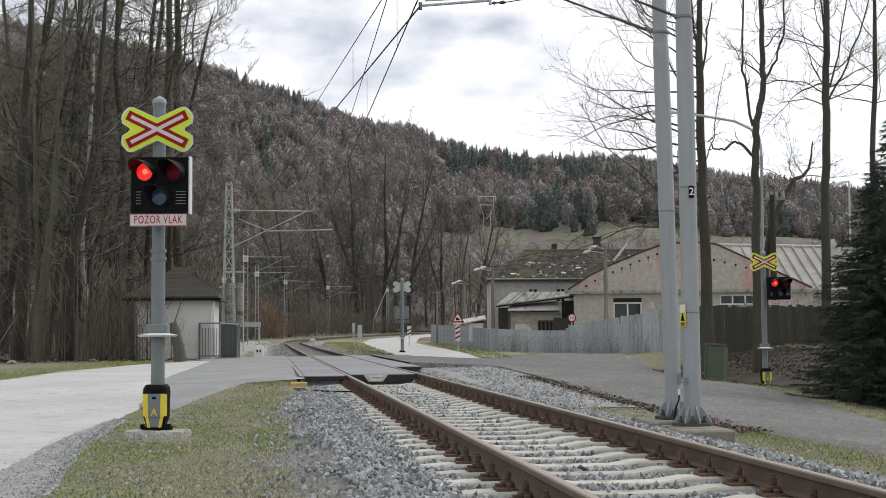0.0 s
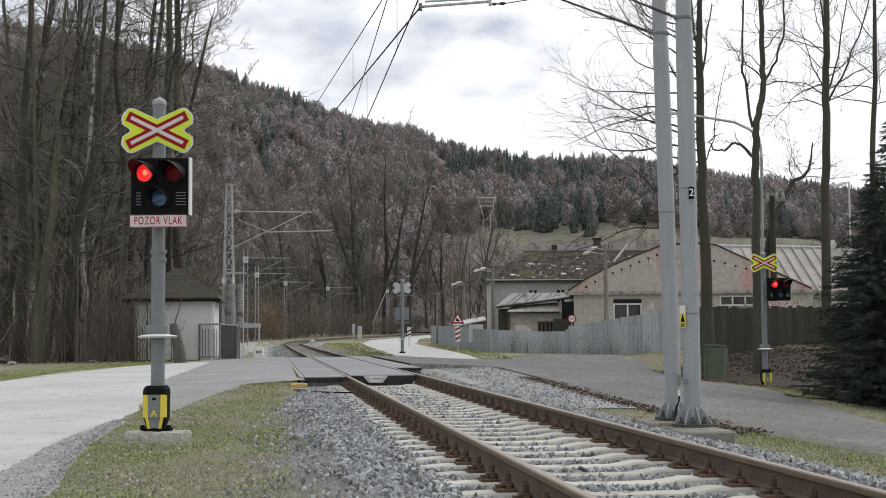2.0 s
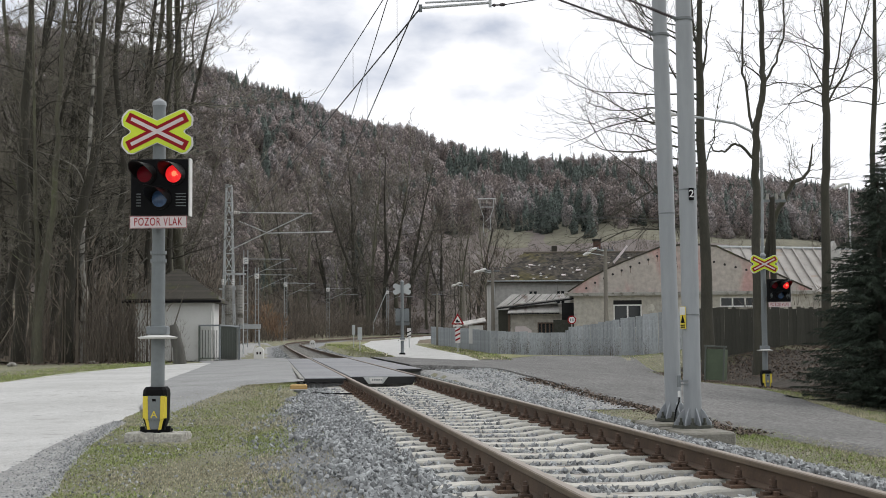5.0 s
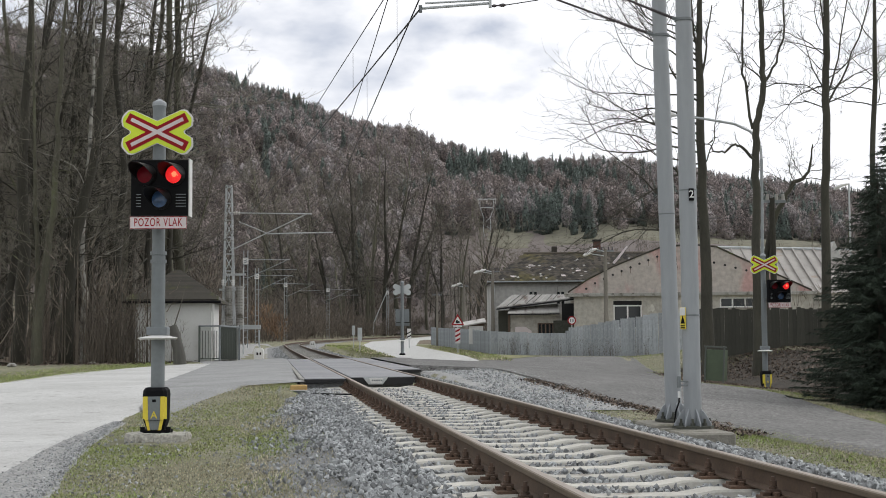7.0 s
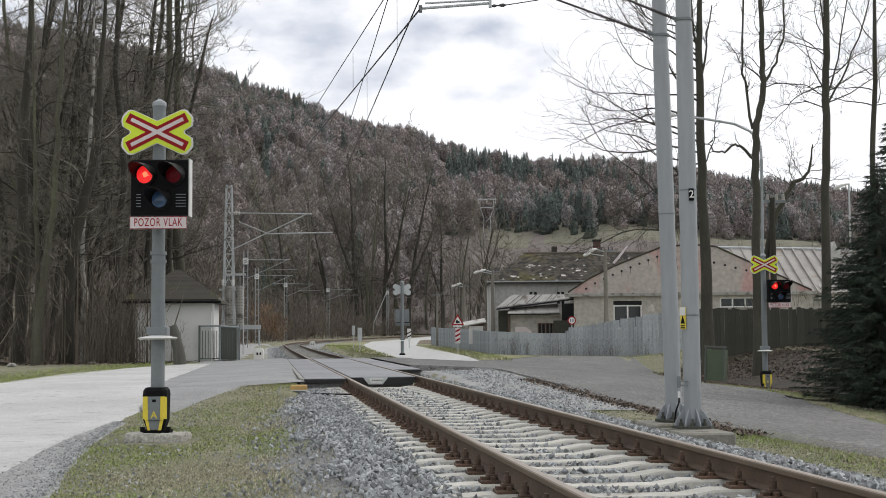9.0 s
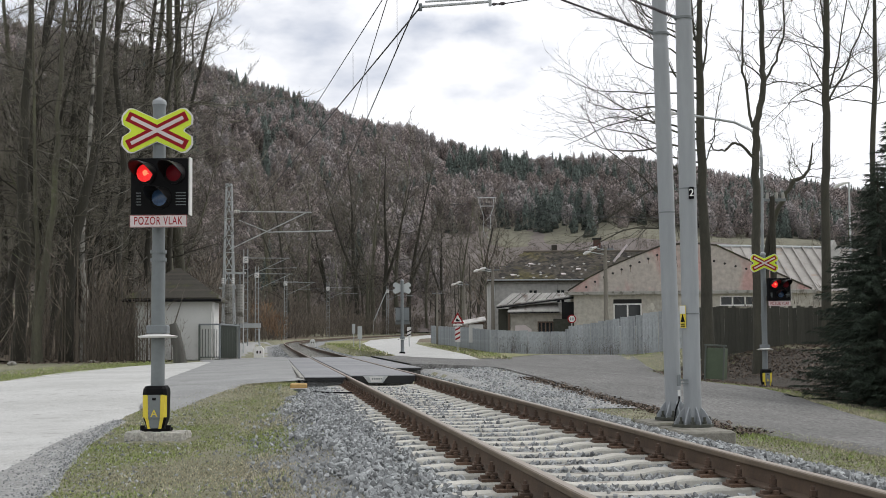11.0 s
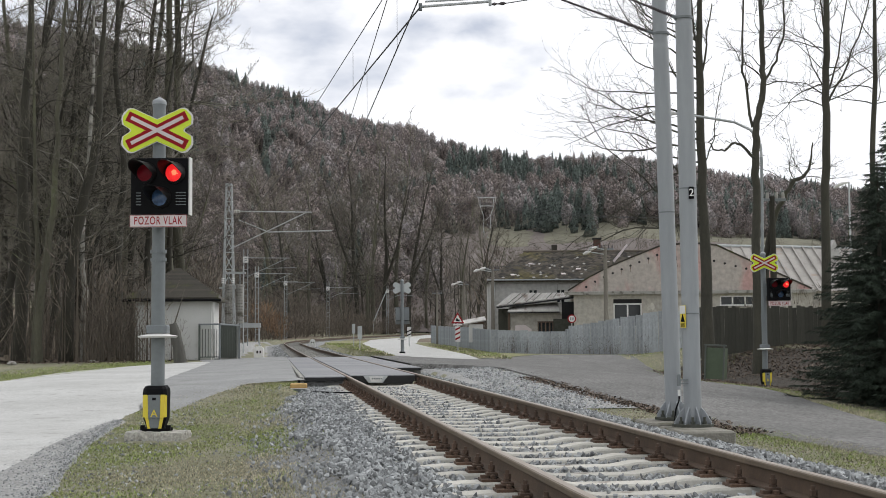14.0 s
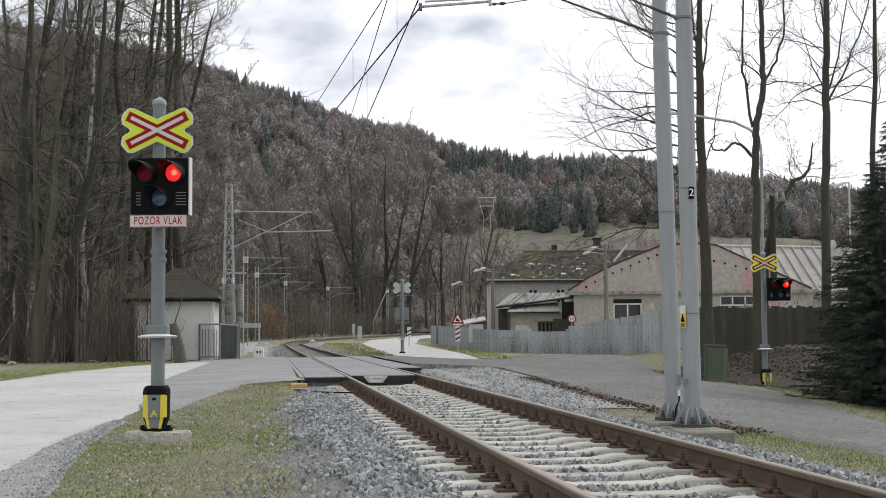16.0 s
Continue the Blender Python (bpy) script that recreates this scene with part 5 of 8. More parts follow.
def hall():
    """Workshop hall with a pinkish gable towards the track."""
    g = thing("workshop_hall", (7.4, 80.0, -0.35, 0, 0, -6), "single-storey workshop hall with a faded pink arched gable", "building")
    E, L = 3.55, 14.2
    holes = [(2.68, 4.35, 1.55, 3.2), (8.9, 11.1, 2.75, 3.35)]
    part("wall_front", wall_with_openings(0.35, L - 0.1, 0, E, 0, 0.3, holes), M_BEIGE, g)
    arch = [(0.0, E + 0.12), (L, E + 0.12), (11.2, E + 1.55), (8.72, E + 2.75), (7.1, E + 2.9), (5.44, E + 2.72), (4.2, E + 2.25), (2.6, E + 1.6), (1.3, E + 0.95)]
    gable = part("gable", Shape().slab(arch, -0.02, 0.3), M_PINK, g, "faded pink plastered gable")
    part("cornice", Shape().box((L / 2, -0.02, E + 0.02), (L + 0.4, 0.5, 0.2), bevel=0.03), M_CONCRETE, g, "grey cornice")
    # vents are dark discs on the plaster, shade of holes painted in
    for k in range(9):
        x = 1.1 + 0.525 * k
        z = E + 0.39 + 1.85 * (k / 8) ** 0.85
        part("vent_hole", Shape().tube([(x, -0.03, z), (x, 0.0, z)], 0.075, 6), M_DARK, gable)
    for k in range(4):
        part("vent_hole", Shape().tube([(8.6 + 0.62 * k, -0.03, E + 1.85 - 0.16 * k), (8.6 + 0.62 * k, 0.0, E + 1.85 - 0.16 * k)], 0.075, 6), M_DARK, gable)
    rng = random.Random(77)
    for k in range(9):
        x = 1.1 + 0.525 * k
        z = E + 0.39 + 1.85 * (k / 8) ** 0.85
        w, d = rng.uniform(0.012, 0.03), rng.uniform(0.12, 0.4)
        if k % 3 and z - d > E + 0.2:
            part("streak", Shape().slab([(x - w * 0.4, z - d), (x + w * 0.4, z - d), (x + w, z - 0.05), (x - w, z - 0.05)], -0.024, -0.0205), M_BROWN, gable, "dark water streak below a vent hole")
    for cx, cz, rad in ((5.0, 2.1, 0.42), (5.35, 1.5, 0.5), (4.9, 2.75, 0.25), (1.4, 0.9, 0.5), (6.6, 2.2, 0.6)):
        n = 11
        ring = [(cx + rad * rng.uniform(0.6, 1.1) * math.cos(6.283 * i / n), cz + rad * rng.uniform(0.6, 1.2) * math.sin(6.283 * i / n)) for i in range(n)]
        part("bare_patch", Shape().slab(ring, -0.006, 0.0), M_SLEEPER, g, "pale patch of fallen plaster")
    pts = [(0.0, E + 0.12)] + [(1.3, E + 0.95), (2.6, E + 1.6), (4.2, E + 2.25), (5.44, E + 2.72), (7.1, E + 2.9), (8.72, E + 2.75), (11.2, E + 1.55), (14.2, E + 0.12)]
    roof = Shape().strip([(x, -0.04, z + 0.10) for x, z in pts], [(x, 12, z + 0.10) for x, z in pts], across=2)
    roof.strip([(x, 12, z + 0.02) for x, z in pts], [(x, -0.04, z + 0.02) for x, z in pts], across=2)
    part("roof", roof, M_DARKTILE, g, "dark roof felt")
    part("verge_board", Shape().tube([(x, -0.03, z + 0.06) for x, z in pts], 0.06, 4), M_DARKTILE, g)
    part("wall_back", Shape().box((L / 2, 11.8, E / 2), (L, 0.3, E)), M_BEIGE, g)
    for xx in (0.5, L - 0.25):
        part("wall_side", Shape().box((xx, 6, E / 2), (0.3, 11.3, E)), M_BEIGE, g)
    w = window(g, 2.68, 4.35, 1.55, 2.95, 0, 1)
    # solid filler above the window, coloured as the shade of a gap
    part("shutter_box", Shape().box((3.51, 0.12, 3.08), (1.67, 0.1, 0.25)), M_DARK, g, "dark filler painted as the shade of a lintel gap")
    window(g, 8.9, 11.1, 2.75, 3.35, 0, 2)
    part("dish", Shape().tube([(4.75, -0.2, 2.9), (4.75, -0.12, 2.9)], [0.11, 0.04], 12), M_BEIGE, g, "small pale round cover")
    part("dish", Shape().tube([(4.75, -0.2, 2.3), (4.75, -0.12, 2.3)], [0.11, 0.04], 12), M_BEIGE, g, "small pale round cover")


hall()


def sheet_hall():
    """Second hall with a pale ribbed metal roof."""
    g = thing("metal_roofed_hall", (16.0, 92.0, -0.35), "long hall with a pale ribbed sheet metal roof", "building")
    part("wall_front", Shape().box((7.5, -6.0, 1.95), (15, 0.3, 3.9)), M_BEIGE, g)
    part("wall_back", Shape().box((7.5, 6.0, 1.95), (15, 0.3, 3.9)), M_BEIGE, g)
    for xx in (0.15, 14.85):
        part("wall_gable", Shape().slab([(-5.85, 0), (5.85, 0), (5.85, 3.85), (0, 6.9), (-5.85, 3.85)], -0.15, 0.15, Matrix.Translation((xx, 0, 0)) @ Matrix.Rotation(math.pi / 2, 4, "Z")), M_BEIGE, g)
    r = part("roof", Shape().add([(-0.3, -6.4, 3.9), (15.3, -6.4, 3.7), (15.3, 0, 6.8), (-0.3, 0, 7.15), (15.3, 6.4, 3.7), (-0.3, 6.4, 3.9)], [(0, 1, 2, 3), (3, 2, 4, 5)]), M_SHEET, g, "pale ribbed metal roof")
    me = Shape().tube([(0, -6.4, 0.04), (0, 0, 3.25)], 0.06, 4).mesh("seam", M_SHEET)
    for k in range(22):
        x = 0.2 + 0.7 * k
        part("seam", me, None, r, m=pose(x, 0, 3.9 - 0.2 * x / 15.3))
    part("dormer", Shape().slab([(-0.55, 0), (0.55, 0), (0.0, 1.35)], -0.5, 1.6, Matrix.Translation((10.4, -1.0, 6.05))), M_GREYPLASTER, g, "small pale gabled dormer")
    part("ridge_cap", Shape().tube([(-0.3, 0, 7.2), (15.3, 0, 6.85)], 0.1, 6), M_GALV, r)


sheet_hall()


# ---- fences ----
def sheet_fence():
    """Grey sheet fence along the side road and the valley road."""
    g = thing("sheet_fence", (0, 0, 0), "long weathered grey sheet metal fence", "fence")
    rng = random.Random(8)
    line = [((-1.3, 140.0), 1.85), ((1.78, 95.0), 1.5), ((2.48, 71.0), 1.22), ((6.3, 69.2), 1.12), ((6.4, 69.1), 1.4), ((10.6, 66.5), 2.15), ((12.5, 65.5), 2.2)]
    for (a, ha), (b, hb) in zip(line, line[1:]):
        A, B = Vector((*a, 0)), Vector((*b, 0))
        n = max(1, round((B - A).length / 0.42))
        turn = math.atan2(B.y - A.y, B.x - A.x)
        for k in range(n):
            p = A.lerp(B, (k + 0.5) / n)
            h = ha + (hb - ha) * (k + 0.5) / n + rng.uniform(-0.03, 0.03)
            s = Shape().box((0, 0, h / 2 - 0.12), ((B - A).length / n - 0.012, 0.025, h + 0.24)).tube([(-0.1, -0.02, -0.05), (-0.1, -0.02, h - 0.01)], 0.018, 4).tube([(0.1, -0.02, -0.05), (0.1, -0.02, h - 0.01)], 0.018, 4)
            part("sheet", s, M_FENCE, g, m=pose(p.x, p.y, land(p.x, p.y) - 0.0, 0, rng.uniform(-1, 1), math.degrees(turn) + rng.uniform(-2, 2)))


sheet_fence()


def board_fence():
    g = thing("board_fence", (0, 0, 0), "dark weathered wooden board fence on the bank", "fence")
    rng = random.Random(5)
    A, B = Vector((9.6, 54.0, 0)), Vector((17.5, 47.0, 0))
    n = 62
    turn = math.degrees(math.atan2(B.y - A.y, B.x - A.x))
    for k in range(n):
        p = A.lerp(B, (k + 0.5) / n)
        h = 1.004 + 0.0193 * p.y - land(p.x, p.y) + rng.uniform(-0.05, 0.05)
        part("board", Shape().box((0, 0, h / 2), (0.168, 0.025, h), bevel=0.006), M_DARKWOOD, g, m=pose(p.x, p.y + rng.uniform(-0.012, 0.012), land(p.x, p.y) - 0.2, 0, rng.uniform(-0.4, 0.4), turn))
    for h in (0.5, 1.35):
        part("rail_board", Shape().tube([(A.x, A.y + 0.05, h + 0.1), (B.x, B.y + 0.05, h)], 0.045, 4), M_DARKWOOD, g)


board_fence()


# ---- distance: hills, meadow, woods ----
def hills():
    xs = [-1500, -1100, -800, -600] + [-500 + 20 * i for i in range(56)] + [700, 900, 1200, 1600]
    ys = [236 + 16 * i for i in range(48)] + [1050, 1200, 1500]
    w = len(xs)
    v = [(x, y, hill(x, y)) for y in ys for x in xs]
    f = [(r * w + c, r * w + c + 1, (r + 1) * w + c + 1, (r + 1) * w + c) for r in range(len(ys) - 1) for c in range(w - 1)]
    tagged(part("hillside", Shape().add(v, f), M_HILL, smooth=True), "brown leafless wooded hillside closing the valley", "hill", kind="structure")
    m = Shape()
    xs = [8 + 4 * i for i in range(48)]
    ys = [412 + 5 * i for i in range(19)]
    w = len(xs)
    m.add([(x, y, hill(x, y) + (-2.0 if x in (xs[0], xs[-1]) or y in (ys[0], ys[-1]) else 0.5)) for y in ys for x in xs], [(r * w + c, r * w + c + 1, (r + 1) * w + c + 1, (r + 1) * w + c) for r in range(len(ys) - 1) for c in range(w - 1)])
    tagged(part("meadow", m, M_MEADOW, smooth=True), "pale dry meadow at the foot of the hill", "meadow", kind="structure")


hills()


def brush_template(rng, n, wide=1.0, low=0.22, spread=1.0):
    """Triangles of one bare bush of height 1, in upright slivers."""
    t = []
    t.append((np.array([-0.010, 0, 0]), np.array([0.010, 0, 0]), np.array([0, 0, 0.95])))
    t.append((np.array([0, -0.010, 0]), np.array([0, 0.010, 0]), np.array([0, 0, 0.95])))
    for k in range(n):
        z = rng.uniform(low, 0.88)
        a = rng.uniform(0, 6.283)
        d = np.array([math.cos(a), math.sin(a), 0])
        reach = rng.uniform(0.08, 0.33) * (1.15 - abs(z - 0.5)) * spread
        root = d * reach * rng.uniform(0.35, 0.85) + np.array([0, 0, z])
        tip = d * reach + np.array([0, 0, min(1.0 - 0.5 * reach, z + rng.uniform(0.08, 0.22))])
        side = np.cross(tip - root, rng.normal(size=3))
        side *= rng.uniform(0.006, 0.016) * wide / max(1e-6, np.linalg.norm(side))
        t.append((root - side, root + side, tip))
    return np.array(t).reshape(-1, 3), np.arange(3 * len(t)).reshape(-1, 3)


def crown_template(rng, n, kind):
    """One far tree of height 1: a lumpy soft crown (round, tapering or conifer) with n loose sprays round its rim."""
    V, F = [], []

    def lump(cx, cy, cz, rx, rz, sides, rings, cone):
        k0 = len(V)
        V.append((cx, cy, cz - rz))
        for i in range(1, rings):
            u = 0.05 + 0.9 * (i - 1) / (rings - 1) if cone else i / rings
            z = cz - rz + 2 * rz * u
            r = rx * (1.05 - u) if cone else rx * math.sin(math.pi * u) ** 0.8
            for j in range(sides):
                t = 2 * math.pi * (j + 0.5 * (i % 2)) / sides
                q = r * rng.uniform(0.55, 1.30)
                V.append((cx + q * math.cos(t), cy + q * math.sin(t), z + rz * rng.uniform(-0.12, 0.12)))
        V.append((cx, cy, cz + rz))
        last = len(V) - 1
        for j in range(sides):
            F.append((k0, k0 + 1 + (j + 1) % sides, k0 + 1 + j))
            F.append((last, last - sides + j, last - sides + (j + 1) % sides))
        for i in range(rings - 2):
            for j in range(sides):
                p, q = k0 + 1 + i * sides + j, k0 + 1 + i * sides + (j + 1) % sides
                F.append((p, q, q + sides))
                F.append((p, q + sides, p + sides))

    if kind == "conifer":
        lump(0, 0, 0.52, 0.17, 0.48, 6, 5, True)
    elif kind == "taper":
        lump(0, 0, 0.54, 0.20, 0.44, 6, 5, True)
    else:
        lump(0, 0, 0.58, 0.20, 0.36, 6, 4, False)
        t = rng.uniform(0, 6.283)
        lump(0.11 * math.cos(t), 0.11 * math.sin(t), rng.uniform(0.5, 0.78), 0.13, 0.2, 5, 3, False)
    for x, y in ((0.012, 0), (0, 0.012)):
        k = len(V)
        V += [(-x, -y, 0), (x, y, 0), (0, 0, 1.02)]
        F.append((k, k + 1, k + 2))
    for i in range(n):
        t, u = rng.uniform(0, 6.283), rng.uniform(0.2, 1.0)
        r = 0.19 * (1.1 - u) if kind != "round" else 0.21 * math.sin(math.pi * min(0.95, 0.1 + u * 0.85)) ** 0.7
        d = np.array([math.cos(t), math.sin(t), 0.0])
        c = d * r * 0.75 + np.array([0, 0, 0.2 + 0.74 * u])
        way = d * rng.uniform(0.3, 1.0) + np.array([0, 0, rng.uniform(0.2, 1.0) if kind != "conifer" else rng.uniform(-0.6, 0.2)])
        way *= rng.uniform(0.07, 0.13) / np.linalg.norm(way)
        side = np.cross(way, rng.normal(size=3))
        side *= rng.uniform(0.008, 0.018) / max(1e-6, np.linalg.norm(side))
        k = len(V)
        V += [tuple(c - side), tuple(c + side), tuple(c + way)]
        F.append((k, k + 1, k + 2))
    return np.array(V), np.array(F)


def plant(name, spots, templates, material, label, rng, smooth=False):
    """One joined mesh of many plants: each template is (vertices, triangles) at height 1."""
    V, F, at = [], [], 0
    for x, y, z, h in spots:
        m, f = templates[rng.integers(len(templates))]
        a = rng.uniform(0, 6.283)
        r = np.array([[math.cos(a), -math.sin(a), 0], [math.sin(a), math.cos(a), 0], [0, 0, 1]])
        V.append((m @ r.T) * h + (x, y, z))
        F.append(f + at)
        at += len(m)
    v, f = np.concatenate(V).astype(np.float32), np.concatenate(F).astype(np.int32)
    me = bpy.data.meshes.new(name)
    me.vertices.add(len(v))
    me.vertices.foreach_set("co", v.ravel())
    me.loops.add(f.size)
    me.loops.foreach_set("vertex_index", f.ravel())
    me.polygons.add(len(f))
    me.polygons.foreach_set("loop_start", np.arange(0, f.size, 3, dtype=np.int32))
    me.polygons.foreach_set("use_smooth", np.full(len(f), smooth))
    me.update()
    me.validate()
    me.materials.append(material)
    return tagged(new(name, me), label, "woods", kind="stuff")


def in_meadow(x, y):
    return 12 < x < 190 and 418 < y < 442 + 14 * noise.noise((x * 0.03, 0, 0))


def far_woods():
    rng = np.random.default_rng(11)
    tones, pine, bushes = ([], [], []), [], []
    tries, count = 0, 0
    while count < 10000 and tries < 90000:
        tries += 1
        y = 255 + 585 * rng.random() ** 0.8
        x = rng.uniform(-0.40, 0.40) * y
        low = x > -0.004 * y and y < 420
        if in_meadow(x, y) and rng.random() < 0.94:
            continue
        if low and rng.random() < (0.72 if y > 330 else 0.45):
            continue
        k = 0.8 * noise.noise((x * 0.022, y * 0.010, 3.0)) + 0.6 * noise.noise((x * 0.07, y * 0.03, 7.0)) + 0.14 * step(660, 780, y) + (0.24 if x > 0.04 * y and y > 450 else 0.22 if x > -0.02 * y and 480 < y < 640 else 0) + 0.18 * rng.normal()
        z = hill(x, y) - 0.5
        if low:
            bushes.append((x, y, z, rng.uniform(2.5, 6.5)))
            continue
        count += 1
        if k > (0.34 if x > 0.02 * y and y > 640 else 0.30):
            pine.append((x, y, z, rng.uniform(8, 15)))
        else:
            t = noise.noise((x * 0.012, y * 0.006, 20.0)) + 0.35 * rng.normal() + (0.45 * (1 - step(340, 460, y)) if x < -0.07 * y else 0.0)
            tones[0 if t < -0.18 else 1 if t < 0.18 else 2].append((x, y, z, rng.uniform(8, 15)))
    plant("far_bushes", bushes, [brush_template(rng, 60, 0.6, 0.05) for _ in range(10)], M_THICKET, "scattered leafless bushes below the meadow", rng)
    shapes = [crown_template(rng, 22, "round" if k % 3 else "taper") for k in range(14)]
    # the hillside tones hold distance haze in their colour
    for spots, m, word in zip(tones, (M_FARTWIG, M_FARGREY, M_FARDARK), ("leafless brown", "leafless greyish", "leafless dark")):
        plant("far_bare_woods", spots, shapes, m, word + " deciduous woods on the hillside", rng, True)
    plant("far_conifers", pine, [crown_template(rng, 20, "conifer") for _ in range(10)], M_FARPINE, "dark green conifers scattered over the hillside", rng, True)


far_woods()


# ---- trees ----
def twig(shape, rng, p, d, length, rad, wander=0.25, up=0.06):
    """A hair-thin tapered twig with two bends, or one if it is of a far tree."""
    d = Vector(d).normalized()
    e = (d + Vector((rng.gauss(0, wander), rng.gauss(0, wander), rng.gauss(0, wander) + up))).normalized()
    side = d.cross(Vector((rng.gauss(0, 1), rng.gauss(0, 1), rng.gauss(0, 1)))).normalized() * rad
    if rad > 0.015:
        q = p + d * length * 0.5
        shape.add([p - side, p + side, q + side * 0.8, q - side * 0.8, q + e * length * 0.5], [(0, 1, 2, 3), (3, 2, 4)])
        return
    q = p + d * length * 0.4
    r = q + e * length * 0.35
    g = (e + (e - d) * 0.8 + Vector((0, 0, up * 3))).normalized()
    shape.add([p - side, p + side, q + side * 0.85, q - side * 0.85, r + side * 0.6, r - side * 0.6, r + g * length * 0.3], [(0, 1, 2, 3), (3, 2, 4, 5), (5, 4, 6)])


def bare_tree(seed, height, r, first=0.3, limbs=16, reach=0.32, lift=0.9, fork=False, subs=6, twigs=6, fine=0.010, wild=0.15, stray=0.04):
    """Trunk with limbs, and a crown of small branches and twigs, as two shapes."""
    rng = random.Random(seed)
    trunk, crown = Shape(), Shape()

    def grow(shape, p, d, length, rad, n, sides, wander, up, tip=0.35):
        pts, rr = [p], [rad]
        for i in range(n):
            d = (d + Vector((rng.gauss(0, wander), rng.gauss(0, wander), rng.gauss(0, wander) + up))).normalized()
            p = p + d * (length / n)
            pts.append(p)
            rr.append(rad * (1 - (1 - tip) * (i + 1) / n))
        shape.tube(pts, rr, sides, caps=False)
        return pts, rr

    stems = [(Vector((0, 0, 0)), Vector((rng.gauss(0, 0.03), rng.gauss(0, 0.03), 1)), height, r)]
    spine, thick = grow(trunk, *stems[0][:2], height, r, 14, 9, stray, 0.03, 0.10)
    stems = [(spine, thick)]
    if fork:
        k = 4
        stems.append(grow(trunk, spine[k], Vector((rng.choice((-1, 1)) * 0.45, rng.gauss(0, 0.2), 0.85)).normalized(), height * 0.6, thick[k] * 0.75, 9, 7, 0.05, 0.06, 0.12))
    for pts, rr in stems:
        n = limbs if pts is spine else limbs // 2
        lo = first if pts is spine else 0.25
        for i in range(n):
            u = lo + (0.97 - lo) * (i + rng.random()) / n
            k = min(len(pts) - 2, int(u * (len(pts) - 1)))
            p = pts[k].lerp(pts[k + 1], u * (len(pts) - 1) - k)
            a = rng.uniform(0, 6.283)
            d = Vector((math.cos(a), math.sin(a), rng.uniform(0.1, lift))).normalized()
            length = height * reach * rng.uniform(0.55, 1.1) * (1.25 - 0.75 * u)
            lp, lr = grow(trunk, p, d, length, max(fine * 1.5, rr[k] * rng.uniform(0.16, 0.34)), 6, 5, wild, 0.05, 0.15)
            for j in range(subs):
                w = rng.uniform(0.25, 1.0)
                q = min(len(lp) - 2, int(w * (len(lp) - 1)))
                b = lp[q].lerp(lp[q + 1], w * (len(lp) - 1) - q)
                dd = (lp[q + 1] - lp[q]).normalized() + Vector((rng.gauss(0, 0.6), rng.gauss(0, 0.6), rng.gauss(0.25, 0.35)))
                sp, sr = grow(crown, b, dd.normalized(), length * rng.uniform(0.22, 0.52), max(fine, lr[q] * 0.5), 5, 3, 0.30, 0.05, 0.3)
                for t in range(twigs):
                    x = rng.uniform(0.2, 1.0)
                    c = min(len(sp) - 2, int(x * (len(sp) - 1)))
                    tp = sp[c].lerp(sp[c + 1], x * (len(sp) - 1) - c)
                    td = (sp[c + 1] - sp[c]).normalized() + Vector((rng.gauss(0, 0.6), rng.gauss(0, 0.6), rng.gauss(0.2, 0.35)))
                    twig(crown, rng, tp, td, length * rng.uniform(0.07, 0.22), fine * 0.8, 0.45)
    return trunk, crown


def tree_thing(shapes, m, bark, label, group=""):
    g = thing("tree", m, label, "tree", group)
    part("trunk", shapes[0], bark, g, smooth=True)
    part("crown", shapes[1], M_TWIG, g, "bare twiggy crown")
    return g


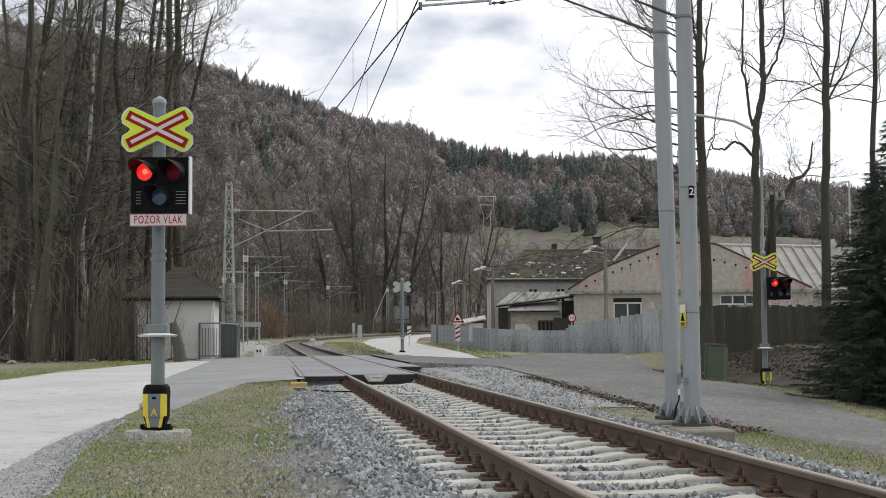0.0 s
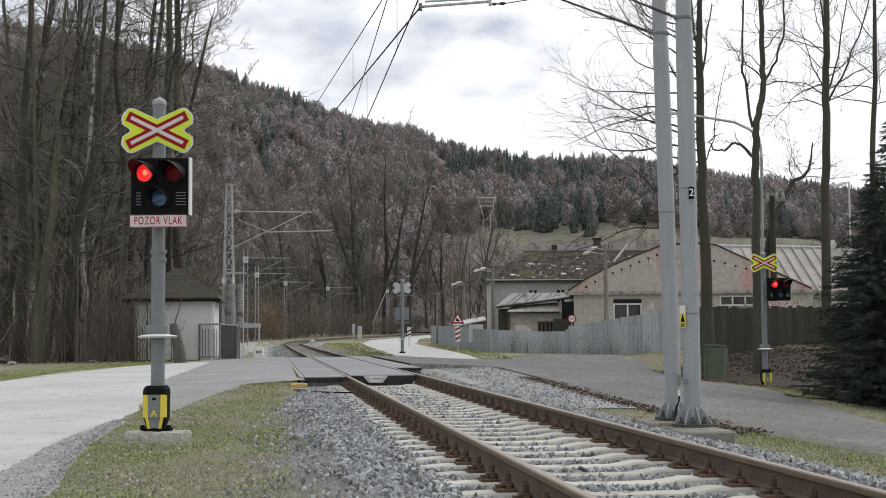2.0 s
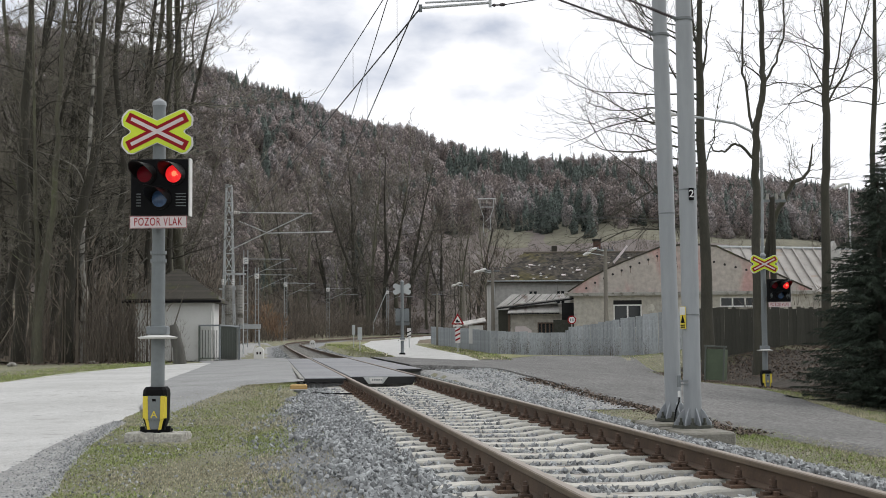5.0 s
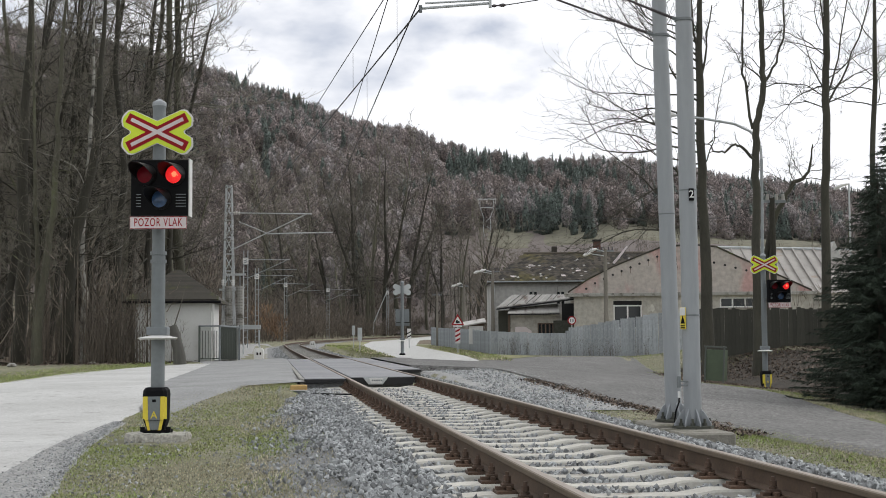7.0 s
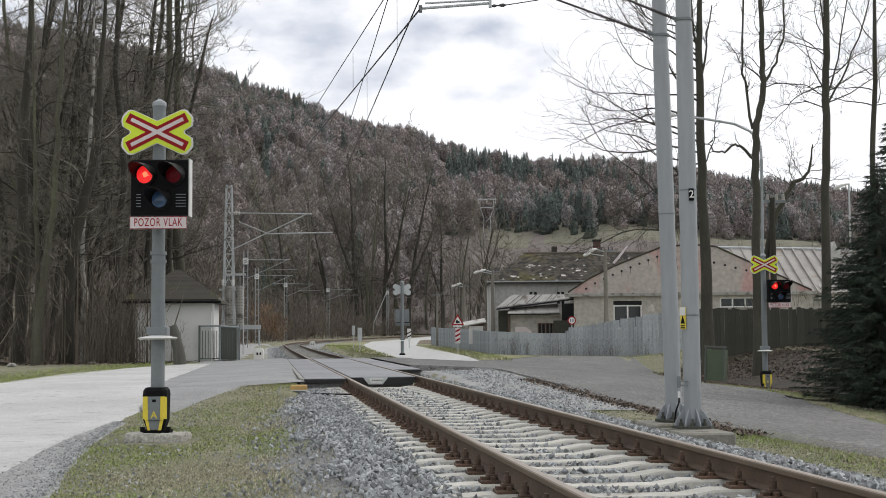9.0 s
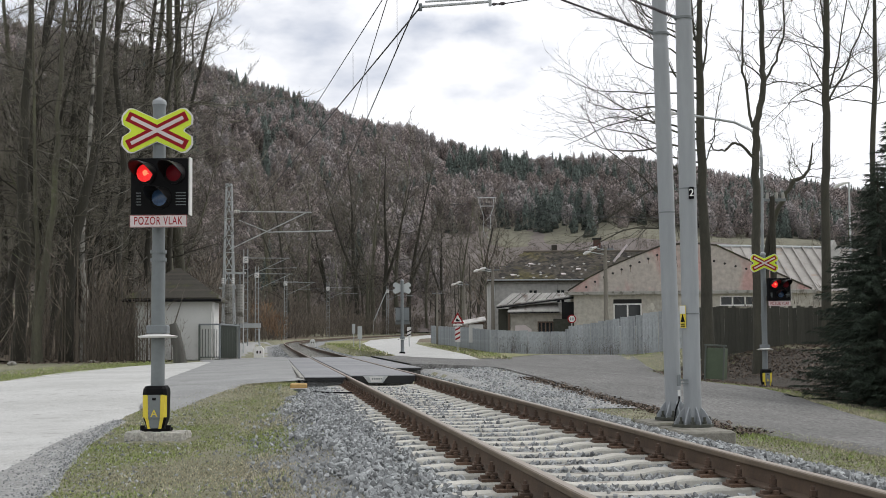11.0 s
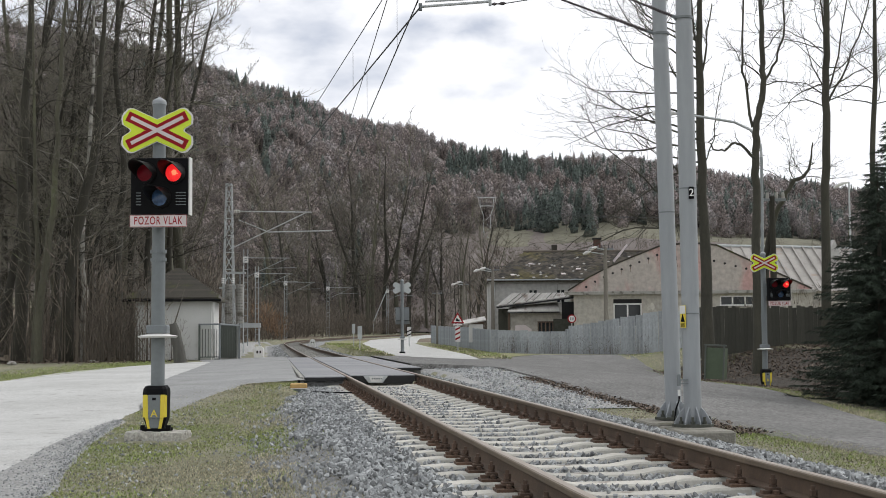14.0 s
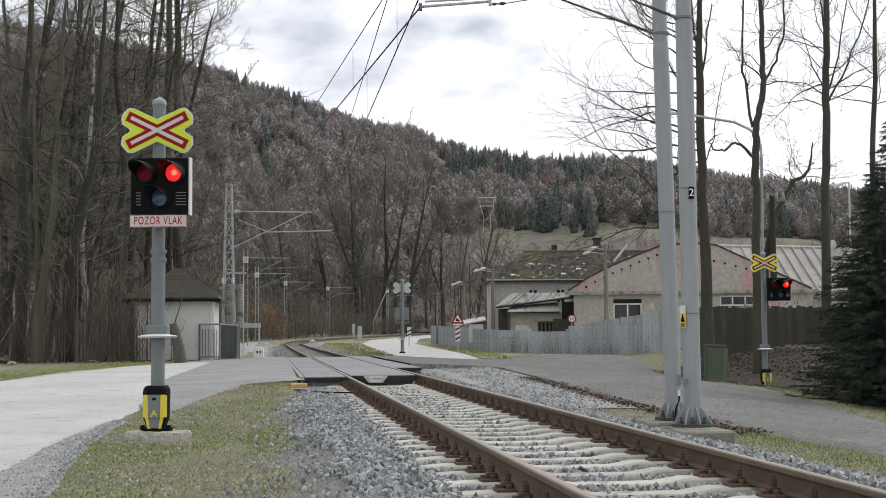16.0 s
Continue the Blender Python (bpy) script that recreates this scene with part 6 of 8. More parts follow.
def woods():
    rng = random.Random(21)
    near, far = [], []
    for k in range(8):
        h = (17, 15, 19, 14, 18, 16, 13, 18)[k]
        sh = bare_tree(100 + k, h, (0.17, 0.11, 0.18, 0.09, 0.13, 0.085, 0.065, 0.14)[k], first=(0.12, 0.16, 0.22, 0.14, 0.18, 0.16, 0.10, 0.25)[k], limbs=30, reach=0.26, lift=0.7, fork=k % 3 == 0, subs=6, twigs=4, fine=0.011, wild=0.30, stray=0.075)
        near.append([sh, (M_DARKBARK, M_DARKBARK, M_BARK, M_DARKBARK, M_DARKBARK, M_BIRCH, M_BARK, M_DARKBARK)[k], None])
    for k in range(5):
        sh = bare_tree(200 + k, (20, 18, 22, 16, 19)[k], (0.25, 0.20, 0.27, 0.17, 0.22)[k], first=(0.16, 0.25, 0.3, 0.2, 0.22)[k], limbs=17, reach=0.27, lift=1.1, fork=k % 2 == 0, subs=4, twigs=6, fine=0.026, wild=0.18)
        far.append([sh, (M_DARKBARK, M_BARK)[k % 2], None])

    def place(kinds, k, x, y, size, group, label):
        m = pose(x, y, min(land(x, y), 4.5) - 0.1, 0, 0, rng.uniform(0, 360)) @ Matrix.Scale(size, 4)
        if kinds[k][2] is None:
            kinds[k][2] = tree_thing(kinds[k][0], m, kinds[k][1], label, group)
        else:
            tagged(copy_thing(kinds[k][2], m), label, group=group)

    for i in range(50):
        px = rng.uniform(-0.342, -0.188)
        y = 54 + 44 * rng.random() ** 1.3
        if px > -0.245 and y < 62:
            y += 12
        k = rng.choice((0, 1, 2, 3, 4, 5, 6, 7, 1, 3, 6, 0))
        place(near, k, px * y, y, rng.uniform(0.9, 1.3), "wood beside the pale road", "slim pale-barked birch without leaves" if k == 5 else "tall bare deciduous tree at the wood's edge")
    near.append([bare_tree(140, 17, 0.18, first=0.24, limbs=28, reach=0.24, lift=0.5, subs=7, twigs=9, fine=0.008, wild=0.26), M_DARKBARK, None])
    for px, y, size in ((-0.205, 63, 1.0), (-0.20, 70, 1.05), (-0.222, 59, 1.0), (-0.245, 62, 1.1), (-0.27, 58, 1.05), (-0.30, 57, 1.0), (-0.325, 60, 1.1)):
        place(near, 8, px * y, y, size, "wood beside the pale road", "broad-crowned bare tree at the wood's edge")
    for i in range(34):
        px = rng.uniform(-0.20, 0.035)
        y = rng.uniform(178, 262)
        x = px * y
        if abs(off(x, y)) < 6:
            y += 40
            x = px * y
        place(far, rng.choice((0, 1, 2, 3, 4)), x, y, rng.uniform(0.75, 1.12) * (0.75 if px > -0.02 else 1.0), "trees along the stream", "tall bare tree at the foot of the hill")
    far.append([bare_tree(211, 21, 0.34, first=0.14, limbs=20, reach=0.40, lift=1.9, fork=True, subs=5, twigs=7, fine=0.026, wild=0.17), M_DARKBARK, None])
    far.append([bare_tree(214, 21, 0.27, first=0.2, limbs=20, reach=0.36, lift=1.7, fork=True, subs=5, twigs=7, fine=0.026, wild=0.17), M_BARK, None])
    for px, y, k, sz in ((-0.086, 236, 5, 1.2), (-0.073, 240, 6, 1.25), (-0.064, 232, 5, 1.3), (-0.052, 238, 6, 1.3), (-0.044, 230, 5, 1.25), (-0.034, 240, 6, 1.35), (-0.026, 234, 5, 1.2), (-0.13, 200, 6, 1.05), (-0.115, 190, 5, 0.9), (-0.10, 214, 6, 1.0),
                         (0.0, 236, 5, 0.95), (0.014, 228, 6, 0.9), (0.026, 236, 5, 0.95), (-0.012, 240, 6, 0.9), (0.032, 222, 6, 0.75)):
        place(far, k, px * y, y, sz, "trees along the stream", "tall spreading bare tree at the foot of the hill")
    for px, y, k, sz in ((0.045, 160, 1, 0.6), (0.07, 150, 4, 0.55), (0.02, 175, 0, 0.7), (0.11, 140, 3, 0.6), (0.30, 95, 1, 0.55), (0.34, 90, 2, 0.5), (0.27, 120, 3, 0.65), (0.22, 130, 0, 0.6), (0.25, 125, 4, 0.6)):
        place(far, k, px * y, y, sz, "trees behind the houses", "bare tree behind the houses")


woods()


def limb(shape, rng, p, d, length, rad, n, sides, wander, up, tip=0.3):
    pts, rr = [Vector(p)], [rad]
    d = Vector(d).normalized()
    for i in range(n):
        d = (d + Vector((rng.gauss(0, wander), rng.gauss(0, wander), rng.gauss(0, wander) + up))).normalized()
        pts.append(pts[-1] + d * (length / n))
        rr.append(rad * (1 - (1 - tip) * (i + 1) / n))
    shape.tube(pts, rr, sides, caps=False)
    return pts, rr


def leafless_crown(crown, rng, pts, rr, length, subs, twigs, fine=0.010):
    """Small branches and twigs along a limb."""
    for j in range(subs):
        w = rng.uniform(0.2, 1.0)
        q = min(len(pts) - 2, int(w * (len(pts) - 1)))
        b = pts[q].lerp(pts[q + 1], w * (len(pts) - 1) - q)
        dd = (pts[q + 1] - pts[q]).normalized() + Vector((rng.gauss(0, 0.55), rng.gauss(0, 0.55), rng.gauss(0.2, 0.4)))
        ln = length * rng.uniform(0.2, 0.5)
        sp, sr = limb(crown, rng, b, dd, ln, max(fine, rr[q] * 0.42), 6, 4, 0.30, 0.05)
        for t in range(twigs):
            x = rng.uniform(0.15, 1.0)
            c = min(len(sp) - 2, int(x * (len(sp) - 1)))
            tp = sp[c].lerp(sp[c + 1], x * (len(sp) - 1) - c)
            td = (sp[c + 1] - sp[c]).normalized() + Vector((rng.gauss(0, 0.6), rng.gauss(0, 0.6), rng.gauss(0.15, 0.4)))
            twig(crown, rng, tp, td, rng.uniform(0.12, 0.5), fine * 0.7, 0.5)


def roadside_tree(name_label, spine, radii, limbs, seed, scatter=10, low=0.3, stems=(), bark=None):
    """A tree by its stem line and chosen limbs (start height share, heading, length, lift), with random small limbs besides."""
    rng = random.Random(seed)
    base = Vector(spine[0])
    trunk, crown = Shape(), Shape()
    pts = [Vector(p) - base for p in spine]
    fine_pts, fine_r = [], []
    for k in range(len(pts) - 1):
        for i in range(4):
            fine_pts.append(pts[k].lerp(pts[k + 1], i / 4) + Vector((rng.gauss(0, 0.025), rng.gauss(0, 0.025), 0)))
            fine_r.append(radii[k] + (radii[k + 1] - radii[k]) * i / 4)
    fine_pts.append(pts[-1])
    fine_r.append(radii[-1])
    fine_pts[0].z -= 0.3
    fine_r[0] *= 1.25
    trunk.tube(fine_pts, fine_r, 12)
    todo = list(limbs)
    for i in range(scatter):
        todo.append((low + (0.98 - low) * (i + rng.random()) / scatter, rng.uniform(0, 360), rng.uniform(1.4, 3.4), rng.uniform(0.3, 1.2)))
    for share, heading, length, lift in todo:
        k = min(len(fine_pts) - 2, int(share * (len(fine_pts) - 1)))
        p = fine_pts[k].lerp(fine_pts[k + 1], share * (len(fine_pts) - 1) - k)
        a = radians(heading)
        d = (math.cos(a), math.sin(a), lift)
        lp, lr = limb(trunk, rng, p, d, length, min(fine_r[k] * 0.4, 0.007 + 0.0055 * length), 11, 6, 0.19, 0.02, 0.2)
        leafless_crown(crown, rng, lp, lr, length, int(3 + 2.4 * length), 6, 0.007)
    for line, r0, r1 in stems:
        q = [Vector(p) - base for p in line]
        lp = [q[k].lerp(q[k + 1], i / 3) + Vector((rng.gauss(0, 0.03), rng.gauss(0, 0.03), rng.gauss(0, 0.03))) for k in range(len(q) - 1) for i in range(3)] + [q[-1]]
        lr = [r0 + (r1 - r0) * i / (len(lp) - 1) for i in range(len(lp))]
        trunk.tube(lp, lr, 7)
        leafless_crown(crown, rng, lp, lr, 1.9, 10, 5, 0.007)
    g = thing("tree", pose(*base), name_label, "tree", "roadside trees" if bark is None else "wood beside the pale road")
    part("trunk", trunk, bark or M_TRUNK, g, smooth=True)
    part("crown", crown, M_TWIG if bark else M_TRUNK, g, "bare twiggy branches")


LBL = "tall bare tree with a dark trunk beside the side road"
# heading: 180 points towards the line
roadside_tree(LBL, [(9.85, 50, -0.5), (9.75, 50, 4.0), (9.70, 50, 8.0), (9.67, 50, 11.0), (9.75, 50, 13.4), (9.8, 50, 18)], [0.235, 0.195, 0.155, 0.135, 0.09, 0.04],
              [(0.26, 178, 5.6, 0.12), (0.31, 190, 6.0, 0.25), (0.34, 172, 6.2, 0.4), (0.38, 184, 6.2, 0.4), (0.40, 200, 5.6, 0.2), (0.44, 176, 6.0, 0.5), (0.50, 186, 5.6, 0.5), (0.55, 170, 5.0, 0.6), (0.60, 190, 4.6, 0.6),
               (0.36, 165, 5.0, 0.1), (0.30, 195, 5.4, -0.05), (0.46, 186, 5.6, 0.3), (0.52, 178, 5.2, 0.25), (0.42, 170, 5.8, 0.2), (0.50, 10, 1.6, 2.2), (0.25, 182, 6.0, -0.02), (0.28, 175, 6.4, 0.02), (0.58, 188, 5.2, 0.4), (0.62, 180, 5.4, 0.55), (0.66, 174, 5.0, 0.5), (0.70, 186, 4.6, 0.5)], 7, 5, 0.6,
              [([(9.7, 50, 10.4), (9.95, 50, 11.6), (10.2, 50, 13.2)], 0.05, 0.02), ([(9.67, 50, 11.0), (9.45, 50, 12.2), (9.4, 50, 14)], 0.06, 0.03), ([(9.72, 50, 7.0), (10.2, 50, 8.1), (10.35, 50, 9.6), (10.7, 50, 10.9)], 0.025, 0.008)])
roadside_tree(LBL, [(10.74, 46, -0.5), (10.74, 46, 3.5), (10.78, 46, 5.83), (10.81, 46, 7.4), (10.89, 46, 8.3), (11.13, 46, 9.36), (11.07, 46, 10.35), (11.09, 46, 12.33), (11.11, 46, 15.5)], [0.20, 0.15, 0.135, 0.125, 0.11, 0.10, 0.09, 0.075, 0.03],
              [(0.62, 8, 2.6, 0.15), (0.68, 10, 1.6, 1.0), (0.80, 170, 1.4, 1.2), (0.85, 20, 1.6, 0.8)], 8, 6, 0.7,
              [([(10.76, 46, 7.9), (10.52, 46, 9.17), (10.40, 46, 10.15), (10.41, 46, 12.33), (10.5, 46, 14)], 0.05, 0.025), ([(11.15, 46, 9.5), (11.54, 46, 10.25), (11.87, 46, 11.03), (11.84, 46, 12.32), (12.1, 46, 14)], 0.045, 0.02),
               ([(10.75, 46, 6.8), (10.32, 46, 7.24), (10.07, 46, 7.36), (9.77, 46, 7.11), (9.32, 46, 7.11), (9.19, 46, 7.41), (9.49, 46, 7.6)], 0.055, 0.015), ([(11.1, 46, 9.6), (10.75, 46, 9.9), (10.3, 46, 10.3), (9.9, 46, 10.9)], 0.03, 0.01)])
roadside_tree(LBL, [(14.14, 50, -0.6), (14.31, 50, 6.25), (14.42, 50, 9.0), (14.47, 50, 11.2), (14.53, 50, 13.3), (14.58, 50, 18)], [0.19, 0.155, 0.14, 0.125, 0.11, 0.04],
              [(0.50, 178, 3.2, -0.1), (0.46, 185, 3.0, 0.2), (0.55, 172, 2.6, 0.6), (0.44, 0, 3.6, 0.2), (0.52, 20, 3.4, 0.7), (0.62, 175, 3.0, 0.4), (0.48, 5, 3.6, 0.25), (0.66, 170, 2.8, 1.0), (0.42, 170, 3.0, 0.1), (0.56, 8, 2.8, 0.4)], 9, 7, 0.6,
              [([(14.4, 50, 9.2), (15.0, 50, 10.4), (15.7, 50, 11.9), (16.2, 50, 13.6)], 0.045, 0.02), ([(14.42, 50, 9.6), (14.9, 50, 11.2), (15.3, 50, 13.4)], 0.04, 0.02), ([(14.4, 50, 9.8), (13.9, 50, 10.8), (13.5, 50, 12.2)], 0.03, 0.01), ([(14.46, 50, 12), (14.3, 50, 13), (14.2, 50, 14.5)], 0.04, 0.02)])
roadside_tree("crooked bare tree behind the board fence", [(14.8, 62, -0.3), (14.85, 62, 3.0), (15.0, 62, 5.0), (15.4, 62, 6.26), (15.8, 62, 7.0), (16.25, 62, 7.83), (16.75, 62, 8.0), (17.0, 62, 8.4), (17.2, 62, 9.6)], [0.17, 0.16, 0.14, 0.12, 0.11, 0.10, 0.08, 0.06, 0.03],
              [(0.6, 160, 2.6, 1.0), (0.7, 20, 3.0, 0.3), (0.75, 150, 2.2, 1.2), (0.5, 170, 2.8, 0.8), (0.85, 10, 2.4, 0.5)], 15, 5, 0.5)
roadside_tree(LBL, [(17.3, 54, -0.4), (17.4, 54, 8), (17.6, 54, 12), (17.7, 54, 18)], [0.15, 0.11, 0.09, 0.03],
              [(0.5, 180, 3.2, 0.5), (0.6, 190, 3.0, 0.8), (0.7, 170, 3.0, 0.8), (0.55, 170, 3.2, 0.3)], 10, 10, 0.45)


LBL = "bare tree with a pale olive-grey trunk at the wood's edge"
roadside_tree(LBL, [(-15.1, 50, -0.5), (-14.96, 50, 2.3), (-14.7, 50, 4.2), (-14.5, 50, 6.3), (-14.4, 50, 9.0), (-14.1, 50, 15)], [0.17, 0.14, 0.13, 0.115, 0.09, 0.04], [(0.5, 10, 4.0, 0.5), (0.4, 190, 3.5, 0.4)], 41, 16, 0.25, bark=M_BARK)
roadside_tree(LBL, [(-15.35, 50.4, -0.5), (-15.2, 50.4, 3.0), (-15.35, 50.4, 6.5), (-15.5, 50.4, 13)], [0.11, 0.09, 0.075, 0.03], [(0.45, 150, 3.0, 0.6), (0.55, 20, 2.6, 0.7)], 42, 12, 0.25, bark=M_BARK)
roadside_tree("slim white-barked birch without leaves", [(-13.95, 52, -0.4), (-13.85, 52, 2.6), (-14.0, 52, 4.6), (-13.7, 52, 8.2), (-13.6, 52, 14)], [0.12, 0.10, 0.09, 0.075, 0.03], [(0.5, 0, 2.6, 0.6)], 43, 12, 0.3, bark=M_BIRCH)
roadside_tree("dark mossy bare tree at the wood's edge", [(-14.3, 51, -0.4), (-14.2, 51, 3), (-13.8, 51, 5.5), (-13.2, 51, 8), (-12.9, 51, 14)], [0.26, 0.22, 0.19, 0.16, 0.06], [(0.35, 5, 3.6, 0.5), (0.45, 350, 3.4, 0.4), (0.55, 40, 3.2, 0.5), (0.5, 180, 4.0, 0.5), (0.65, 60, 3.2, 0.5), (0.7, 300, 3.0, 0.5)], 44, 14, 0.3, bark=M_DARKBARK)


roadside_tree("broad-crowned bare tree leaning out over the hut", [(-14.7, 63, -0.3), (-14.6, 63, 5), (-14.3, 63, 9), (-13.9, 63, 13), (-13.6, 63, 16.5), (-13.3, 63, 19)], [0.20, 0.17, 0.15, 0.12, 0.08, 0.03],
              [(0.50, 5, 3.6, -0.1), (0.56, 350, 4.0, 0.1), (0.60, 15, 4.2, 0.3), (0.64, 345, 4.2, 0.15), (0.68, 8, 4.3, 0.05), (0.70, 30, 4.0, 0.4), (0.74, 355, 4.4, 0.2), (0.78, 12, 4.2, 0.3), (0.82, 340, 4.0, 0.35), (0.86, 5, 3.8, 0.4), (0.90, 20, 3.4, 0.5), (0.66, 180, 4.0, 0.4), (0.76, 200, 4.0, 0.5), (0.72, 160, 4.2, 0.3)], 45, 12, 0.4, bark=M_DARKBARK)
roadside_tree("dark mossy bare tree at the wood's edge", [(-16.4, 52, -0.3), (-16.2, 52, 4), (-16.4, 52, 8), (-16.1, 52, 12), (-16.0, 52, 17)], [0.27, 0.23, 0.19, 0.14, 0.05],
              [(0.40, 5, 4.0, 0.5), (0.5, 350, 4.5, 0.4), (0.58, 10, 4.5, 0.3), (0.5, 180, 4.0, 0.5), (0.65, 5, 4.5, 0.6), (0.7, 190, 4.0, 0.4), (0.35, 20, 3.5, 0.3), (0.75, 15, 4.2, 0.5)], 46, 12, 0.3, bark=M_DARKBARK)
roadside_tree("dark mossy bare tree at the wood's edge", [(-13.4, 56, -0.3), (-13.6, 56, 4), (-13.3, 56, 8), (-13.7, 56, 12), (-13.6, 56, 18)], [0.19, 0.16, 0.14, 0.11, 0.05],
              [(0.42, 185, 4.0, 0.5), (0.5, 350, 3.5, 0.4), (0.58, 10, 3.5, 0.3), (0.5, 170, 4.0, 0.3), (0.65, 5, 3.5, 0.5), (0.7, 190, 4.0, 0.4), (0.62, 200, 4.2, 0.2)], 47, 12, 0.3, bark=M_DARKBARK)


def spruce(x, y, h, spread, seed, label):
    rng = random.Random(seed)
    g = thing("spruce", (x, y, land(x, y) - 0.05), label, "tree")
    part("trunk", Shape().tube([(0, 0, 0), (0, 0, h)], [0.11, 0.015], 8), M_DARKBARK, g)
    v, f = [], []
    z = 0.10
    while z < h * 0.99:
        u = z / h
        n = 12 if u < 0.6 else 8
        for k in range(n):
            a = rng.uniform(0, 6.283)
            L = spread * (1 - u) ** 0.8 * rng.uniform(0.55, 1.12) + 0.07
            d = Vector((math.cos(a), math.sin(a), 0))
            side = Vector((-d.y, d.x, 0))
            cnt = max(10, int(L * 80))
            sagging = rng.uniform(0.2, 0.5)
            for i in range(cnt):
                w = ((i + rng.random()) / cnt) ** 0.8
                p = Vector((0, 0, z)) + d * L * w + Vector((0, 0, -sagging * L * w + 0.22 * L * w * w))
                q = p + (side * rng.uniform(-1, 1) + d * rng.uniform(0.2, 0.9) + Vector((0, 0, rng.uniform(-0.9, 0.1)))) * rng.uniform(0.08, 0.20)
                e = (side * rng.uniform(-1, 1) + Vector((0, 0, rng.uniform(-1, 1)))).normalized() * rng.uniform(0.009, 0.018)
                b = len(v)
                v += [p - e, p + e, q]
                f.append((b, b + 1, b + 2))
        z += 0.11
    part("crown", Shape().add(v, f), M_SPRUCE, g, "dense dark green drooping boughs")


spruce(9.75, 30.0, 5.5, 2.15, 2, "dense dark green spruce beside the side road")
spruce(11.3, 33.5, 7.2, 2.4, 3, "dense dark green spruce beside the side road")
spruce(10.9, 29.0, 4.8, 2.1, 4, "dense dark green spruce beside the side road")


# ---- undergrowth, litter and grass ----
def undergrowth():
    rng = np.random.default_rng(31)
    fine = [brush_template(rng, 46, 0.34, 0.05, 1.0) for _ in range(10)]
    spots = []
    for i in range(150):
        px = rng.uniform(-0.345, -0.17)
        y = 49 + 45 * rng.random() ** 1.6
        x = px * y
        if -12.6 < x < -7.6 and y < 57 or off(x, y) > -4.0:
            continue
        spots.append((x, y, min(land(x, y), 4.5) - 0.1, rng.uniform(0.8, 2.2) if rng.random() < 0.6 else rng.uniform(2.5, 6.0)))
    for i in range(14):
        spots.append((rng.uniform(-12.6, -10.0), rng.uniform(50.8, 51.8), -0.2, rng.uniform(0.5, 2.2)))
    for i in range(34):
        spots.append((rng.uniform(-13.6, -11.0), rng.uniform(49.5, 51.8), -0.2, rng.uniform(1.2, 4.6)))
    for i in range(120):
        spots.append((rng.uniform(-0.335, -0.225) * 52, rng.uniform(51, 55), land(-14.0, 52.0) - 0.1, rng.uniform(0.7, 2.6)))
    for i in range(70):
        u = rng.random()
        x = 2.6 + 9.0 * u
        y = np.interp(x, (2.5, 6.3, 10.6, 12.5), (70.9, 69.1, 66.4, 65.4)) - 0.2
        spots.append((x, y, land(x, y), rng.uniform(0.25, 1.2)))
    for i in range(12):
        spots.append((rng.uniform(12.8, 18.5), rng.uniform(56, 60), -0.3, rng.uniform(2.0, 3.6)))
    plant("undergrowth", spots, fine, M_THICKET, "tangle of thin bare brown stems under the trees", rng)
    spots = []
    mid = [brush_template(rng, 110, 0.6, 0.05) for _ in range(10)]
    for i in range(1300):
        px = rng.uniform(-0.22, 0.12)
        y = rng.uniform(165, 330)
        x = px * y
        if abs(off(x, y)) < 7 or (off(x, y) > 0 and y < 200 and x < 14):
            continue
        spots.append((x, y, land(x, y) if y < 236 else max(land(x, y), hill(x, y)) - 0.3, rng.uniform(2, 4.5) if px > -0.02 else rng.uniform(2.5, 7)))
    for i in range(600):
        p = track(rng.uniform(135, 300), rng.uniform(-13, -4.6))
        spots.append((p.x, p.y, land(p.x, p.y), rng.uniform(1.2, 4.0)))
    for i in range(140):
        y = rng.uniform(90, 160)
        x = rng.uniform(-0.30, -0.155) * y
        if off(x, y) < -7:
            spots.append((x, y, min(land(x, y), 4.5), rng.uniform(2, 6)))
    for i in range(110):
        y = rng.uniform(95, 165)
        x = rng.uniform(-0.19, -0.115) * y
        if off(x, y) < -6.5:
            spots.append((x, y, min(land(x, y), 4.5), rng.uniform(4, 9.5)))
    for i in range(130):
        y = rng.uniform(105, 150)
        spots.append((rng.uniform(0.03, 0.36) * y, y, -0.3, rng.uniform(3, 9)))
    plant("far_thicket", spots, mid, M_THICKET, "dense leafless thicket along the foot of the hill", rng)
    bush = []
    for i in range(7):
        bush.append((-19.6 + rng.normal() * 0.8, 153 + rng.normal() * 1.2, 0.2 + abs(rng.normal()) * 0.8, rng.uniform(2.5, 4.6)))
    plant("russet_bush", bush, [brush_template(rng, 110, 0.9, 0.1) for _ in range(6)], M_RUSSET, "russet beech bush holding its dead leaves", rng)


sheet("wood_floor", [(-60, 50, -9.6, 51.5), (-60, 62, -12.0, 60), (-70, 90, -16.5, 90), (-80, 130, -21, 130), (-90, 236, -24, 180)], M_FLOOR, 0.03, "brown leaf litter under the wood", "ground", lie=land)
sheet("stream_floor", [(-24, 182, -12, 150.5), (-22, 205, 9, 150), (0, 232, 40, 150), (30, 250, 70, 150)], M_FLOOR, 0.02, "brown leaf litter at the foot of the hill", "ground", lie=land)
sheet("gravel_shoulder", [(-10.4, 53, -6.0, 53), (-14.0, 80, -9.3, 80), (-18.0, 110, -13.2, 110), (-20.6, 130, -16.0, 130), (-22.0, 150, -17.6, 146)], M_GRAVEL, 0.04, "grey gravel shoulder along the line", "gravel", lie=land)
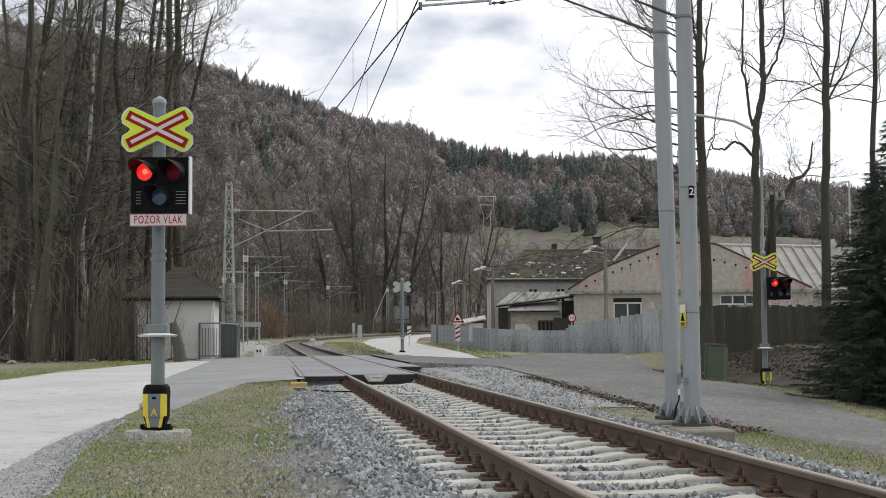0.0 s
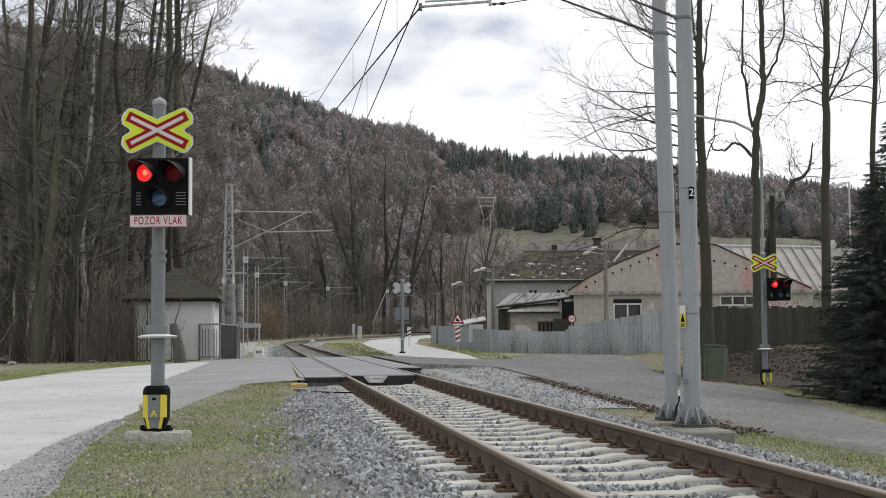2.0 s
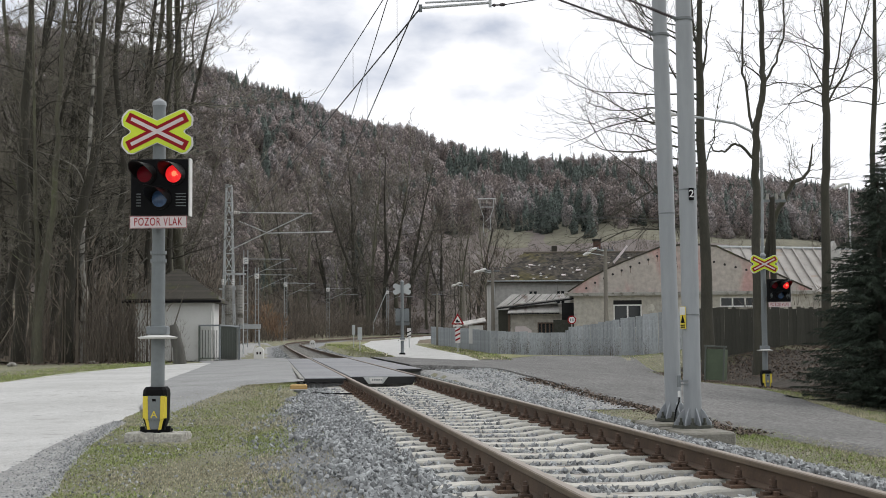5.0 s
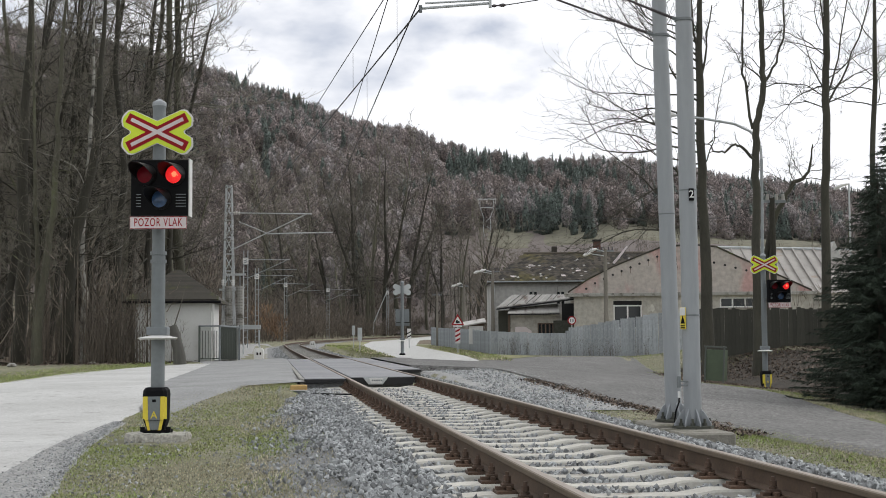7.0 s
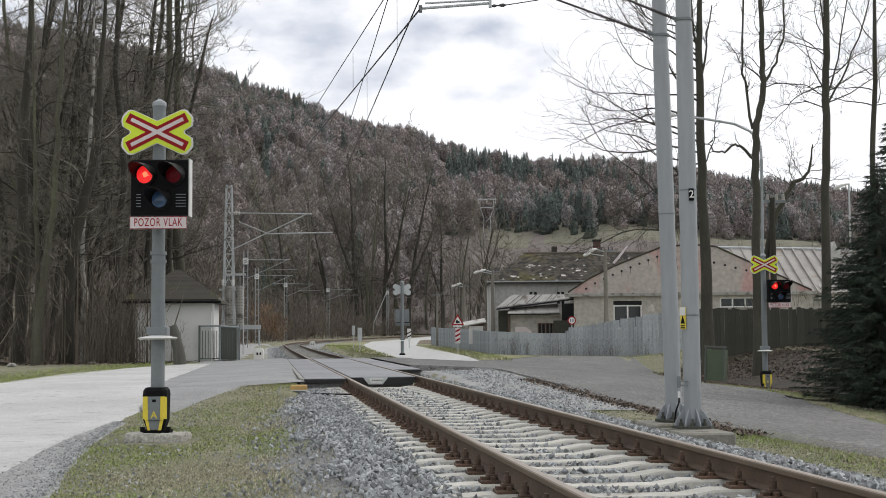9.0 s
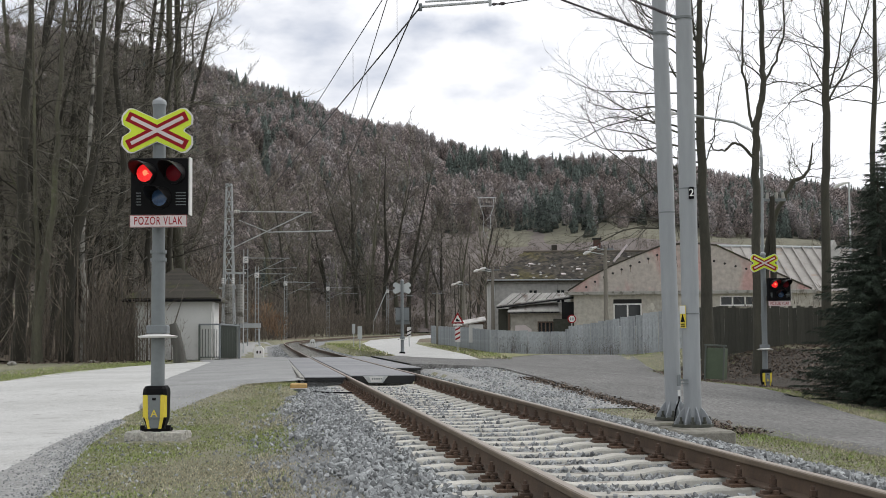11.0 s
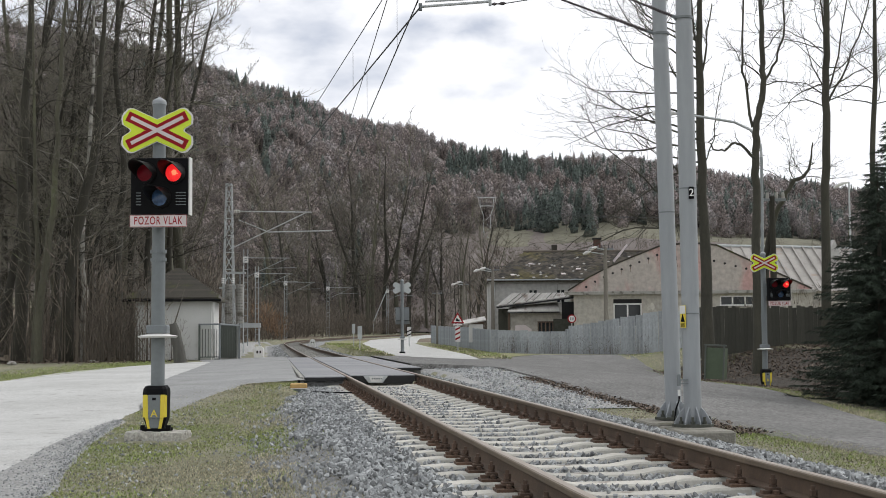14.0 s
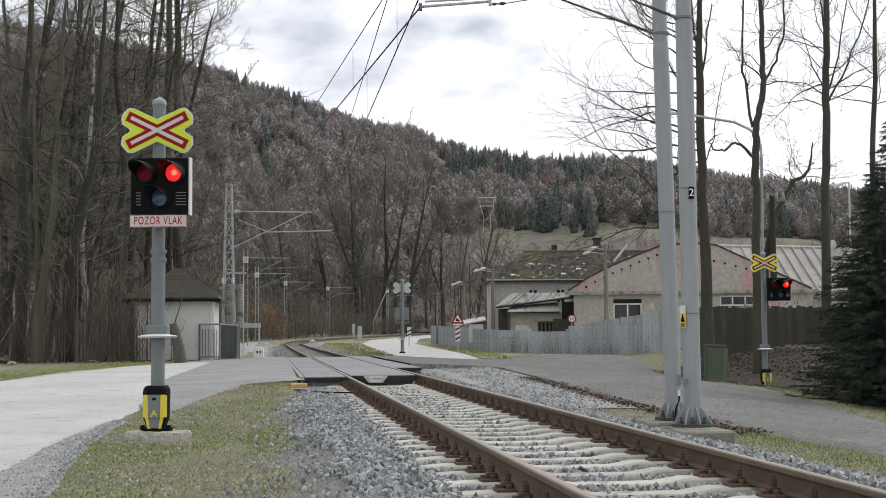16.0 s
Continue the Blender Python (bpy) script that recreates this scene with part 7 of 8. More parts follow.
sheet("gravel_patch", [(*track(q, 1.7).xy, x, y) for q, x, y in ((22, 3.35, 22.5), (25, 3.0, 25.2), (28.5, 2.45, 28.8), (32.5, 1.85, 32.4), (37, 0.9, 37.0))], M_GRAVEL, 0.012, "grey gravel between the line and the side road", "gravel", lie=land)
sheet("leafy_bank", [(20, 28, 8.7, 28), (20, 36, 9.0, 36), (20, 42, 9.9, 42), (19, 50, 9.3, 49.5), (16, 54, 9.2, 53)], M_BANK, 0.015, "dark leaf-covered bank below the board fence", "ground", lie=land)
sheet("turf_bank", [(*track(q, 2.9).xy, x, y) for q, x, y in ((57, -1.9, 57), (66, -2.9, 67), (77, -4.0, 77), (95, -5.5, 95), (122, -7.8, 122), (150, -9.0, 160))], M_TURF, 0.045, "green turf between the line and the valley road", "grass", lie=land)
sheet("turf_strip", [(1.55, 56, 4.5, 64), (0.9, 70, 2.4, 71), (-0.15, 90, 1.85, 93), (-2.8, 135, -1.2, 139)], M_TURF, 0.04, "green turf below the sheet fence", "grass", lie=land)
undergrowth()


def litter():
    rng = np.random.default_rng(17)
    tri = []

    def leaf(x, y, z, r, flat):
        a = rng.uniform(0, 6.283)
        d = np.array([math.cos(a), math.sin(a), rng.uniform(-flat, flat)]) * r
        e = np.array([-math.sin(a), math.cos(a), rng.uniform(-flat, flat)]) * r * 0.6
        c = np.array([x, y, z + 0.4 * r * flat + 0.004])
        tri.append((c - d - e, c + d - e * 0.4, c + e))

    for i in range(24000):
        y = rng.uniform(30, 52)
        x = rng.uniform(8.0, 15.5)
        if off(x, y) > 11.4 + 0.5 * noise.noise((x, y, 3.0)) or (y < 36 and x > 8.9):
            leaf(x, y, land(x, y), rng.uniform(0.02, 0.06), 1.1)
    for i in range(1800):
        y = 8 + 19 * rng.random() ** 1.3
        x = rng.uniform(-5, 0.5)
        a = off(x, y)
        if -6 < a < -2.3 and x > -4.3 - 0.02 * (y - 12):
            leaf(x, y, land(x, y), rng.uniform(0.008, 0.018), 0.25)
    for i in range(6500):
        y = 8 + 26 * rng.random() ** 1.3
        a = rng.uniform(2.45, 4.7)
        p = track(y, a)
        leaf(p.x, p.y, land(p.x, p.y), rng.uniform(0.012, 0.028), 0.3)
    for i in range(2600):
        y = rng.uniform(16.5, 31)
        x = np.interp(y, (13.5, 17.5, 20, 22.3, 24.3, 28.6, 31), (4.4, 3.75, 3.6, 3.5, 3.19, 2.56, 2.0)) - 0.12 + 0.13 * rng.normal()
        leaf(x, y, land(x, y) + 0.01, rng.uniform(0.02, 0.045), 0.9)
    for i in range(1500):
        y = rng.uniform(48, 56)
        x = rng.uniform(-22, -9.5)
        leaf(x, y, land(x, y) + 0.02, rng.uniform(0.04, 0.1), 0.7)
    loose("leaf_litter", tri, M_LITTER, "scattered dead brown leaves", "leaves")


def loose(name, tri, material, label, category):
    v = np.array(tri, dtype=np.float32).reshape(-1, 3)
    me = bpy.data.meshes.new(name)
    me.vertices.add(len(v))
    me.vertices.foreach_set("co", v.ravel())
    me.loops.add(len(v))
    me.loops.foreach_set("vertex_index", np.arange(len(v), dtype=np.int32))
    me.polygons.add(len(v) // 3)
    me.polygons.foreach_set("loop_start", np.arange(0, len(v), 3, dtype=np.int32))
    me.update()
    me.validate()
    me.materials.append(material)
    return tagged(new(name, me), label, category, kind="stuff")


litter()


def grass():
    """Short patchy blades on the verges."""
    rng = np.random.default_rng(23)
    green, dry = [], []

    def blade(x, y, z, h, r):
        a = rng.uniform(0, 6.283)
        side = np.array([math.cos(a), math.sin(a), 0]) * r
        lean = rng.normal(size=2) * h * 0.55
        c = np.array([x, y, z])
        k = noise.noise((x * 0.7, y * 0.45, 4.0)) + 0.25 * rng.normal() + (0.4 if x < -8 else 0.0) + (0.55 * step(-2.0, -3.4, x) - 0.14 if x < 1 and y < 19 else -0.12 if x > 1.5 and y < 32 else 0.0)
        (green if k > 0.02 else dry).append((c - side, c + side, c + np.array([lean[0], lean[1], h])))

    def verge(n, y0, y1, a0, a1, h, far=1.5):
        for i in range(n):
            s = y0 + (y1 - y0) * rng.random() ** far
            a = rng.uniform(a0, a1)
            p = track(s, a)
            if -0.30 + 0.6 * noise.noise((p.x * 1.1, p.y * 0.8, 11.0)) + 0.62 * rng.random() < -0.14:
                continue
            if p.y < 20.5 and p.x < np.interp(p.y, (6, 11, 15, 20), (-2.62, -3.22, -4.05, -4.78)) + 0.08 * noise.noise((p.x * 3, p.y * 3, 6.0)) + 0.04 * rng.normal() or p.x < -5.4:
                continue
            if -4.0 < p.x < -2.98 and 15.75 < p.y < 16.75:
                continue
            if a < 0 and p.y > np.interp(p.x, (-4.9, -4.66, -4.25, -3.58, -2.65), (20.8, 23.0, 25.2, 26.2, 26.3)):
                continue
            blade(p.x, p.y, max(land(p.x, p.y), -0.205 - 0.20 * (abs(a) - 1.6) - 0.03 if abs(a) < 2.75 else -9) - 0.005, h * rng.uniform(0.5, 1.5), 0.0045 + 0.00022 * s)

    verge(190000, 7, 27, -7.0, -2.15, 0.019)
    verge(22000, 7, 26, -2.6, -1.7, 0.019)
    verge(36000, 7, 30, 2.5, 4.7, 0.018, 1.3)
    for i in range(16000):
        y = rng.uniform(33, 66)
        p = Vector((rng.uniform(7.8, 13.5), y, 0))
        a = off(p.x, p.y)
        if (10.3 < a < 12.6 and y < 52) or (y > 50 and p.x > 8.3):
            blade(p.x, p.y, land(p.x, p.y), rng.uniform(0.02, 0.06), 0.014)
    for i in range(9000):
        y = 8 + 10 * rng.random()
        x = np.interp(y, (6, 13.5, 17.5, 20), (5.0, 4.4, 3.75, 3.6)) - 0.1 + 0.2 * rng.normal()
        blade(x, y, land(x, y), rng.uniform(0.015, 0.04), 0.005)
    for i in range(5000):
        u = rng.random()
        x = np.interp(u, (0, 0.35, 0.65, 1), (-4.62, -4.3, -3.75, -2.75)) + 0.10 * rng.normal()
        y = np.interp(u, (0, 0.35, 0.65, 1), (20.6, 24.2, 25.7, 26.2)) - 0.15 + 0.12 * rng.normal()
        blade(x, y, land(x, y), rng.uniform(0.015, 0.045), 0.006)
    for i in range(9000):
        y = rng.uniform(14, 36)
        x = np.interp(y, (14, 18, 24.5, 36), (7.2, 7.3, 7.75, 8.3)) + abs(rng.normal()) * 0.7
        blade(x, y, land(x, y), rng.uniform(0.02, 0.06), 0.009)
    for i in range(14000):
        y = 14 + 40 * rng.random()
        x = -8.9 - 0.03 * (y - 12) - abs(rng.normal()) * 1.6
        if -13 < x and not (x > -12.4 and y > 51.5):
            blade(x, y, land(x, y), rng.uniform(0.02, 0.06), 0.014)
    for i in range(9000):
        y = rng.uniform(58, 130)
        a = rng.uniform(2.9, 6.5)
        p = track(y, a)
        if p.x < -3.6 - (p.y - 76) * 0.08:
            blade(p.x, p.y, land(p.x, p.y), rng.uniform(0.06, 0.16), 0.03)
    for i in range(5000):
        y = rng.uniform(57, 120)
        x = 1.4 - (y - 57) * 0.045 + rng.random() * 1.6
        blade(x, y, land(x, y), rng.uniform(0.05, 0.14), 0.03)
    loose("grass", green, M_GRASS, "short patchy green grass on the verges", "grass")
    loose("dry_grass", dry, M_DRYGRASS, "short dry yellowish grass on the verges", "grass")


grass()


# ---- small things by the line and the roads ----
def hectometre_stone(x, y, z, s, label):
    g = thing("distance_stone", (x, y, z), label, "distance marker", "white distance stones")
    n = 10
    outline = [(-0.16 * s, 0), (0.16 * s, 0), (0.16 * s, 0.32 * s)] + [(0.16 * s * math.cos(math.pi * k / n), 0.32 * s + 0.13 * s * math.sin(math.pi * k / n)) for k in range(1, n)] + [(-0.16 * s, 0.32 * s)]
    b = part("stone", Shape().slab(outline, -0.09 * s, 0.09 * s), M_WHITE, g)
    for sx in (-0.045, 0.055):
        part("digit_bar", Shape().box((sx * s, -0.093 * s, 0.25 * s), (0.05 * s, 0.008, 0.085 * s)), M_BLACK, b, "dark digit bar")


hectometre_stone(-7.19, 52.5, -0.10, 1.18, "white rounded distance stone beside the track")
hectometre_stone(-9.73, 100.0, 0.0, 1.25, "far white rounded distance stone between track and road")


def yellow_marker():
    g = thing("track_magnet_box", (-2.645, 24.6, -0.285, 0, 0, 6), "faded orange-topped box on a dark foot in the ballast", "trackside box")
    part("foot", Shape().box((0, 0, 0.02), (0.24, 0.18, 0.24), bevel=0.01), M_POST, g)
    part("cover", Shape().box((0, 0, 0.19), (0.31, 0.24, 0.085), bevel=0.02), M_ORANGE, g, "faded orange lid")
    part("rim", Shape().box((0, 0, 0.137), (0.315, 0.245, 0.015)), M_WHITE, g)
    part("cable", Shape().tube([(0.10, -0.05, 0.06), (0.3, -0.7, 0.10), (0.6, -1.3, 0.11), (1.0, -1.7, 0.12), (1.4, -1.9, 0.10)], 0.014, 8), M_BLACK, g, "black cable")


yellow_marker()
tagged(part("yellow_plank", Shape().box((-6.72, 52.1, -0.05), (0.55, 0.18, 0.07), bevel=0.01), M_ORANGE), "faded yellow plank lying by the crossing", "plank")


def railing():
    g = thing("railing", (-9.42, 52.0, -0.12), "grey steel railing beside the hut", "railing")
    for x, y in ((0, 0), (0.78, 0.0), (1.32, 1.4)):
        part("post", Shape().box((x, y, 0.7), (0.07, 0.07, 1.4)), M_POST if x else M_CABINET, g)
    part("top_rail", Shape().box((0.39, 0, 1.40), (0.84, 0.07, 0.06)), M_POST, g)
    part("top_rail", Shape().tube([(0.78, 0, 1.4), (1.32, 1.4, 1.35)], 0.04, 6), M_POST, g)
    part("low_rail", Shape().box((0.39, 0, 0.14), (0.74, 0.04, 0.04)), M_CABINET, g)
    for k in range(6):
        part("baluster", Shape().box((0.12 + 0.11 * k, 0, 0.68), (0.025, 0.025, 1.08)), M_CABINET, g)
    for k in range(7):
        part("baluster", Shape().box((0.84 + 0.07 * k, 0.17 + 0.18 * k, 0.68), (0.025, 0.025, 1.08)), M_CABINET, g)


railing()


def cabinet():
    g = thing("switch_cabinet", (-8.52, 53.6, -0.12), "grey-green metal switch cabinet on a low plinth", "cabinet")
    part("body", Shape().box((0, 0, 0.72), (0.62, 0.4, 1.3), bevel=0.02), M_CABINET, g)
    part("lid", Shape().box((0, 0, 1.40), (0.70, 0.48, 0.06), bevel=0.015), M_CABINET, g)
    part("door", Shape().box((0, -0.21, 0.72), (0.52, 0.02, 1.15)), M_CABINET, g)
    part("plinth", Shape().box((0, 0, 0.04), (0.64, 0.42, 0.1)), M_CONCRETE, g)


cabinet()


def tension_weights():
    g = thing("tension_weights", (-10.35, 66.6, 0.0), "two stacks of pale round counterweights on the lattice mast", "counterweight")
    for sx in (-0.28, 0.28):
        part("rod", Shape().tube([(sx, 0, 0.9), (sx, 0, 4.0)], 0.03, 6), M_POST, g)
        for k in range(14):
            part("weight", Shape().tube([(sx, 0, 1.45 + 0.14 * k), (sx, 0, 1.57 + 0.14 * k)], 0.19, 12), M_CONCRETE, g)
    part("yoke", Shape().box((0, 0, 3.95), (1.1, 0.1, 0.1)), M_GALV, g)
    part("guide_frame", Shape().box((0, 0, 3.3), (1.0, 0.08, 0.06)), M_GALV, g)
    for sx in (-0.45, 0.45):
        part("guide_rod", Shape().tube([(sx, 0, 0.0), (sx, 0, 4.3)], 0.03, 6), M_GALV, g)


tension_weights()


def low_frame():
    g = thing("pipe_frame", (-10.0, 67.3, 0.2), "low grey pipe frame beyond the hut", "barrier")
    part("top_bar", Shape().box((0.3, 0, 1.15), (1.15, 0.06, 0.22)), M_GALV, g)
    for x in (-0.2, 0.8):
        part("post", Shape().box((x, 0, 0.5), (0.07, 0.07, 1.0)), M_GALV, g)


low_frame()


def street_lamp(x, y, z, h, heads, label, wide=0.13):
    """Concrete pole with a crosshead and pale lamp heads at (dx, dz)."""
    g = thing("street_lamp", (x, y, z), label, "street lamp", "street lamps on concrete poles")
    part("pole", Shape().tube([(0, 0, 0), (0, 0, h)], [wide * 1.2, wide * 0.75], 10), M_POLE, g)
    part("crosshead", Shape().box((0, 0, h - 0.12), (0.95, 0.08, 0.09)), M_POST, g)
    for sx in (-0.4, -0.2, 0.2, 0.4):
        part("insulator", Shape().tube([(sx, 0, h - 0.08), (sx, 0, h + 0.10)], [0.05, 0.035], 8), M_BROWNINS, g)
    for dx, dz in heads:
        part("arm", Shape().tube([(0, -0.05, h + dz - 0.1), (dx + 0.2, -0.1, h + dz + 0.05)], 0.022, 6), M_GALV, g)
        s = Shape().tube([(dx + 0.30, -0.1, h + dz + 0.08), (dx + 0.18, -0.1, h + dz + 0.05), (dx - 0.02, -0.1, h + dz - 0.02), (dx - 0.16, -0.1, h + dz - 0.07)], [0.03, 0.075, 0.10, 0.03], 10)
        part("lamp_head", s, M_WHITE, g, "pale lamp head", True)


street_lamp(3.38, 92.0, -0.3, 5.65, ((-1.15, -0.16), (-0.75, -0.05)), "concrete street lamp pole with two pale heads by the house")
street_lamp(9.06, 75.0, -0.3, 5.95, ((-1.1, -0.32), (-0.75, -0.08)), "concrete street lamp pole with two pale heads by the hall")
street_lamp(1.75, 114.0, -0.2, 5.4, ((-0.9, -0.1), (-0.5, 0.05)), "leaning concrete street lamp pole up the valley road")
street_lamp(-0.6, 128.0, -0.1, 5.0, (), "concrete wire pole up the valley road", 0.1)


def wire_pole():
    g = thing("wire_pole", (14.75, 60.0, -0.2), "dark concrete pole with a crosshead of insulators", "pole")
    part("pole", Shape().tube([(0, 0, 0), (0, 0, 7.1)], [0.17, 0.125], 10), M_DARKBARK, g)
    part("crosshead", Shape().box((0, 0, 6.95), (1.25, 0.12, 0.12)), M_POST, g)
    for sx in (-0.5, -0.2, 0.2, 0.5):
        part("insulator", Shape().tube([(sx, 0, 7.0), (sx, 0, 7.28)], [0.09, 0.06], 8), M_CONCRETE, g)
    part("strut", Shape().tube([(0.1, 0.3, 6.2), (-1.0, 0.3, 0.0)], 0.12, 8), M_DARKBARK, g)


wire_pole()


def curved_lamp():
    g = thing("curved_street_lamp", (11.42, 48.0, -0.5), "slim galvanised street lamp with a long curved arm", "street lamp")
    part("pole", Shape().tube([(0, 0, 0), (0, 0, 4.2), (0.04, 0, 7.6)], [0.075, 0.06, 0.05], 12), M_LADDER, g, smooth=True)
    part("arm", Shape().tube([(0.04, 0, 7.55), (0.03, 0, 7.95), (-0.08, 0, 8.3), (-0.35, 0, 8.6), (-0.9, 0, 8.87), (-1.9, 0, 9.05), (-3.1, 0, 9.22)], 0.045, 10), M_GALV, g, smooth=True)
    part("lamp_head", Shape().tube([(-3.0, 0, 9.2), (-3.3, 0, 9.24), (-3.7, 0, 9.24), (-3.85, 0, 9.2)], [0.05, 0.13, 0.14, 0.05], 10), M_WHITE, g, smooth=True)


curved_lamp()


def beacon_head():
    g = thing("curved_street_lamp", (17.3, 60.0, -0.2), "slim street lamp with a pale head behind the trees", "street lamp")
    part("pole", Shape().tube([(0.9, 0, 0), (0.92, 0, 7.7)], 0.04, 8), M_GALV, g)
    part("lamp_head", Shape().tube([(0.95, 0, 7.72), (0.62, 0, 7.66), (0.35, 0, 7.55), (0.25, 0, 7.45)], [0.03, 0.07, 0.08, 0.04], 10), M_WHITE, g, smooth=True)


beacon_head()


def road_sign_triangle():
    g = thing("road_sign", (0.79, 75.0, land(0.79, 75.0)), "red-edged warning triangle over a striped approach board", "road sign")
    part("post", Shape().tube([(0, 0, 0), (0, 0, 2.1)], 0.03, 8), M_GALV, g)
    t = part("triangle", Shape().slab([(-0.36, 1.60), (0.36, 1.60), (0.0, 2.22)], -0.06, -0.04), M_SIGNRED, g, "red border")
    part("triangle_field", Shape().slab([(-0.24, 1.665), (0.24, 1.665), (0.0, 2.08)], -0.066, -0.061), M_WHITE, t)
    part("pictogram", Shape().box((0.0, -0.068, 1.76), (0.22, 0.006, 0.10)).box((-0.04, -0.068, 1.84), (0.1, 0.006, 0.06)), M_BLACK, t, "black engine shape")
    part("text_bar", Shape().box((0, -0.05, 1.53), (0.5, 0.02, 0.09)), M_WHITE, g)
    b = part("approach_board", Shape().box((0, -0.05, 1.0), (0.28, 0.02, 0.85)), M_WHITE, g, "white board with red stripes")
    for k in range(3):
        part("stripe", Shape().slab([(-0.135, 0.66 + 0.26 * k), (0.135, 0.80 + 0.26 * k), (0.135, 0.90 + 0.26 * k), (-0.135, 0.76 + 0.26 * k)], -0.067, -0.061), M_SIGNRED, b)


road_sign_triangle()


def round_sign():
    g = thing("prohibition_sign", (6.72, 70.6, land(6.72, 70.6)), "round white road sign with a red ring by the fence", "road sign")
    part("post", Shape().tube([(0, 0, 0), (0, 0, 2.0)], 0.03, 8), M_GALV, g)
    d = part("disc", Shape().tube([(0, -0.05, 1.82), (0, -0.07, 1.82)], 0.225, 24), M_SIGNRED, g)
    part("disc_field", Shape().tube([(0, -0.071, 1.82), (0, -0.076, 1.82)], 0.165, 24), M_WHITE, d)
    for sx in (-0.06, 0.06):
        part("pictogram_bar", Shape().box((sx, -0.079, 1.82), (0.06, 0.006, 0.15)), M_POST, d)


round_sign()


def plate_post(x, y, h, w, ph, label, striped=False):
    g = thing("trackside_sign", (x, y, land(x, y)), label, "sign", "small trackside signs")
    part("post", Shape().tube([(0, 0, 0), (0, 0, h)], 0.035, 8), M_GALV, g)
    p = part("board", Shape().box((0, -0.05, h - ph / 2), (w, 0.03, ph)), M_WHITE if striped else M_GALV, g)
    if striped:
        for k in range(2):
            part("stripe", Shape().slab([(-w / 2, h - ph + 0.1 + 0.3 * k), (w / 2, h - ph + 0.25 + 0.3 * k), (w / 2, h - ph + 0.35 + 0.3 * k), (-w / 2, h - ph + 0.2 + 0.3 * k)], -0.07, -0.066), M_BLACK, p)


plate_post(-6.67, 100.0, 1.75, 0.22, 0.7, "grey board on a slim post, seen from behind")
plate_post(-5.28, 85.0, 1.5, 0.28, 0.8, "grey board on a slim post, seen from behind")
plate_post(-2.81, 110.0, 1.6, 0.32, 0.85, "white board with dark stripes on a post", True)


def green_board():
    g = thing("green_box", (8.80, 44.0, land(8.80, 44.0) + 0.05, 0, 3, -24), "dull green metal grit bin with a pale rim", "bin")
    part("front_panel", Shape().box((0, 0, 0.55), (0.60, 0.05, 1.0)), M_GREENBOX, g)
    part("back_panel", Shape().box((0, 0.5, 0.55), (0.60, 0.05, 1.0)), M_GREENBOX, g)
    for sx in (-0.28, 0.28):
        part("side_panel", Shape().box((sx, 0.25, 0.55), (0.05, 0.44, 1.0)), M_GREENBOX, g)
        part("corner_post", Shape().box((sx * 1.08, -0.03, 0.50), (0.05, 0.05, 1.32)), M_CABINET, g)
    part("top_rail", Shape().box((0, 0.0, 1.15), (0.72, 0.1, 0.05)), M_CABINET, g)


green_board()


def pylon():
    z = hill(14.2, 430.0)
    g = thing("power_pylon", (14.2, 430.0, z), "grey lattice power pylon above the meadow", "pylon")
    h = 44.8 - z
    for sx in (-1, 1):
        part("leg", Shape().tube([(sx * 1.3, 0, 0), (sx * 1.0, 0, h * 0.55), (sx * 2.2, 0, h * 0.8), (sx * 2.2, 0, h)], 0.13, 4), M_GALV, g)
    part("top_beam", Shape().box((0, 0, h), (6.0, 0.3, 0.3)), M_GALV, g)
    part("mid_beam", Shape().box((0, 0, h * 0.8), (4.4, 0.25, 0.25)), M_GALV, g)
    for k in range(4):
        q = 1 if k % 2 else -1
        part("brace", Shape().tube([(-q * 1.2, 0, h * 0.14 * k), (q * 1.1, 0, h * 0.14 * (k + 1))], 0.08, 4), M_GALV, g)
    for sx in (-2.8, 0.0, 2.8):
        part("insulator", Shape().tube([(sx, 0, h), (sx, 0, h - 1.6)], 0.14, 6), M_PORCELAIN, g)
        wire("power_line", sag((14.2 + sx, 430, z + h - 1.7), (62 + sx * 2, 300, 27.0), 2.0), 0.05, "far power line over the meadow")
        wire("power_line", sag((14.2 + sx, 430, z + h - 1.7), (-70 + sx * 2, 470, 52.0), 2.5), 0.05, "far power line over the woods")


pylon()


def boulders():
    rng = random.Random(6)
    for x, y, r in ((-15.2, 47.5, 0.17), (-12.9, 49.6, 0.13)):
        s = Shape()
        bm = bmesh.new()
        bmesh.ops.create_icosphere(bm, subdivisions=2, radius=r)
        for v in bm.verts:
            v.co *= 1 + 0.25 * noise.noise(v.co * 4 / r + Vector((x, y, 0)))
            v.co.z *= 0.6
        s.add([v.co for v in bm.verts], [[v.index for v in f.verts] for f in bm.faces])
        bm.free()
        tagged(part("boulder", s, M_CONCRETE, m=pose(x, y, land(x, y) + r * 0.3)), "small pale boulder on the verge below the wood", "stone", "boulders by the road")


boulders()


def stump_post():
    g = thing("old_stump", (-9.35, 47.9, land(-9.35, 47.9) - 0.1, 0, -6, 0), "old leaning wooden stump before the white hut", "stump")
    part("stump_body", Shape().tube([(0, 0, 0), (0.0, 0, 0.6), (-0.08, 0, 1.2), (-0.14, 0, 1.5)], [0.24, 0.2, 0.19, 0.16], 10), M_STUMP, g, smooth=True)
    part("sprout", Shape().tube([(-0.1, 0, 1.4), (0.2, 0, 2.1), (0.5, 0, 2.9)], [0.03, 0.02, 0.008], 5), M_TWIG, g)


stump_post()


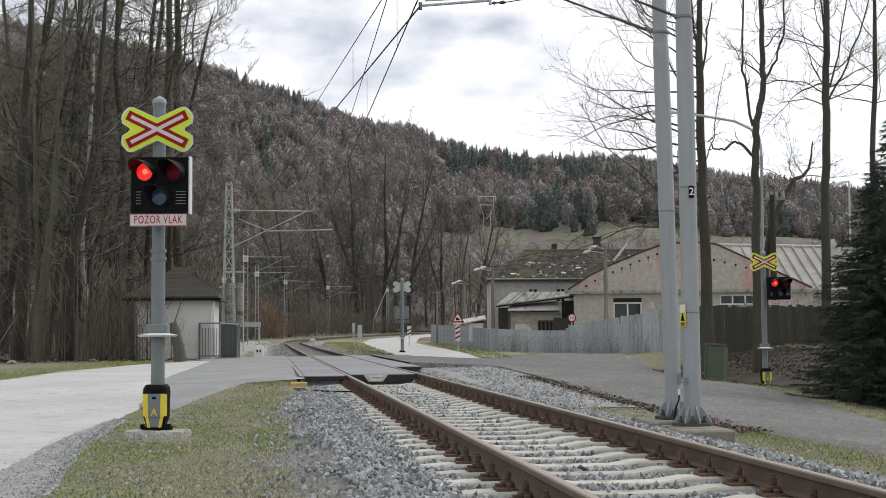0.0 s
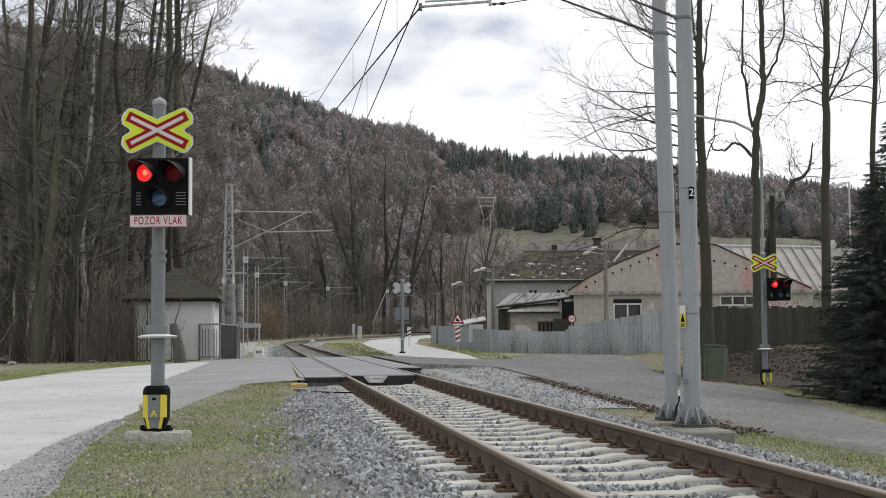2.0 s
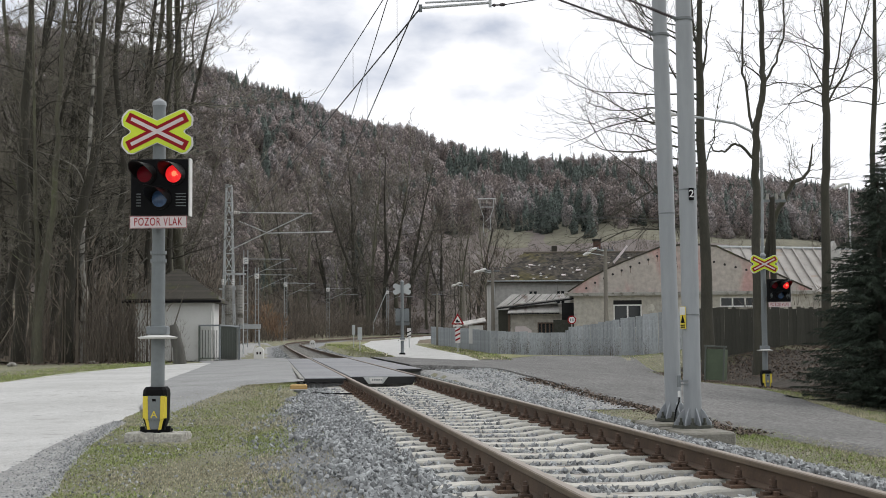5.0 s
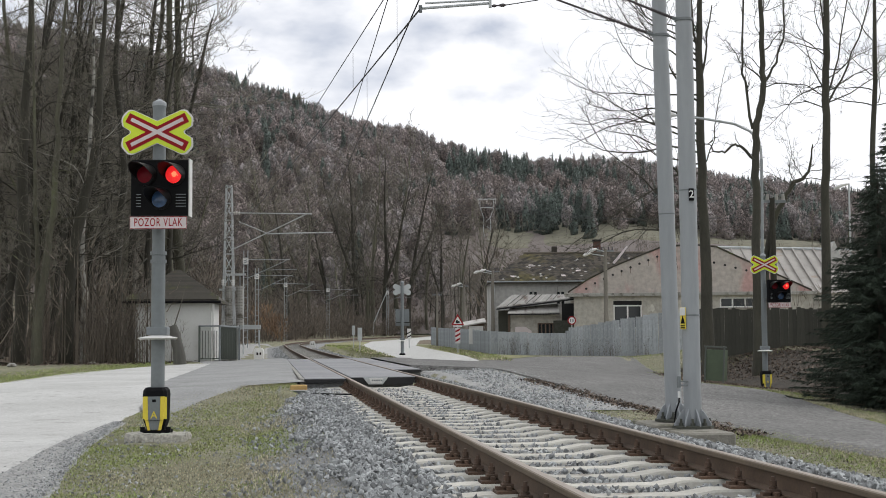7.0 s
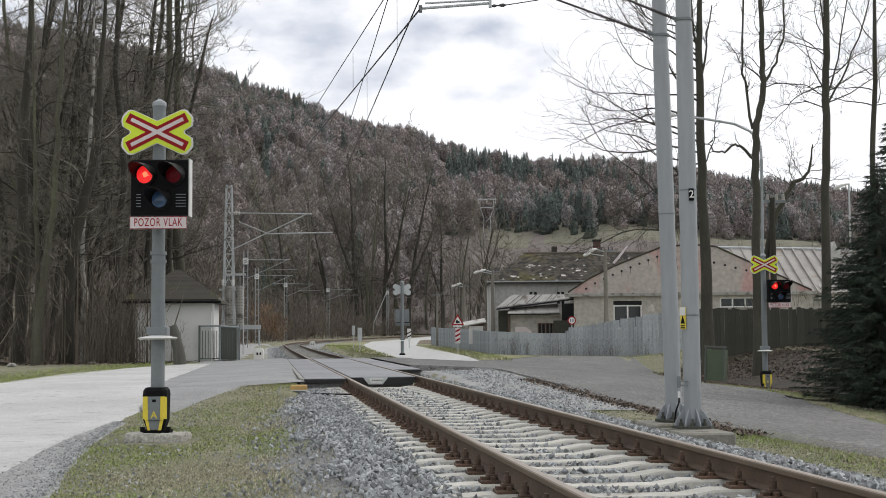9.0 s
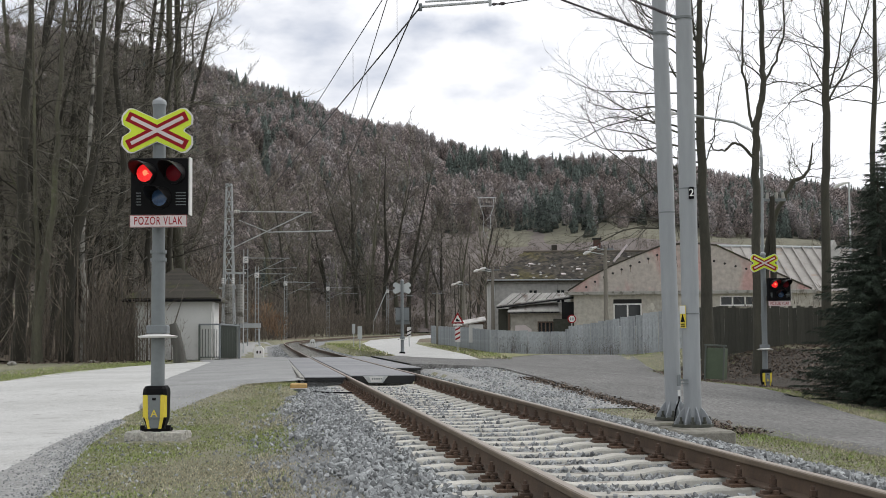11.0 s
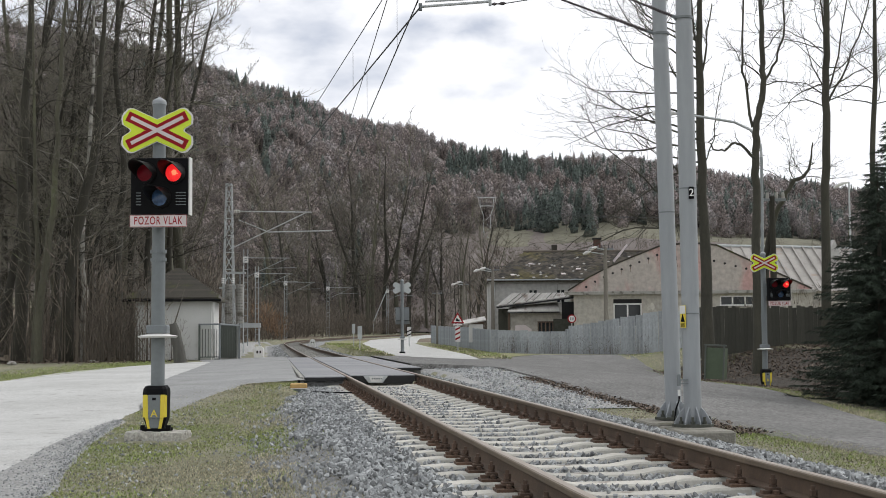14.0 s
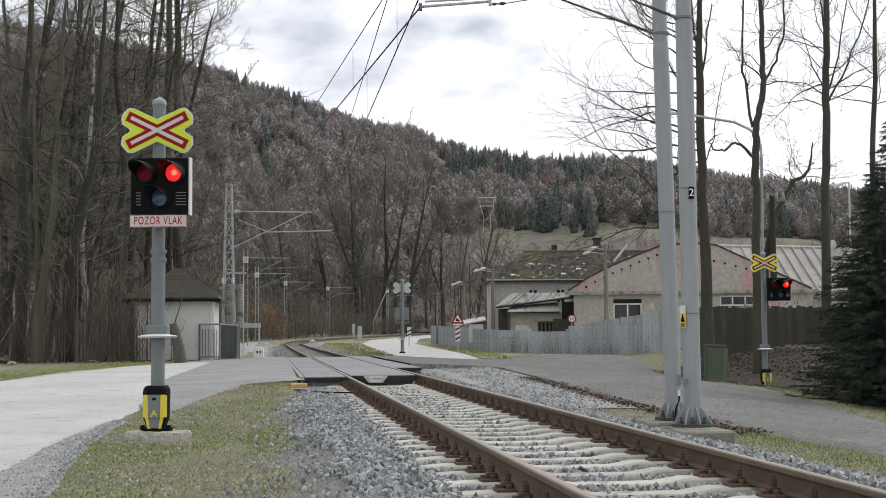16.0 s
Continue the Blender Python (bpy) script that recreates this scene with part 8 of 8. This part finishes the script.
def village_wires():
    for dz in (0.0, 0.25):
        wire("village_line", sag((-0.6, 128.0, 4.8 + dz), (3.38, 92.0, 5.2 + dz), 0.5), 0.012, "thin village wire between poles")
        wire("village_line", sag((3.38, 92.0, 5.2 + dz), (9.06, 75.0, 5.5 + dz), 0.3), 0.012, "thin village wire between poles")


village_wires()


# ---- sky ----
def cloud_sheet():
    m = bpy.data.materials.new("cloud_light")
    m.use_nodes = True
    n, l = m.node_tree.nodes, m.node_tree.links
    n.remove(n["Principled BSDF"])
    em, co, mp = n.new("ShaderNodeEmission"), n.new("ShaderNodeTexCoord"), n.new("ShaderNodeMapping")
    mp.inputs["Scale"].default_value = (1.0, 1.0, 2.2)
    l.new(co.outputs["Object"], mp.inputs[0])
    nz = n.new("ShaderNodeTexNoise")
    nz.inputs["Scale"].default_value, nz.inputs["Detail"].default_value, nz.inputs["Roughness"].default_value = 0.0030, 5, 0.5
    l.new(mp.outputs[0], nz.inputs["Vector"])
    sep = n.new("ShaderNodeSeparateXYZ")
    l.new(co.outputs["Object"], sep.inputs[0])
    gx = n.new("ShaderNodeMapRange")
    gx.inputs[1].default_value, gx.inputs[2].default_value, gx.inputs[3].default_value, gx.inputs[4].default_value = -500, 500, 0.03, 0.20
    l.new(sep.outputs[0], gx.inputs[0])
    add = n.new("ShaderNodeMath")
    l.new(nz.outputs[0], add.inputs[0])
    l.new(gx.outputs[0], add.inputs[1])
    # three darker cloud bodies with ragged rims
    wob = n.new("ShaderNodeTexNoise")
    wob.inputs["Scale"].default_value, wob.inputs["Detail"].default_value = 0.006, 6
    l.new(co.outputs["Object"], wob.inputs["Vector"])
    shift = n.new("ShaderNodeVectorMath")
    shift.operation = "MULTIPLY_ADD"
    l.new(wob.outputs["Color"], shift.inputs[0])
    shift.inputs[1].default_value, shift.inputs[2].default_value = (230, 0, 130), (-115, 0, -65)
    moved = n.new("ShaderNodeVectorMath")
    l.new(co.outputs["Object"], moved.inputs[0])
    l.new(shift.outputs[0], moved.inputs[1])
    total = add.outputs[0]
    for cx, cz, rx, rz, deep in ((-235, 715, 300, 150, 0.16), (60, 752, 230, 62, 0.17), (115, 600, 150, 55, 0.10), (-470, 600, 200, 110, 0.06)):
        mb, gr, sub = n.new("ShaderNodeMapping"), n.new("ShaderNodeTexGradient"), n.new("ShaderNodeMath")
        mb.vector_type = "TEXTURE"
        mb.inputs["Location"].default_value, mb.inputs["Scale"].default_value = (cx, 0, cz), (rx, 4000, rz)
        l.new(moved.outputs[0], mb.inputs[0])
        gr.gradient_type = "SPHERICAL"
        l.new(mb.outputs[0], gr.inputs[0])
        sub.operation = "MULTIPLY_ADD"
        l.new(gr.outputs[1], sub.inputs[0])
        sub.inputs[1].default_value = -deep * 1.5
        l.new(total, sub.inputs[2])
        total = sub.outputs[0]
    mr = n.new("ShaderNodeMapRange")
    mr.inputs[1].default_value, mr.inputs[2].default_value = 0.33, 0.57
    l.new(total, mr.inputs[0])
    mix = n.new("ShaderNodeMix")
    mix.data_type = "RGBA"
    mix.inputs[6].default_value, mix.inputs[7].default_value = (0.58, 0.63, 0.74, 1), (1.05, 1.06, 1.10, 1)
    l.new(mr.outputs[0], mix.inputs[0])
    l.new(mix.outputs[2], em.inputs[0])
    l.new(em.outputs[0], n["Material Output"].inputs[0])
    s = Shape()
    top = [(x, -0.00012 * x * x, z) for z in (-200, 2600) for x in range(-2400, 2401, 200)]
    k = len(top) // 2
    s.add(top, [(i, i + 1, i + 1 + k, i + k) for i in range(k - 1)])
    return tagged(part("backdrop", s, m, m=pose(0, 3300, 0)), "bright overcast sky with drifting grey clouds", "sky", kind="structure")


CLOUDS = cloud_sheet()


# ---- what moves ----
def motions():
    # the two lamps of each signal take turns: times at which the right one takes over, and at which the left one does
    rights = (-1.06, 0.06, 1.19, 2.30, 3.45, 4.60, 5.75, 6.90, 8.02, 9.13, 10.24, 11.35, 12.48, 13.585, 14.69, 15.80)
    lefts = (-0.45, 0.67, 1.80, 2.94, 4.06, 5.20, 6.37, 7.50, 8.60, 9.73, 10.84, 11.96, 13.05, 14.16, 15.27, 16.40)
    inside, outside = pose(0, -0.005, 0), pose(0, -0.034, 0)
    for glow, left in GLOWS:
        spans = zip(lefts, rights[1:] + (16.9,)) if left else zip(rights, lefts)
        rows = []
        for on, end in spans:
            rows += [(on - 0.07, inside), (on + 0.005, outside), (end - 0.005, outside), (end + 0.07, inside)]
        rows = [r for r in rows if 0.0 < r[0] < 16.0]
        walk(glow, [(0.0, outside if left else inside)] + rows + [(16.0, inside if left else outside)])
    walk(CLOUDS, [(0.0, pose(25, 3300, 0)), (16.0, pose(-30, 3300, 0))])


motions()
